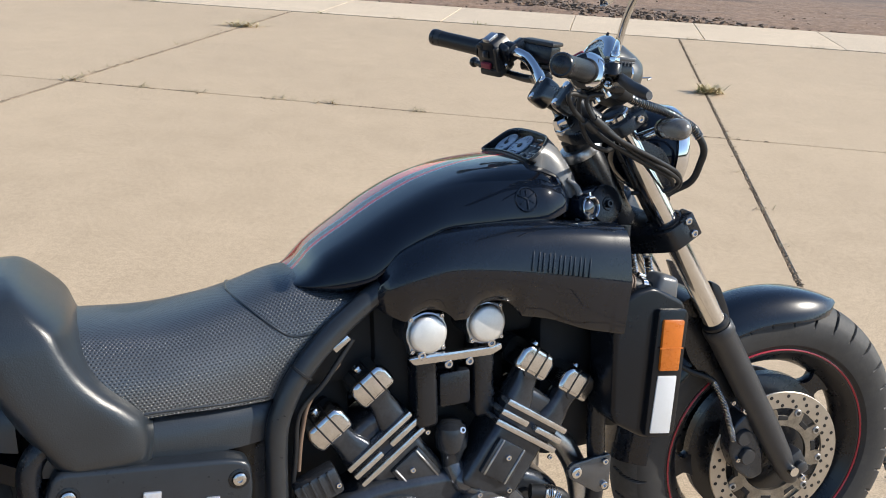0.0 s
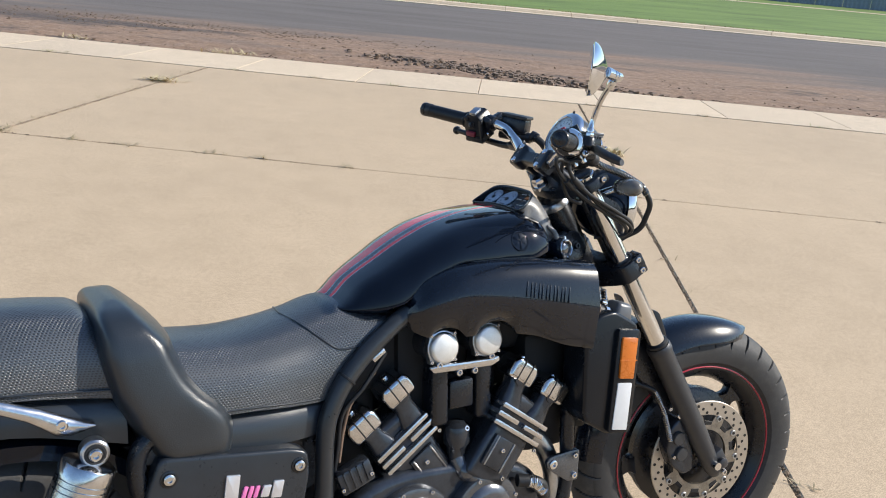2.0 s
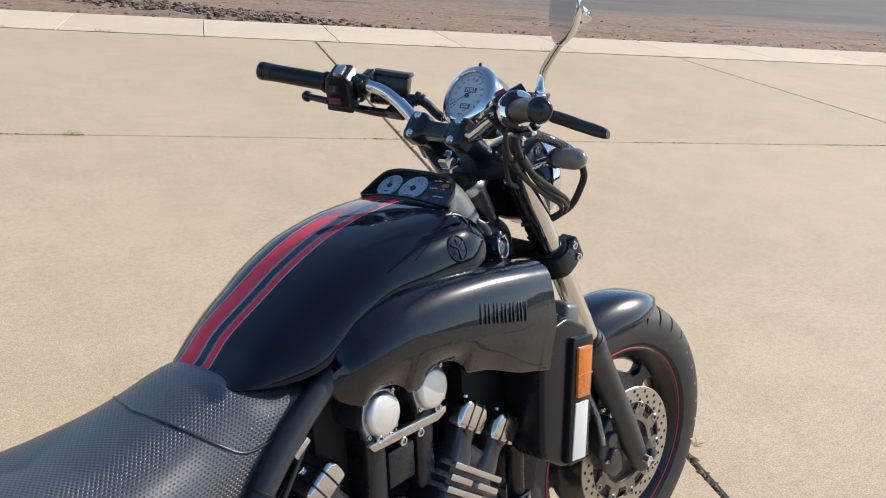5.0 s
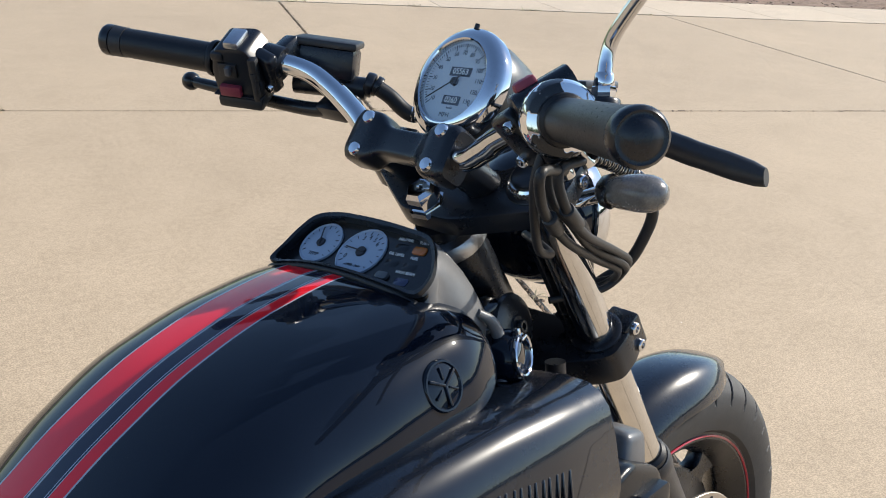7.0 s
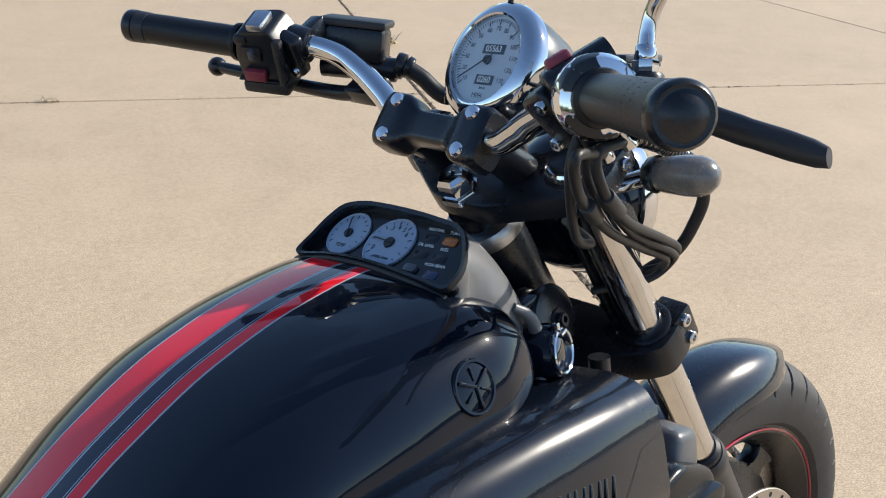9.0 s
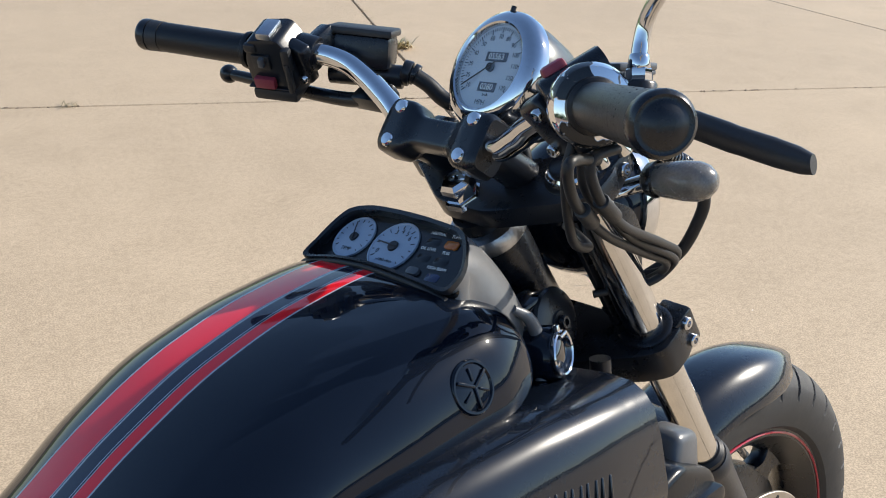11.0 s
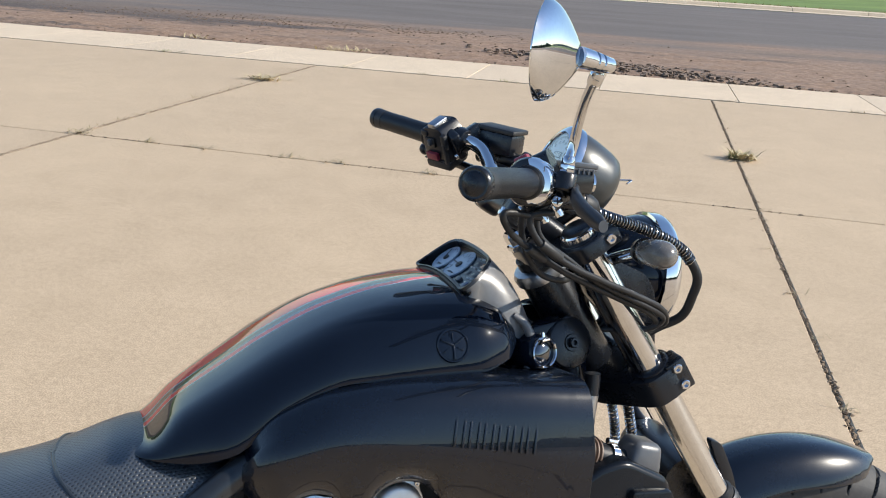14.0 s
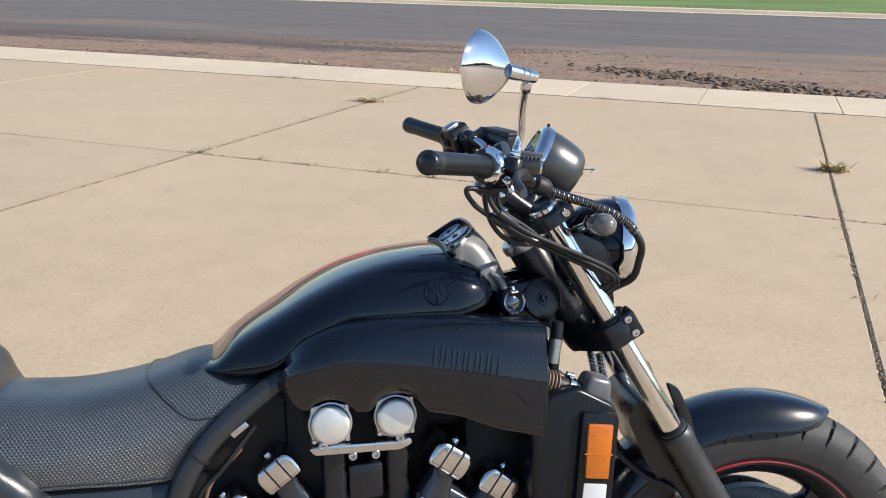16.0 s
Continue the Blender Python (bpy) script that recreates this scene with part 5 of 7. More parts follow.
for a in (-0.048, 0.048):
    for b in (-0.0165, 0.0165):
        bm = bmesh.new()
        lathe(bm, CB + fv * a + ct * b + cn * 0.0175, cn, [(0, 0.0070), (0.0025, 0.0070), (0.0045, 0.0055), (0.0050, 0.0)], 20)
        part("bolt", bm, CHROME, clampb, "domed bright bolt")
    bm = bmesh.new()
    lathe(bm, CB + fv * a - cn * 0.004, -cn, [(0, 0.019), (0.012, 0.0185), (0.03, 0.0165), (0.075, 0.0165)], 24)
    part("riser", bm, SATIN, clampb, "black bar riser")

# left switch pod
sp = F(-0.033, 0.222, 0.588)
sd = (F(*BAR[7]) - F(*BAR[5])).normalized()
sb = (-fu * 0.9 + fa * 0.2)
sb = (sb - sd * sb.dot(sd)).normalized()
st = sd.cross(sb).normalized()
if st.z < 0:
    st = -st
bm = bmesh.new()
plate(bm, [(-0.026, -0.034), (0.022, -0.034), (0.026, 0.006), (0.020, 0.032), (-0.014, 0.036), (-0.027, 0.018)], -0.020, 0.022, lambda a, b, d: sp + sd * a + st * b + sb * d, bevel=0.004, rounds=0.006)
pod_l = part("switch_pod", bm, SATIN, bar, "black switch pod with a faded red button")
for a, b, w_, h_, dp, mt, lb in [(0.006, -0.014, 0.023, 0.012, 0.026, REDPL, "faded red horn button"), (0.006, 0.010, 0.020, 0.016, 0.0235, MATTE, ""), (0.004, 0.012, 0.006, 0.010, 0.029, PLASTIC, ""), (-0.022, -0.006, 0.006, 0.034, 0.025, MATTE, "")]:
    bm = bmesh.new()
    block(bm, sp + sd * a + st * b + sb * (dp - 0.003), (w_, h_, 0.010), sd, st, 0.0015)
    part("switch", bm, mt, pod_l, lb)
bm = bmesh.new()
block(bm, sp + sd * 0.000 + st * 0.037 + sb * 0.006, (0.016, 0.008, 0.030), sd, st, 0.002)
part("dip_switch", bm, ALU, pod_l, "worn grey dip switch")
bm = bmesh.new()
block(bm, sp - st * 0.029 + sb * 0.004 - sd * 0.002, (0.050, 0.014, 0.044), sd, st, 0.004, 2)
part("lower_shell", bm, MATTE, pod_l, "worn black lower shell")
bm = bmesh.new()
block(bm, sp - st * 0.0215 + sb * 0.0035, (0.0535, 0.0016, 0.0415), sd, st, 0.0004, 1)
part("seam", bm, INK, pod_l)
bm = bmesh.new()
block(bm, sp - sd * 0.022 + st * 0.014 + sb * 0.021, (0.010, 0.026, 0.010), sd, st, 0.003, 2)
block(bm, sp + sd * 0.016 + st * 0.024 + sb * 0.020, (0.014, 0.010, 0.010), sd, st, 0.003, 2)
part("switch_surround", bm, MATTE, pod_l)
for k in range(3):
    bm = bmesh.new()
    hexbolt(bm, sp + sd * (-0.014 + 0.014 * k) - st * 0.034 + sb * 0.006, -st, 0.003, 0.002)
    part("bolt", bm, STEEL, pod_l)

# clutch side: clamp, reservoir, lever, hose
def perch(path):
    c = F(*path[5])
    bm = bmesh.new()
    dd = (F(*path[5]) - F(*path[4])).normalized()
    rod(bm, c - dd * 0.012 + fa * 0.0, c + dd * 0.012, 0.018, bevel=0.003)
    block(bm, c + fu * 0.018, (0.032, 0.022, 0.022), fu, fv, 0.004)
    block(bm, c - fu * 0.012 - fa * 0.002, (0.016, 0.026, 0.048), fu, dd, 0.005, 3)
    ob = part("lever_perch", bm, SATIN, bar, "black lever perch")
    for e in (-1, 1):
        bm = bmesh.new()
        hexbolt(bm, c - fu * 0.019 + fa * (0.016 * e - 0.002), -fu, 0.0050, 0.005)
        part("bolt", bm, STEEL, ob)
    return ob


perch(BAR)
perch(BARR)
rx = V(0.54, -0.82, -0.17).normalized()
rz = V(0.09, -0.14, 0.98).normalized()
rz = (rz - rx * rz.dot(rx)).normalized()
rc = V(0.772, 0.173, 1.143)
bm = bmesh.new()
block(bm, rc - rz * 0.006, (0.067, 0.042, 0.034), rx, rz.cross(rx), 0.006)
res = part("clutch_reservoir", bm, SATIN, bar, "black clutch fluid reservoir")
bm = bmesh.new()
block(bm, rc + rz * 0.014, (0.071, 0.046, 0.008), rx, rz.cross(rx), 0.003)
part("lid", bm, MATTE, res)
bm = bmesh.new()
rod(bm, rc - rz * 0.032 - rx * 0.034, rc - rz * 0.030 + rx * 0.046, 0.0125, bevel=0.002)
part("master_cylinder", bm, SATIN, res)
bm = bmesh.new()
rod(bm, rc - rz * 0.024 + rx * 0.044, rc - rz * 0.026 + rx * 0.054, 0.0135, bevel=0.002)
rod(bm, rc - rz * 0.024 + rx * 0.054, rc - rz * 0.027 + rx * 0.060, 0.0115, bevel=0.001)
part("banjo", bm, SATIN, res)
h0 = rc - rz * 0.027 + rx * 0.058
bm = bmesh.new()
tube(bm, [h0, h0 + V(0.008, -0.010, -0.010), h0 + V(0.020, -0.028, -0.030), V(0.842, 0.065, 1.068), V(0.850, 0.03, 1.03), V(0.845, 0.02, 0.97)], 0.0085, radii=lambda t: 1.0 if t < 0.45 else 0.75)
part("clutch_hose", bm, RUBBER, bar)
bm = bmesh.new()
coil(bm, [h0 + V(0.020, -0.028, -0.030), V(0.842, 0.065, 1.068), V(0.850, 0.03, 1.03)], 0.0080, 0.0011, 0.0036)
part("hose_spring", bm, STEEL, bar, "steel spring round the hose")
bm = bmesh.new()
lv = [F(-0.004, 0.150, 0.520), F(-0.012, 0.175, 0.522), F(-0.024, 0.215, 0.535), F(-0.036, 0.265, 0.552), F(-0.046, 0.312, 0.566), F(-0.048, 0.327, 0.569)]
tube(bm, lv, 0.0066, radii=lambda t: 1.3 - 0.45 * t)
ball(bm, lv[-1], 0.0105)
block(bm, F(0.0, 0.145, 0.520), (0.03, 0.05, 0.018), fu, fv, 0.005)
part("clutch_lever", bm, SATIN, bar, "black clutch lever")
# throttle side
td = (F(-0.134, -0.340, 0.677) - F(-0.058, -0.217, 0.607)).normalized()
tc = F(-0.047, -0.199, 0.597)
bm = bmesh.new()
lathe(bm, tc + td * 0.002, td, [(0, 0.018), (0.0, 0.0250), (0.003, 0.0280), (0.015, 0.0280), (0.020, 0.0255), (0.022, 0.0170)], 40)
part("throttle_ring", bm, FLAKED, bar, "chrome throttle drum with flaking black paint")
bm = bmesh.new()
tb = (-fu * 0.9 + fa * 0.2)
tb = (tb - td * tb.dot(td)).normalized()
tt = td.cross(tb).normalized()
if tt.z < 0:
    tt = -tt
plate(bm, [(-0.026, -0.030), (0.002, -0.030), (0.003, 0.022), (-0.004, 0.029), (-0.022, 0.029), (-0.027, 0.018)], -0.026, 0.022, lambda a, b, d: tc + td * a + tt * b + tb * d, bevel=0.004, rounds=0.006)
tp = part("switch_pod", bm, SATIN, bar, "black throttle switch pod with a red switch")
bm = bmesh.new()
block(bm, tc - td * 0.012 + tt * 0.030 + tb * 0.006, (0.012, 0.010, 0.018), td, tt, 0.003)
part("kill_switch", bm, REDPL, tp, "red kill switch")
for k in (-1, 1):
    bm = bmesh.new()
    rod(bm, tc - td * 0.010 - tt * 0.026 + tb * 0.008 * k, tc - td * 0.012 - tt * 0.046 + tb * 0.009 * k, 0.0055, bevel=0.001)
    part("cable_end", bm, STEEL, tp)
bm = bmesh.new()
tube(bm, [tc - td * 0.012 - tt * 0.040 + tb * 0.009, V(0.603, -0.208, 1.085), V(0.614, -0.200, 1.061), V(0.649, -0.185, 1.036), V(0.705, -0.168, 1.001), V(0.782, -0.150, 0.963), V(0.842, -0.140, 0.933), V(0.868, -0.110, 0.905), V(0.85, -0.06, 0.88)], 0.0040)
part("throttle_cable", bm, RUBBER, bar)
bm = bmesh.new()
tube(bm, [tc - td * 0.012 - tt * 0.040 - tb * 0.009, V(0.638, -0.200, 1.078), V(0.650, -0.198, 1.048), V(0.700, -0.184, 1.014), V(0.748, -0.172, 0.991), V(0.804, -0.158, 0.966), V(0.858, -0.143, 0.938), V(0.882, -0.112, 0.908), V(0.86, -0.07, 0.90)], 0.0040)
part("throttle_cable", bm, RUBBER, bar)
for p0, p1 in ((V(0.652, -0.1975, 1.0465), V(0.682, -0.189, 1.026)), (V(0.640, -0.190, 1.042), V(0.666, -0.180, 1.0245))):
    bm = bmesh.new()
    rod(bm, p0, p1, 0.0062, bevel=0.0015)
    part("cable_adjuster", bm, MATTE, bar)
bm = bmesh.new()
tube(bm, [V(0.640, -0.185, 1.09), V(0.636, -0.180, 1.067), V(0.648, -0.172, 1.030), V(0.672, -0.160, 1.003), V(0.704, -0.150, 0.990), V(0.735, -0.12, 0.985), V(0.77, -0.08, 0.98)], 0.0038)
part("wire_loom", bm, RUBBER, bar)
bm = bmesh.new()
tube(bm, [V(0.655, -0.180, 1.085), V(0.662, -0.178, 1.050), V(0.705, -0.170, 1.018), V(0.752, -0.160, 0.985), V(0.832, -0.150, 0.945), V(0.868, -0.132, 0.922), V(0.852, -0.115, 0.905), V(0.81, -0.08, 0.90)], 0.0038)
part("wire_loom", bm, RUBBER, bar)
# brake reservoir, lever
bx = V(-0.16, -0.98, 0.02).normalized()
bz = (rz - bx * rz.dot(bx)).normalized()
bf = bx.cross(bz)
if bf.x < 0:
    bf = -bf
bc = V(0.7025, -0.180, 1.1150)
bm = bmesh.new()
block(bm, bc, (0.036, 0.036, 0.030), bx, bf, 0.004)
br = part("brake_reservoir", bm, TANKPL, bar, "dark translucent brake fluid reservoir with a ribbed lid")
bm = bmesh.new()
block(bm, bc + bz * 0.0170, (0.040, 0.040, 0.0055), bx, bf, 0.0015)
block(bm, bc + bz * 0.0128, (0.0385, 0.0385, 0.0030), bx, bf, 0.0008)
part("lid", bm, PLASTIC, br, "grey reservoir lid")
for k in range(6):
    bm = bmesh.new()
    block(bm, bc + bx * 0.0192 + bf * (-0.0145 + 0.0058 * k) + bz * 0.0105, (0.0016, 0.0022, 0.0065), bx, bf, 0.0005, 1)
    part("rib", bm, PLASTIC, br)
bm = bmesh.new()
lathe(bm, bc + bf * 0.0175 + bx * 0.006 - bz * 0.003, bf, [(0, 0.0115), (0.003, 0.0115), (0.0038, 0.0092), (0.0015, 0.0085), (0.0015, 0)], 28)
part("sight_glass", bm, STEEL, br, "round metal-rimmed sight glass")
bm = bmesh.new()
rod(bm, bc - bz * 0.024 - bf * 0.034, bc - bz * 0.024 + bf * 0.014, 0.0125, bevel=0.003)
block(bm, bc - bz * 0.022 - bf * 0.012 - bx * 0.010, (0.040, 0.040, 0.020), bx, bf, 0.007, 3)
mc = part("master_cylinder", bm, SATIN, br, "black master cylinder")
pv = V(0.6573, -0.2237, 1.0968)
pn = V(-0.35, -0.90, 0.25).normalized()
pa, pb = basis(pn, V(0, 0, 1))[:2]
bm = bmesh.new()
secs = []
for q, hw in zip(spline([pv - pn * 0.010, V(0.676, -0.208, 1.1005), V(0.696, -0.196, 1.1000), V(0.712, -0.186, 1.0960)], 4), [0.0105] * 4 + [0.011] * 4 + [0.010] * 4 + [0.008]):
    secs.append([q + pn * (0.0085 * math.cos(2 * math.pi * i / 16)) + V(0, 0.1, 1) * (hw * math.sin(2 * math.pi * i / 16)) for i in range(16)])
loft(bm, secs)
part("lever_bracket", bm, SATIN, mc, "black lever bracket")
bm = bmesh.new()
lathe(bm, pv - pn * 0.003, pn, [(0, 0.0062), (0.004, 0.0060), (0.0052, 0.0045), (0.0054, 0)], 20)
part("pivot_screw", bm, STEEL, mc, "bright cross-head pivot screw")
for e in (pa, pb):
    bm = bmesh.new()
    block(bm, pv + pn * 0.0024, (0.0075, 0.0016, 0.0010), e, pn.cross(e), 0, 1)
    part("slot", bm, INK, mc)
bm = bmesh.new()
secs = []
for q, hw in zip(spline([V(0.712, -0.170, 1.106), V(0.690, -0.205, 1.106), V(0.662, -0.255, 1.104), V(0.647, -0.300, 1.097), V(0.641, -0.346, 1.088)], 6), [0.0045] * 6 + [0.0075] * 4 + [0.0095] * 8 + [0.009] * 4 + [0.0085, 0.008, 0.006]):
    ww = V(0.35, 0.15, 0.92).normalized()
    secs.append([q + ww * (hw * math.cos(2 * math.pi * i / 16)) + V(0.93, 0, -0.35) * (0.0055 * math.sin(2 * math.pi * i / 16)) for i in range(16)])
loft(bm, secs)
part("brake_lever", bm, LEVER, bar, "dark grey brake lever")
BH = [V(0.698, -0.146, 1.092), V(0.730, -0.145, 1.081), V(0.772, -0.136, 1.063), V(0.837, -0.134, 1.041), V(0.881, -0.141, 1.017), V(0.909, -0.143, 0.980), V(0.911, -0.133, 0.948), V(0.908, -0.115, 0.917), V(0.883, -0.090, 0.895), V(0.86, -0.06, 0.86)]
bm = bmesh.new()
tube(bm, BH, 0.0062)
part("brake_hose", bm, RUBBER, bar, "black rubber brake hose")
bm = bmesh.new()
coil(bm, BH[1:5] + [V(0.899, -0.1425, 0.998)], 0.0072, 0.0010, 0.0043)
part("hose_spring", bm, SPRING, bar, "steel spring round the hose")
bm = bmesh.new()
lathe(bm, BH[1] - V(0.006, 0.006, -0.003), BH[2] - BH[1], [(0, 0.010), (0.001, 0.0145), (0.003, 0.0155), (0.018, 0.0150), (0.024, 0.0135), (0.030, 0.0095), (0.031, 0.007)], 24)
part("rubber_boot", bm, RUBBER, bar)

# mirror
mb, me_, mball = V(0.673, -0.213, 1.127), V(0.667, -0.284, 1.232), V(0.640, -0.300, 1.246)
bm = bmesh.new()
md = V(0.22, 0.09, 0.97).normalized()
mb = V(0.6720, -0.2165, 1.1265)
lathe(bm, mb, md, [(0, 0.0080), (0.001, 0.0086), (0.008, 0.0086), (0.009, 0.0078)], 6, hint=(0, 1, 0))
mirror = part("mirror", bm, CHROME, bar, "chrome teardrop mirror on a slim stem", smooth=30)
bm = bmesh.new()
lathe(bm, mb + md * 0.0085, md, [(0, 0.0072), (0.001, 0.0078), (0.009, 0.0068), (0.010, 0.0058)], 28)
part("stem_sleeve", bm, CHROME, mirror)
bm = bmesh.new()
lathe(bm, mb - md * 0.020, md, [(0, 0.0105), (0.002, 0.0125), (0.018, 0.0125), (0.0198, 0.0112)], 28)
part("mirror_boss", bm, SATIN, mirror, "black mirror boss")
bm = bmesh.new()
tube(bm, [mb + md * 0.016, V(0.6795, -0.2145, 1.153), V(0.6815, -0.2175, 1.166), V(0.6785, -0.228, 1.180), V(0.6725, -0.252, 1.205), me_], 0.0055, radii=lambda t: 1.06 - 0.14 * t)
part("stem", bm, CHROME, mirror)
bm = bmesh.new()
sl = (me_ - V(0.6725, -0.252, 1.205)).normalized()
lathe(bm, me_ - sl * 0.016, sl, [(0, 0.0052), (0.002, 0.0076), (0.012, 0.0080), (0.016, 0.0070), (0.019, 0.004)], 8)
part("stem_collar", bm, CHROME, mirror)
bm = bmesh.new()
lathe(bm, V(0.675, -0.291, 1.239), (mball - V(0.675, -0.291, 1.239)), [(-0.003, 0.0), (-0.003, 0.0070), (-0.001, 0.0082), (0.012, 0.0090), (0.013, 0.0078), (0.0145, 0.0078), (0.0155, 0.0093), (0.021, 0.0095), (0.022, 0.0083), (0.024, 0.0083), (0.025, 0.0098), (0.036, 0.0102), (0.042, 0.0100)], 28)
part("ball_joint", bm, CHROME, mirror)
gn = V(-0.80, 0.585, 0.115).normalized()
gu = V(0.59, 0.807, 0).normalized()
gc = V(0.588, -0.313, 1.252)
gv = gn.cross(gu)
if gv.z < 0:
    gv = -gv
def mirror_ring(k, f, off=0.0):
    """Rim at f = 0, neck at f = 1; k is the ring's size."""
    o = gc.lerp(mball - V(0.004, 0.001, 0), f) + gn * off
    return [o + gu * (0.052 * k * math.cos(2 * math.pi * i / 40)) + gv * (0.047 * k * math.sin(2 * math.pi * i / 40) * (1 + 0.10 * (1 - f) * math.cos(2 * math.pi * i / 40))) for i in range(40)]
bm = bmesh.new()
loft(bm, [mirror_ring(0.95, 0, 0.001), mirror_ring(1.0, 0.0), mirror_ring(1.0, 0.07), mirror_ring(0.985, 0.18), mirror_ring(0.93, 0.32), mirror_ring(0.84, 0.46), mirror_ring(0.71, 0.60), mirror_ring(0.56, 0.74), mirror_ring(0.41, 0.87), mirror_ring(0.29, 0.96), mirror_ring(0.22, 1.0)])
part("shell", bm, CHROME, mirror, "polished chrome shell", smooth=60)
MIRROR = surf("mirror_glass", (0.88, 0.9, 0.9), 0.02, metal=1.0, var=0.01, rvar=0.01)
bm = bmesh.new()
loft(bm, [mirror_ring(0.90, 0, 0.0012), mirror_ring(0.90, 0, 0.0022)])
part("mirror_glass", bm, MIRROR, mirror, "mirror glass")

# ---- speedometer ----
SN = (fu * -0.498 + fa * 0.865 + fv * 0.06).normalized()
SU = (-fv + SN * SN.dot(fv)).normalized()
SV = SN.cross(SU).normalized()
SC = F(0.0425, 0.0018, 0.538)
if SV.dot(fu) < 0:
    SV = -SV
bm = bmesh.new()
lathe(bm, SC - SN * 0.010, -SN, [(-0.004, 0.0530), (0.0, 0.0550), (0.028, 0.0540), (0.0545, 0.0503), (0.0686, 0.0463), (0.076, 0.0390), (0.080, 0.0265), (0.081, 0.0)], 48)
speedo = part("speedometer", bm, GUN, bike, "speedometer in a grey bucket with a chrome bezel")
bm = bmesh.new()
lathe(bm, SC - SN * 0.016, SN, [(0, 0.0545), (0.001, 0.0572), (0.009, 0.0574), (0.014, 0.0555), (0.018, 0.0510), (0.0205, 0.0460), (0.0210, 0.0430), (0.0200, 0.0415), (0.012, 0.0410)], 56, cap=False)
part("bezel", bm, CHROME, speedo, "chrome bezel")
bm = bmesh.new()
lathe(bm, SC - SN * 0.006, SN, [(0, 0.0412), (0.004, 0.0412), (0.004, 0)], 48)
part("dial_face", bm, DIALW, speedo, "white dial face")


def S(a, b, d=0.0):
    return SC + SU * a + SV * b + SN * (d - 0.0018)


for k in range(61):
    g = radians(218 - 256 * k / 60)
    big = k % 5 == 0
    d = SU * math.cos(g) + SV * math.sin(g)
    bm = bmesh.new()
    ln = 0.0055 if big else 0.003
    block(bm, S(0, 0, 0.0004) + d * (0.0390 - ln / 2), (ln, 0.0009 if big else 0.0005, 0.0004), d, SN.cross(d), 0, 1)
    part("tick", bm, INK, speedo)
for k in range(13):
    g = radians(218 - 256 * k / 12)
    lettering("figure", str(10 * k + 10), 0.0062, frame_at(S(math.cos(g) * 0.0298, math.sin(g) * 0.0298, 0.0004), SU, SV), INK, speedo, 0.0001)
for txt, b, w_ in (("05563", 0.0105, 0.028), ("0260", -0.0185, 0.023)):
    bm = bmesh.new()
    plate(bm, [(-w_ / 2, b - 0.0045), (w_ / 2, b - 0.0045), (w_ / 2, b + 0.0045), (-w_ / 2, b + 0.0045)], 0.0, 0.0006, lambda p, q, d: S(p + 0.003, q, d), bevel=0.0)
    od = part("odometer", bm, INK, speedo, "black odometer window")
    lettering("digits", txt, 0.0085, frame_at(S(0.003, b, 0.0009), SU, SV), PRINT, od, 0.0001)
lettering("unit", "MPH", 0.0068, frame_at(S(0, -0.0335, 0.0004), SU, SV), INK, speedo, 0.0001)
lettering("unit", "km/h", 0.0040, frame_at(S(0.004, -0.026, 0.0004), SU, SV), INK, speedo, 0.0001)
bm = bmesh.new()
lathe(bm, S(0, 0, 0.0004), SN, [(0, 0.0044), (0.003, 0.0040), (0.0035, 0)], 24)
part("hub", bm, INK, speedo)
bm = bmesh.new()
nd = (SU * math.cos(radians(214)) + SV * math.sin(radians(214)))
block(bm, S(0, 0, 0.0045) + nd * 0.013, (0.044, 0.0014, 0.0008), nd, SN.cross(nd), 0.0003, 1)
part("needle", bm, INK, speedo)
bm = bmesh.new()
lathe(bm, SC + SN * 0.0015, SN, [(0, 0.0416), (0.0012, 0.0416)], 40)
gl = part("glass", bm, GLASS, speedo, "clear dial glass")
gl.visible_shadow = False
bm = bmesh.new()
rod(bm, S(0, 0.0555, -0.002), S(0, 0.0605, -0.002), 0.0025, seg=8)
part("trip_knob", bm, SATIN, speedo)
bm = bmesh.new()
tube(bm, [SC - SN * 0.06 + fu * 0.02, SC - SN * 0.085 + fu * 0.01, F(0.01, 0.02, 0.45)], 0.008)
part("stay", bm, SATIN, speedo)
bm = bmesh.new()
tube(bm, [SC - SN * 0.076 + fu * 0.02 - fv * 0.01, SC - SN * 0.086 + fu * 0.030 - fv * 0.014, SC - SN * 0.090 + fu * 0.034 - fv * 0.02, SC - SN * 0.088 + fu * 0.026 - fv * 0.024], 0.0013)
part("wire_loop", bm, STEEL, speedo)

# ---- headlight ----
HD = V(math.cos(STEER * 1.3), -math.sin(STEER * 1.3), -0.10).normalized()
HC = V(0.921, 0.0, 0.958)
bm = bmesh.new()
lathe(bm, HC, -HD, [(0.0, 0.080), (0.02, 0.080), (0.04, 0.074), (0.065, 0.060), (0.085, 0.040), (0.095, 0.02), (0.096, 0)], 48)
hl = part("headlight", bm, PAINT, bike, "round headlight with black bucket and chrome rim")
bm = bmesh.new()
lathe(bm, HC - HD * 0.006, HD, [(0, 0.0805), (0.001, 0.085), (0.016, 0.0855), (0.024, 0.083), (0.028, 0.078), (0.024, 0.075)], 56, cap=False)
part("rim", bm, CHROME, hl, "chrome rim")
bm = bmesh.new()
lathe(bm, HC + HD * 0.014, HD, [(0, 0.077), (0.006, 0.074), (0.016, 0.058), (0.022, 0.036), (0.025, 0.012), (0.0252, 0)], 48)
part("lens", bm, GLASS, hl, "clear headlight lens")
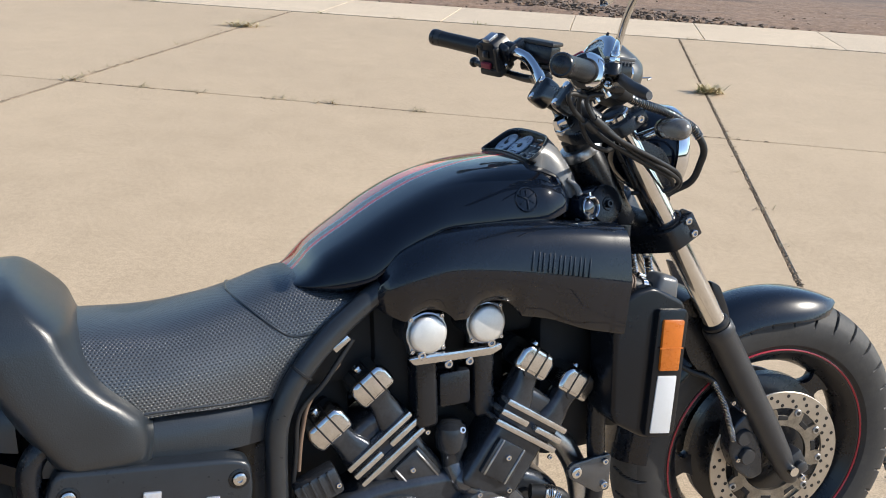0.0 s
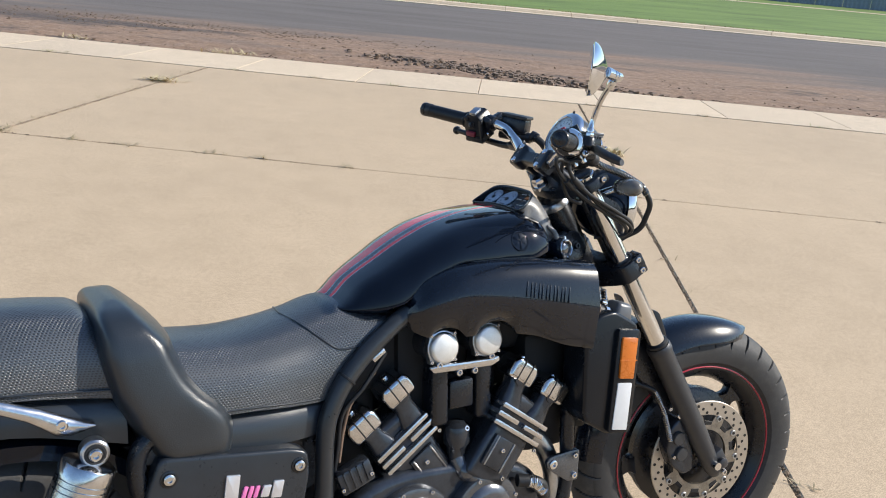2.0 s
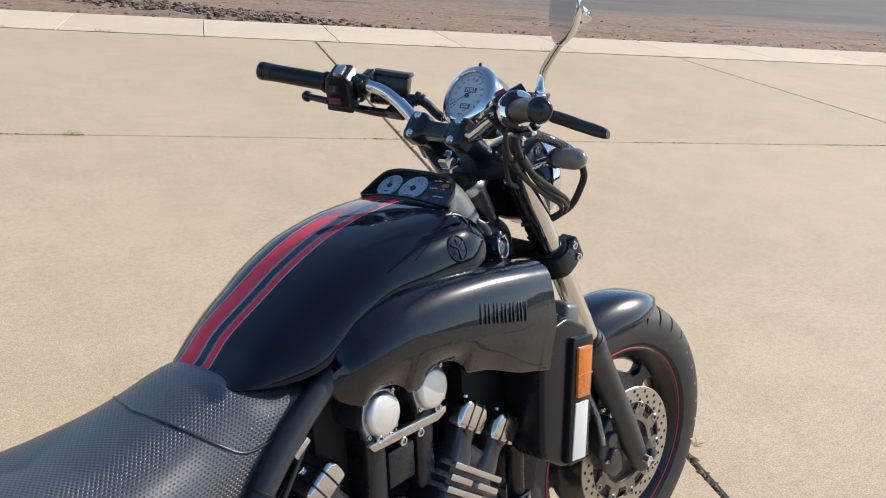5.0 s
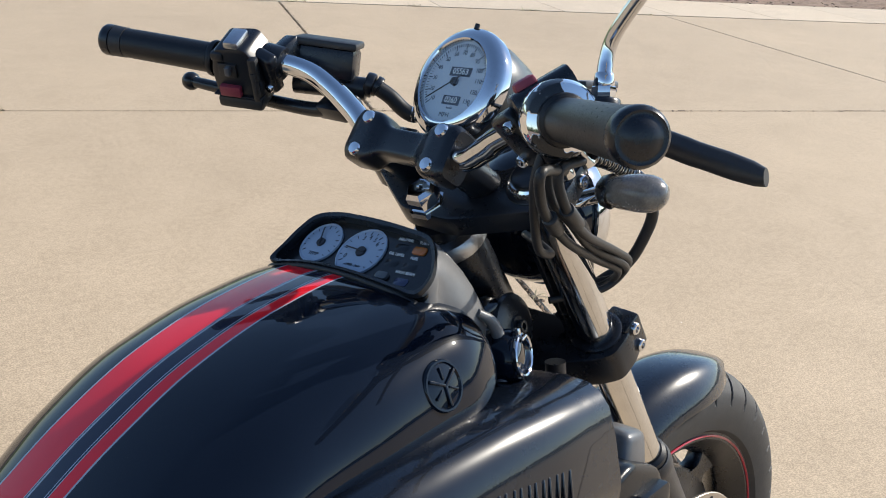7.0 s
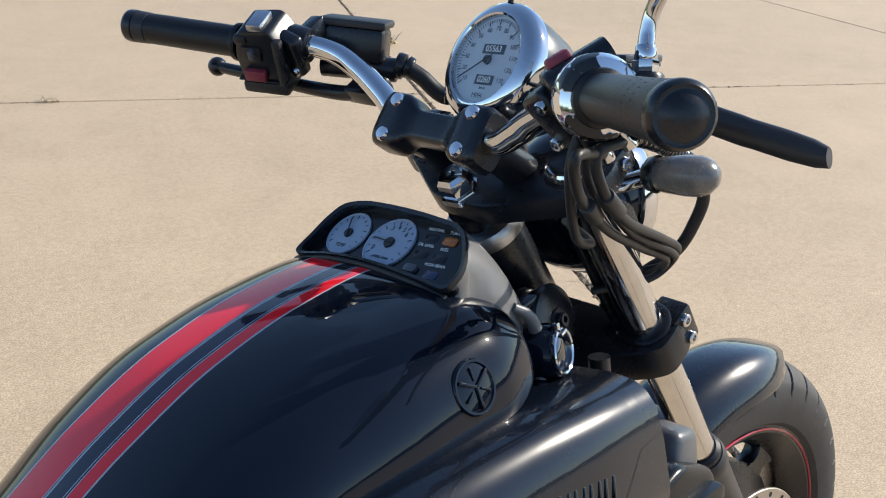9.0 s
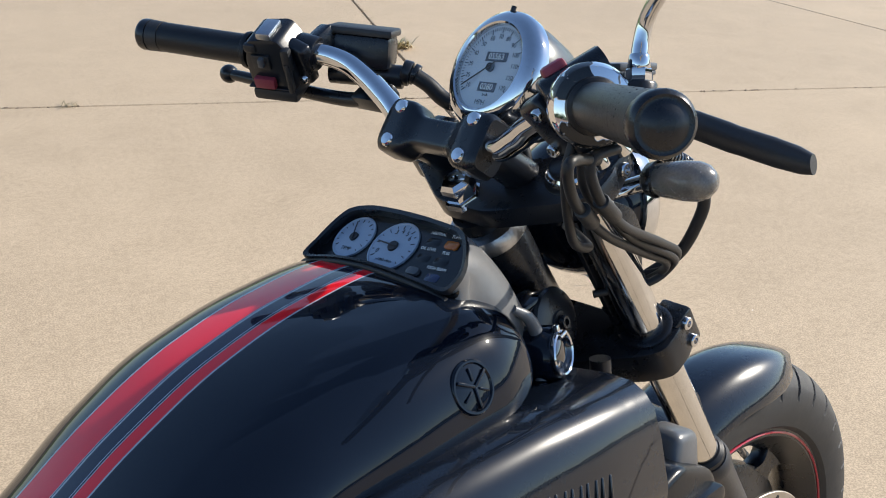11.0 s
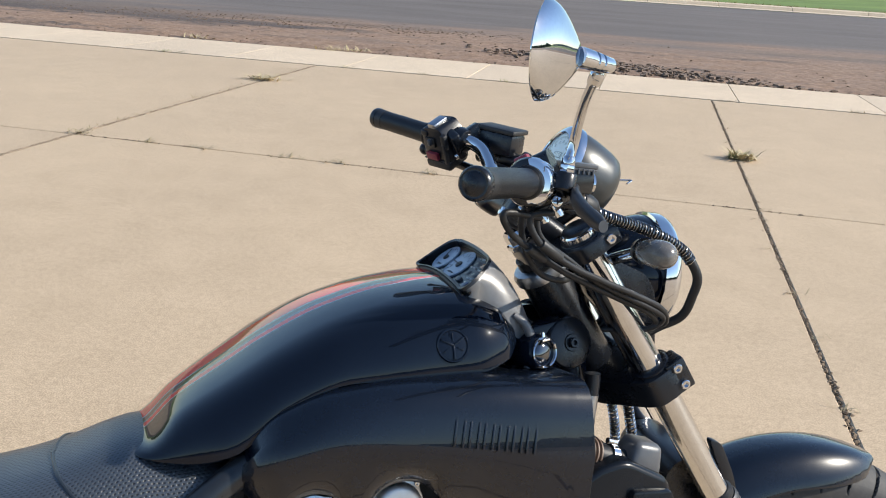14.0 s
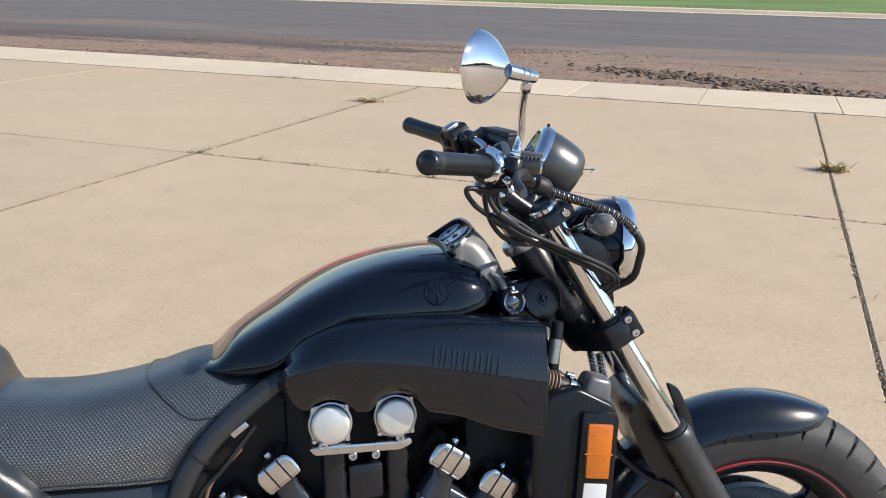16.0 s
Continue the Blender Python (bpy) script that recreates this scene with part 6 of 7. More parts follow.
bm = bmesh.new()
lathe(bm, HC + HD * 0.012, -HD, [(0, 0.076), (0.02, 0.06), (0.04, 0.03), (0.045, 0)], 40, cap=False)
part("reflector", bm, CHROME, hl, "bright reflector bowl")
for s in (-1, 1):
    bm = bmesh.new()
    plate(bm, [(-0.02, 0.24), (0.015, 0.24), (0.06, 0.33), (0.06, 0.36), (0.02, 0.42), (-0.02, 0.42)], 0.078 * s, 0.084 * s, lambda a, b, d: F(a, d, b), bevel=0.001, rounds=0.01)
    part("bracket", bm, SATIN, hl)


def indicator(s):
    c = V(0.8285, -0.1330, 1.0155) if s < 0 else F(0.045, 0.135, 0.425)
    t = V(0.8320, -0.1940, 1.0180) if s < 0 else F(0.055, 0.200, 0.42)
    d = (t - c).normalized()
    bm = bmesh.new()
    rod(bm, F(0.03, 0.08 * s, 0.405), c + d * 0.004, 0.008)
    ob = part("indicator", bm, CHROME, bike, "smoked front indicator on a chrome stem")
    bm = bmesh.new()
    u, v, w = basis(d, V(0, 0, 1))
    rings = []
    for x, r in [(-0.008, 0.006), (-0.006, 0.011), (0.002, 0.0145), (0.018, 0.0175), (0.034, 0.0190), (0.046, 0.0185), (0.054, 0.0155), (0.060, 0.009), (0.062, 0.003)]:
        rings.append([c + d * x + u * (r * 1.0 * math.cos(2 * math.pi * i / 28)) + v * (r * 0.95 * math.sin(2 * math.pi * i / 28)) for i in range(28)])
    loft(bm, rings)
    part("lens", bm, SMOKE, ob, "smoked grey indicator lens")
    bm = bmesh.new()
    lathe(bm, c - d * 0.004, d, [(0, 0.0125), (0.002, 0.0150), (0.010, 0.0172), (0.0115, 0.0165)], 28, cap=False)
    part("collar", bm, SATIN, ob, "black lamp base")


for s in (-1, 1):
    indicator(s)

# ---- seat, backrest and rear seat ----
def seat_loft(xs, top, bot, half, k=34, power=0.72, crown=0.0, lean=None):
    """Sections across the seat; returns the mesh and puts metre UVs on it."""
    bm = bmesh.new()
    rings, us, vs = [], [], []
    for x in xs:
        zt, zb, hw = top(x), bot(x), half(x)
        ring, vv, run = [], [], 0.0
        for i in range(k + 1):
            a = math.pi * i / k
            c, s = math.cos(a), math.sin(a)
            y = hw * math.copysign(abs(c) ** power, c)
            z = zb + (zt - zb) * abs(s) ** 0.62
            q = V(x + (lean(z, abs(y)) if lean else 0), y + 0.012, z)
            if ring:
                run += (q - ring[-1]).length
            ring.append(q)
            vv.append(run)
        mid = run / 2
        rings.append(ring)
        us.append([x] * len(ring))
        vs.append([v - mid for v in vv])
    vr = loft(bm, rings)
    bm.verts.index_update()
    add_uv(bm, vr, us, vs)
    return bm


def line(xs, ys):
    return lambda x: smooth_at(xs, ys, x)


def span(a, b, n):
    return [a + (b - a) * (0.5 - 0.5 * math.cos(math.pi * i / n)) for i in range(n + 1)]


S_TOP = line([-0.155, -0.08, 0.0, 0.08, 0.14, 0.19, 0.215, 0.25, 0.29, 0.322], [0.792, 0.781, 0.776, 0.784, 0.798, 0.813, 0.816, 0.808, 0.801, 0.793])
S_BOT = line([-0.155, 0.0, 0.15, 0.19, 0.22, 0.26, 0.30, 0.322], [0.665, 0.662, 0.652, 0.668, 0.702, 0.742, 0.772, 0.785])
S_HALF = line([-0.155, -0.05, 0.05, 0.15, 0.22, 0.28, 0.31, 0.322], [0.138, 0.140, 0.138, 0.128, 0.124, 0.121, 0.112, 0.085])


def seat_point(x, f, off=0.0):
    """A point on the seat's skin: f from 0 at its right lower edge to 0.5 on top."""
    a = math.pi * (1 - f)
    c, sn = math.cos(a), math.sin(a)
    y = (S_HALF(x) + off) * math.copysign(abs(c) ** 0.72, c)
    z = S_BOT(x) + (S_TOP(x) + off - S_BOT(x)) * abs(sn) ** 0.62
    return V(x, y + 0.012, z)


seat = part("seat", seat_loft(span(-0.155, 0.322, 46), S_TOP, S_BOT, S_HALF), PERF, bike, "black perforated vinyl rider seat", smooth=60)
bm = seat_loft(span(-0.16, 0.172, 20), line([-0.16, 0.172], [0.674, 0.664]), line([-0.16, -0.02, 0.10, 0.172], [0.600, 0.598, 0.588, 0.592]), lambda x: S_HALF(x) - 0.003, power=0.4)
part("seat_skirt", bm, LEATHER, seat, "smooth vinyl skirt")
for s in (-1, 1):
    bm = bmesh.new()
    tube(bm, [V(x, (S_HALF(x) - 0.0005) * s + 0.012, S_BOT(x) + 0.006) for x in (-0.10, -0.05, 0.0, 0.05, 0.10, 0.15)], 0.0019)
    part("piping", bm, LEATHER, seat)
    bm = bmesh.new()
    pts = []
    for x, f in ((0.121, 0.5), (0.129, 0.40), (0.142, 0.30), (0.163, 0.20), (0.190, 0.115), (0.221, 0.06), (0.246, 0.03), (0.256, 0.02)):
        q = seat_point(x, f, 0.0003)
        pts.append(V(q.x, (q.y - 0.012) * -s + 0.012 if s > 0 else q.y, q.z))
    tube(bm, pts, 0.0019)
    part("seam", bm, LEATHER, seat)


H_FRONT = line([0.600, 0.614, 0.640, 0.660, 0.688, 0.710, 0.745, 0.780, 0.803, 0.832, 0.852, 0.860, 0.866], [-0.011, -0.010, -0.008, -0.012, -0.032, -0.055, -0.080, -0.094, -0.102, -0.129, -0.152, -0.163, -0.178])
H_BACK = line([0.600, 0.623, 0.673, 0.735, 0.803, 0.840, 0.856, 0.866], [-0.145, -0.155, -0.186, -0.211, -0.223, -0.222, -0.216, -0.198])
H_HALF = line([0.600, 0.625, 0.700, 0.780, 0.820, 0.845, 0.858, 0.866], [0.155, 0.166, 0.168, 0.163, 0.153, 0.134, 0.105, 0.055])


def hump():
    """The tall bolster behind the rider; its wings sweep forward and down the sides."""
    bm = bmesh.new()
    rings = []
    for k in range(47):
        z = 0.600 + 0.266 * (1 - (1 - k / 46) ** 1.5)
        x0, x1, hw = H_BACK(z), H_FRONT(z), H_HALF(z)
        ring = []
        for i in range(72):
            a = 2 * math.pi * i / 72
            c, sn = math.cos(a), math.sin(a)
            x = (x0 + x1) / 2 + (x1 - x0) / 2 * math.copysign(abs(c) ** 0.42, c)
            y = hw * math.copysign(abs(sn) ** 0.36, sn)
            x -= 0.016 * (abs(y) / 0.16) ** 3 * max(0.0, min(1.0, (z - 0.70) / 0.08)) * max(0.0, c)
            ring.append(V(x, y + 0.012, z))
        rings.append(ring)
    loft(bm, rings)
    return bm


part("backrest", hump(), LEATHER, bike, "smooth black vinyl back bolster", smooth=60)
P_TOP = line([-0.62, -0.50, -0.36, -0.245, -0.225], [0.865, 0.872, 0.868, 0.858, 0.835])
bm = seat_loft(span(-0.62, -0.222, 24), P_TOP, line([-0.62, -0.36, -0.22], [0.750, 0.735, 0.715]), line([-0.62, -0.45, -0.222], [0.105, 0.118, 0.125]), lean=lambda z, y: 0.38 * max(0, 0.86 - z) * 0.9)
rear_seat = part("passenger_seat", bm, PERF, bike, "black perforated vinyl passenger seat")
bm = seat_loft(span(-0.60, -0.185, 16), line([-0.6, -0.185], [0.752, 0.730]), line([-0.6, -0.36, -0.185], [0.690, 0.680, 0.640]), line([-0.6, -0.185], [0.108, 0.128]), power=0.4)
part("seat_skirt", bm, LEATHER, rear_seat, "smooth vinyl skirt")
for s in (-1, 1):
    bm = bmesh.new()
    tube(bm, [V(-0.50, 0.119 * s + 0.012, 0.752), V(-0.35, 0.123 * s + 0.012, 0.748), V(-0.20, 0.128 * s + 0.012, 0.734)], 0.002)
    part("piping", bm, LEATHER, rear_seat)

# ---- side covers ----
def side_cover(s):
    bm = bmesh.new()
    y0 = 0.118
    plate(bm, [(-0.185, 0.46), (-0.168, 0.56), (-0.145, 0.617), (0.085, 0.588), (0.112, 0.578), (0.114, 0.535), (0.095, 0.44), (-0.10, 0.44)], y0, 0.152, lambda a, b, d: V(a, d * s, b), bevel=0.007, seg=4, rounds=0.016)
    ob = part("side_cover", bm, COVER, bike, "black side cover with a silver script badge")
    for x, z in ((-0.131, 0.580), (0.094, 0.556)):
        bm = bmesh.new()
        lathe(bm, V(x, 0.149 * s, z), V(0, s, 0), [(0, 0.0155), (0.004, 0.015), (0.005, 0.011), (0.003, 0.0105), (0.003, 0.0)], 28)
        part("grommet", bm, SATIN, ob)
        bm = bmesh.new()
        lathe(bm, V(x, 0.152 * s, z), V(0, s, 0), [(0, 0.0100), (0.004, 0.0095), (0.0055, 0.007), (0.0055, 0.0045), (0.003, 0.004), (0.003, 0)], 24)
        part("bolt", bm, BRUSHED, ob, "bright dished bolt")
    # the badge as a row of plain slanted bars
    def bar_(x0, wd, z0, z1, mt):
        bm_ = bmesh.new()
        plate(bm_, [(x0 - 0.004, z0), (x0 + wd - 0.004, z0), (x0 + wd + 0.003, z1), (x0 + 0.003, z1)], 0.151 * s, 0.1555 * s, lambda p, q, d: V(p, d, q - 0.14 * (p + 0.04)), bevel=0.001, rounds=0.002)
        part("badge_bar", bm_, mt, ob, "silver badge bar" if mt is SILVER else "pink badge bar")
    bar_(-0.040, 0.024, 0.516, 0.566, SILVER)
    for k in range(3):
        bar_(-0.010 + 0.0105 * k, 0.0075, 0.522, 0.543, PINK)
    bar_(0.024, 0.015, 0.522, 0.543, SILVER)
    bar_(0.043, 0.019, 0.519, 0.550, SILVER)
    return ob


for s in (-1, 1):
    side_cover(s)

# ---- frame ----
# added black block: keeps the ground from showing between side covers and tubes
bm = bmesh.new()
plate(bm, [(-0.10, 0.40), (0.150, 0.40), (0.152, 0.56), (0.150, 0.64), (0.10, 0.66), (-0.10, 0.65)], -0.085, 0.085, lambda a, b, d: V(a, d, b), bevel=0.008, seg=3, rounds=0.02)
part("cover_filler", bm, SATIN, bike, "black filler block closing the gap behind the side covers")
frame_ = part("frame", tube(bmesh.new(), [V(0.150, -0.122, 0.40), V(0.152, -0.122, 0.50), V(0.158, -0.122, 0.600), V(0.176, -0.122, 0.652), V(0.200, -0.122, 0.690), V(0.237, -0.121, 0.730), V(0.290, -0.118, 0.772), V(0.350, -0.110, 0.806), V(0.45, -0.088, 0.842), V(0.60, -0.055, 0.875), V(0.72, -0.03, 0.90)], 0.0172, seg=24), TUBE, bike, "black tubular steel frame")
bm = bmesh.new()
tube(bm, [V(0.150, 0.122, 0.40), V(0.152, 0.122, 0.50), V(0.158, 0.122, 0.600), V(0.176, 0.122, 0.652), V(0.200, 0.122, 0.690), V(0.237, 0.121, 0.730), V(0.290, 0.118, 0.772), V(0.350, 0.110, 0.806), V(0.45, 0.088, 0.842), V(0.60, 0.055, 0.875), V(0.72, 0.03, 0.90)], 0.0172, seg=24)
part("main_tube", bm, TUBE, frame_)
for s in (-1, 1):
    bm = bmesh.new()
    tube(bm, [V(0.775, 0.05 * s, 0.84), V(0.755, 0.105 * s, 0.76), V(0.732, 0.118 * s, 0.66), V(0.724, 0.118 * s, 0.50), V(0.722, 0.118 * s, 0.36), V(0.66, 0.12 * s, 0.20), V(0.50, 0.12 * s, 0.17), V(0.20, 0.12 * s, 0.18), V(0.13, 0.12 * s, 0.30), V(0.15, 0.122 * s, 0.42)], 0.0165, seg=20)
    part("down_tube", bm, SATIN, frame_)
    bm = bmesh.new()
    lathe(bm, V(0.199, 0.122 * s, 0.688), (V(0.237, 0.121 * s, 0.730) - V(0.200, 0.122 * s, 0.690)), [(0, 0.0175), (0.001, 0.0196), (0.004, 0.0196), (0.005, 0.0175)], 24, cap=False)
    part("tube_band", bm, RUBBER, frame_)
    # foot peg bracket on the down tube
    bm = bmesh.new()
    plate(bm, [(0.715, 0.445), (0.745, 0.445), (0.742, 0.375), (0.715, 0.375), (0.660, 0.415), (0.655, 0.432), (0.668, 0.442)], 0.130 * s, 0.138 * s, lambda a, b, d: V(a, d, b), bevel=0.002, rounds=0.006)
    eb = part("engine_bracket", bm, CRANK, frame_, "cast engine mounting bracket")
    for x, z, r in ((0.731, 0.434, 0.006), (0.730, 0.388, 0.007), (0.672, 0.425, 0.010)):
        bm = bmesh.new()
        hexbolt(bm, V(x, 0.138 * s, z), V(0, s, 0), r, 0.005)
        part("bolt", bm, STEEL, eb)
bm = bmesh.new()
rod(bm, F(-0.045, 0, 0.225), F(-0.045, 0, 0.415), 0.034, bevel=0.004, seg=28)
part("steering_head", bm, SATIN, frame_)
bm = bmesh.new()
lathe(bm, F(-0.045, 0, 0.406), fa, [(0, 0.034), (0.002, 0.039), (0.012, 0.040), (0.018, 0.036), (0.020, 0.026)], 32)
part("bearing_cup", bm, ALU, frame_, "bare metal bearing cup")
for s in (-1, 1):
    bm = bmesh.new()
    plate(bm, [(0.70, 0.905), (0.77, 0.915), (0.80, 0.86), (0.80, 0.80), (0.72, 0.80), (0.68, 0.86)], 0.036 * s, 0.060 * s, lambda a, b, d: V(a, d, b), bevel=0.004, rounds=0.02)
    part("gusset", bm, PAINT, frame_)
    # horn: a glossy dome with a bright nut
    bm = bmesh.new()
    lathe(bm, V(0.768, 0.058 * s, 0.880), V(0.1, s, 0.25), [(0, 0.034), (0.006, 0.035), (0.009, 0.033), (0.011, 0.026), (0.0115, 0.012), (0.0135, 0.011), (0.0135, 0)], 40)
    hn = part("horn", bm, SATIN, bike, "round black horn behind the key lock")
    bm = bmesh.new()
    hexbolt(bm, V(0.7695, 0.071 * s, 0.8832), V(0.1, s, 0.25), 0.007, 0.006)
    part("nut", bm, SATIN, hn)
    bm = bmesh.new()
    tube(bm, [V(0.781, 0.105 * s, 0.850), V(0.780, 0.106 * s, 0.835), V(0.774, 0.108 * s, 0.80), V(0.768, 0.110 * s, 0.75)], 0.0105)
    part("stay_tube", bm, SATIN, frame_)
    bm = bmesh.new()
    rod(bm, V(0.7775, 0.1065 * s, 0.822), V(0.770, 0.109 * s, 0.782), 0.0112)
    part("bare_tube", bm, ALU, frame_, "bare metal stay")

# ---- rear end: rail, shocks, wheel, fender ----
for s in (-1, 1):
    bm = bmesh.new()
    pts = [(-0.236, 0.690, 0.002), (-0.250, 0.690, 0.008), (-0.270, 0.692, 0.015), (-0.292, 0.699, 0.019), (-0.312, 0.712, 0.016), (-0.33, 0.722, 0.013), (-0.38, 0.745, 0.011), (-0.46, 0.765, 0.011), (-0.56, 0.77, 0.011)]
    rings = []
    for x, z, h in pts:
        rings.append([V(x, (0.132 + 0.010 * math.cos(2 * math.pi * i / 18)) * s, z + h * math.sin(2 * math.pi * i / 18)) for i in range(18)])
    loft(bm, rings)
    rail = part("grab_rail", bm, BRUSHED, bike, "polished aluminium grab rail")
    bm = bmesh.new()
    hexbolt(bm, V(-0.284, 0.140 * s, 0.699), V(0, s, 0), 0.0085, 0.006)
    part("bolt", bm, STEEL, rail)
    t0, t1 = V(-0.243, 0.158 * s, 0.655), V(-0.37, 0.158 * s, 0.36)
    sd_ = (t1 - t0).normalized()
    bm = bmesh.new()
    lathe(bm, t0 - V(0, 0.014 * s, 0), V(0, s, 0), [(0, 0.020), (0.003, 0.022), (0.025, 0.022), (0.028, 0.019), (0.028, 0.010), (0.032, 0.010), (0.032, 0)], 28)
    shock = part("shock_absorber", bm, ALU, bike, "chrome rear shock absorber")
    bm = bmesh.new()
    lathe(bm, t0 + V(0, 0.0135 * s, 0), V(0, s, 0), [(0, 0.0165), (0.001, 0.0165), (0.0015, 0.0135), (0.0006, 0.0130), (0.0006, 0.0)], 28)
    part("bush", bm, RUBBER, shock, "black rubber bush")
    bm = bmesh.new()
    hexbolt(bm, t0 + V(0, 0.016 * s, 0), V(0, s, 0), 0.0095, 0.007)
    part("bolt", bm, CHROME, shock)
    bm = bmesh.new()
    lathe(bm, t0 + sd_ * 0.016, sd_, [(0.002, 0.0), (0.002, 0.036), (0.003, 0.041), (0.006, 0.043), (0.026, 0.043), (0.026, 0.041), (0.029, 0.041), (0.029, 0.043), (0.035, 0.043), (0.035, 0.041), (0.038, 0.041), (0.038, 0.043), (0.044, 0.043), (0.044, 0.041), (0.047, 0.041), (0.047, 0.043), (0.070, 0.043), (0.072, 0.034)], 36)
    part("top_cup", bm, CAMCAP, shock, "grooved chrome cup")
    bm = bmesh.new()
    coil(bm, [t0 + sd_ * 0.07, t0 + sd_ * 0.16, t1 - sd_ * 0.02], 0.028, 0.006, 0.022, seg=8)
    part("spring", bm, SATIN, shock)
    bm = bmesh.new()
    rod(bm, t0 + sd_ * 0.05, t1, 0.018)
    part("damper", bm, SATIN, shock)
    bm = bmesh.new()
    tube(bm, [V(-0.14, 0.125 * s, 0.66), V(-0.172, 0.128 * s, 0.625), V(-0.175, 0.128 * s, 0.57), V(-0.145, 0.125 * s, 0.47), V(-0.12, 0.12 * s, 0.36)], 0.016)
    part("rear_tube", bm, SATIN, frame_)
    bm = bmesh.new()
    tube(bm, [V(0.10, 0.10 * s, 0.29), V(-0.10, 0.105 * s, 0.30), V(-0.37, 0.11 * s, 0.32)], 0.022, seg=16)
    part("swingarm", bm, SATIN, bike, "black swingarm")
wheel("rear_wheel", V(-0.372, 0, 0.318), V(0, 1, 0), V(0, 0, 1), 0.318, 0.205, 0.150, False, "rear wheel with a broad black tyre")
bm = bmesh.new()
rings = []
for j in range(25):
    a = radians(-40 + 130 * j / 24)
    rings.append([V(-0.372 + math.sin(-a) * r, y, 0.318 + math.cos(a) * r) for y, r in [(-0.09, 0.315), (-0.088, 0.34), (-0.06, 0.352), (0, 0.356), (0.06, 0.352), (0.088, 0.34), (0.09, 0.315), (0.06, 0.345), (0, 0.350), (-0.06, 0.345)]])
loft(bm, rings)
part("rear_fender", bm, PAINT, bike, "gloss black rear fender")
bm = bmesh.new()
tube(bm, [V(0.02, 0.10, 0.26), V(0.00, 0.19, 0.12), V(-0.015, 0.235, 0.055), V(-0.02, 0.262, 0.046)], 0.010)
part("side_stand", bm, SATIN, bike, "black side stand")

# ---- engine ----
bm = bmesh.new()
plate(bm, [(0.17, 0.24), (0.20, 0.44), (0.30, 0.475), (0.43, 0.47), (0.56, 0.455), (0.66, 0.40), (0.68, 0.28), (0.60, 0.19), (0.25, 0.18)], 0.115, -0.115, lambda a, b, d: V(a, d, b), bevel=0.02, seg=4, rounds=0.05)
engine = part("engine", bm, CASE, bike, "black V engine with bright cam caps and fins")


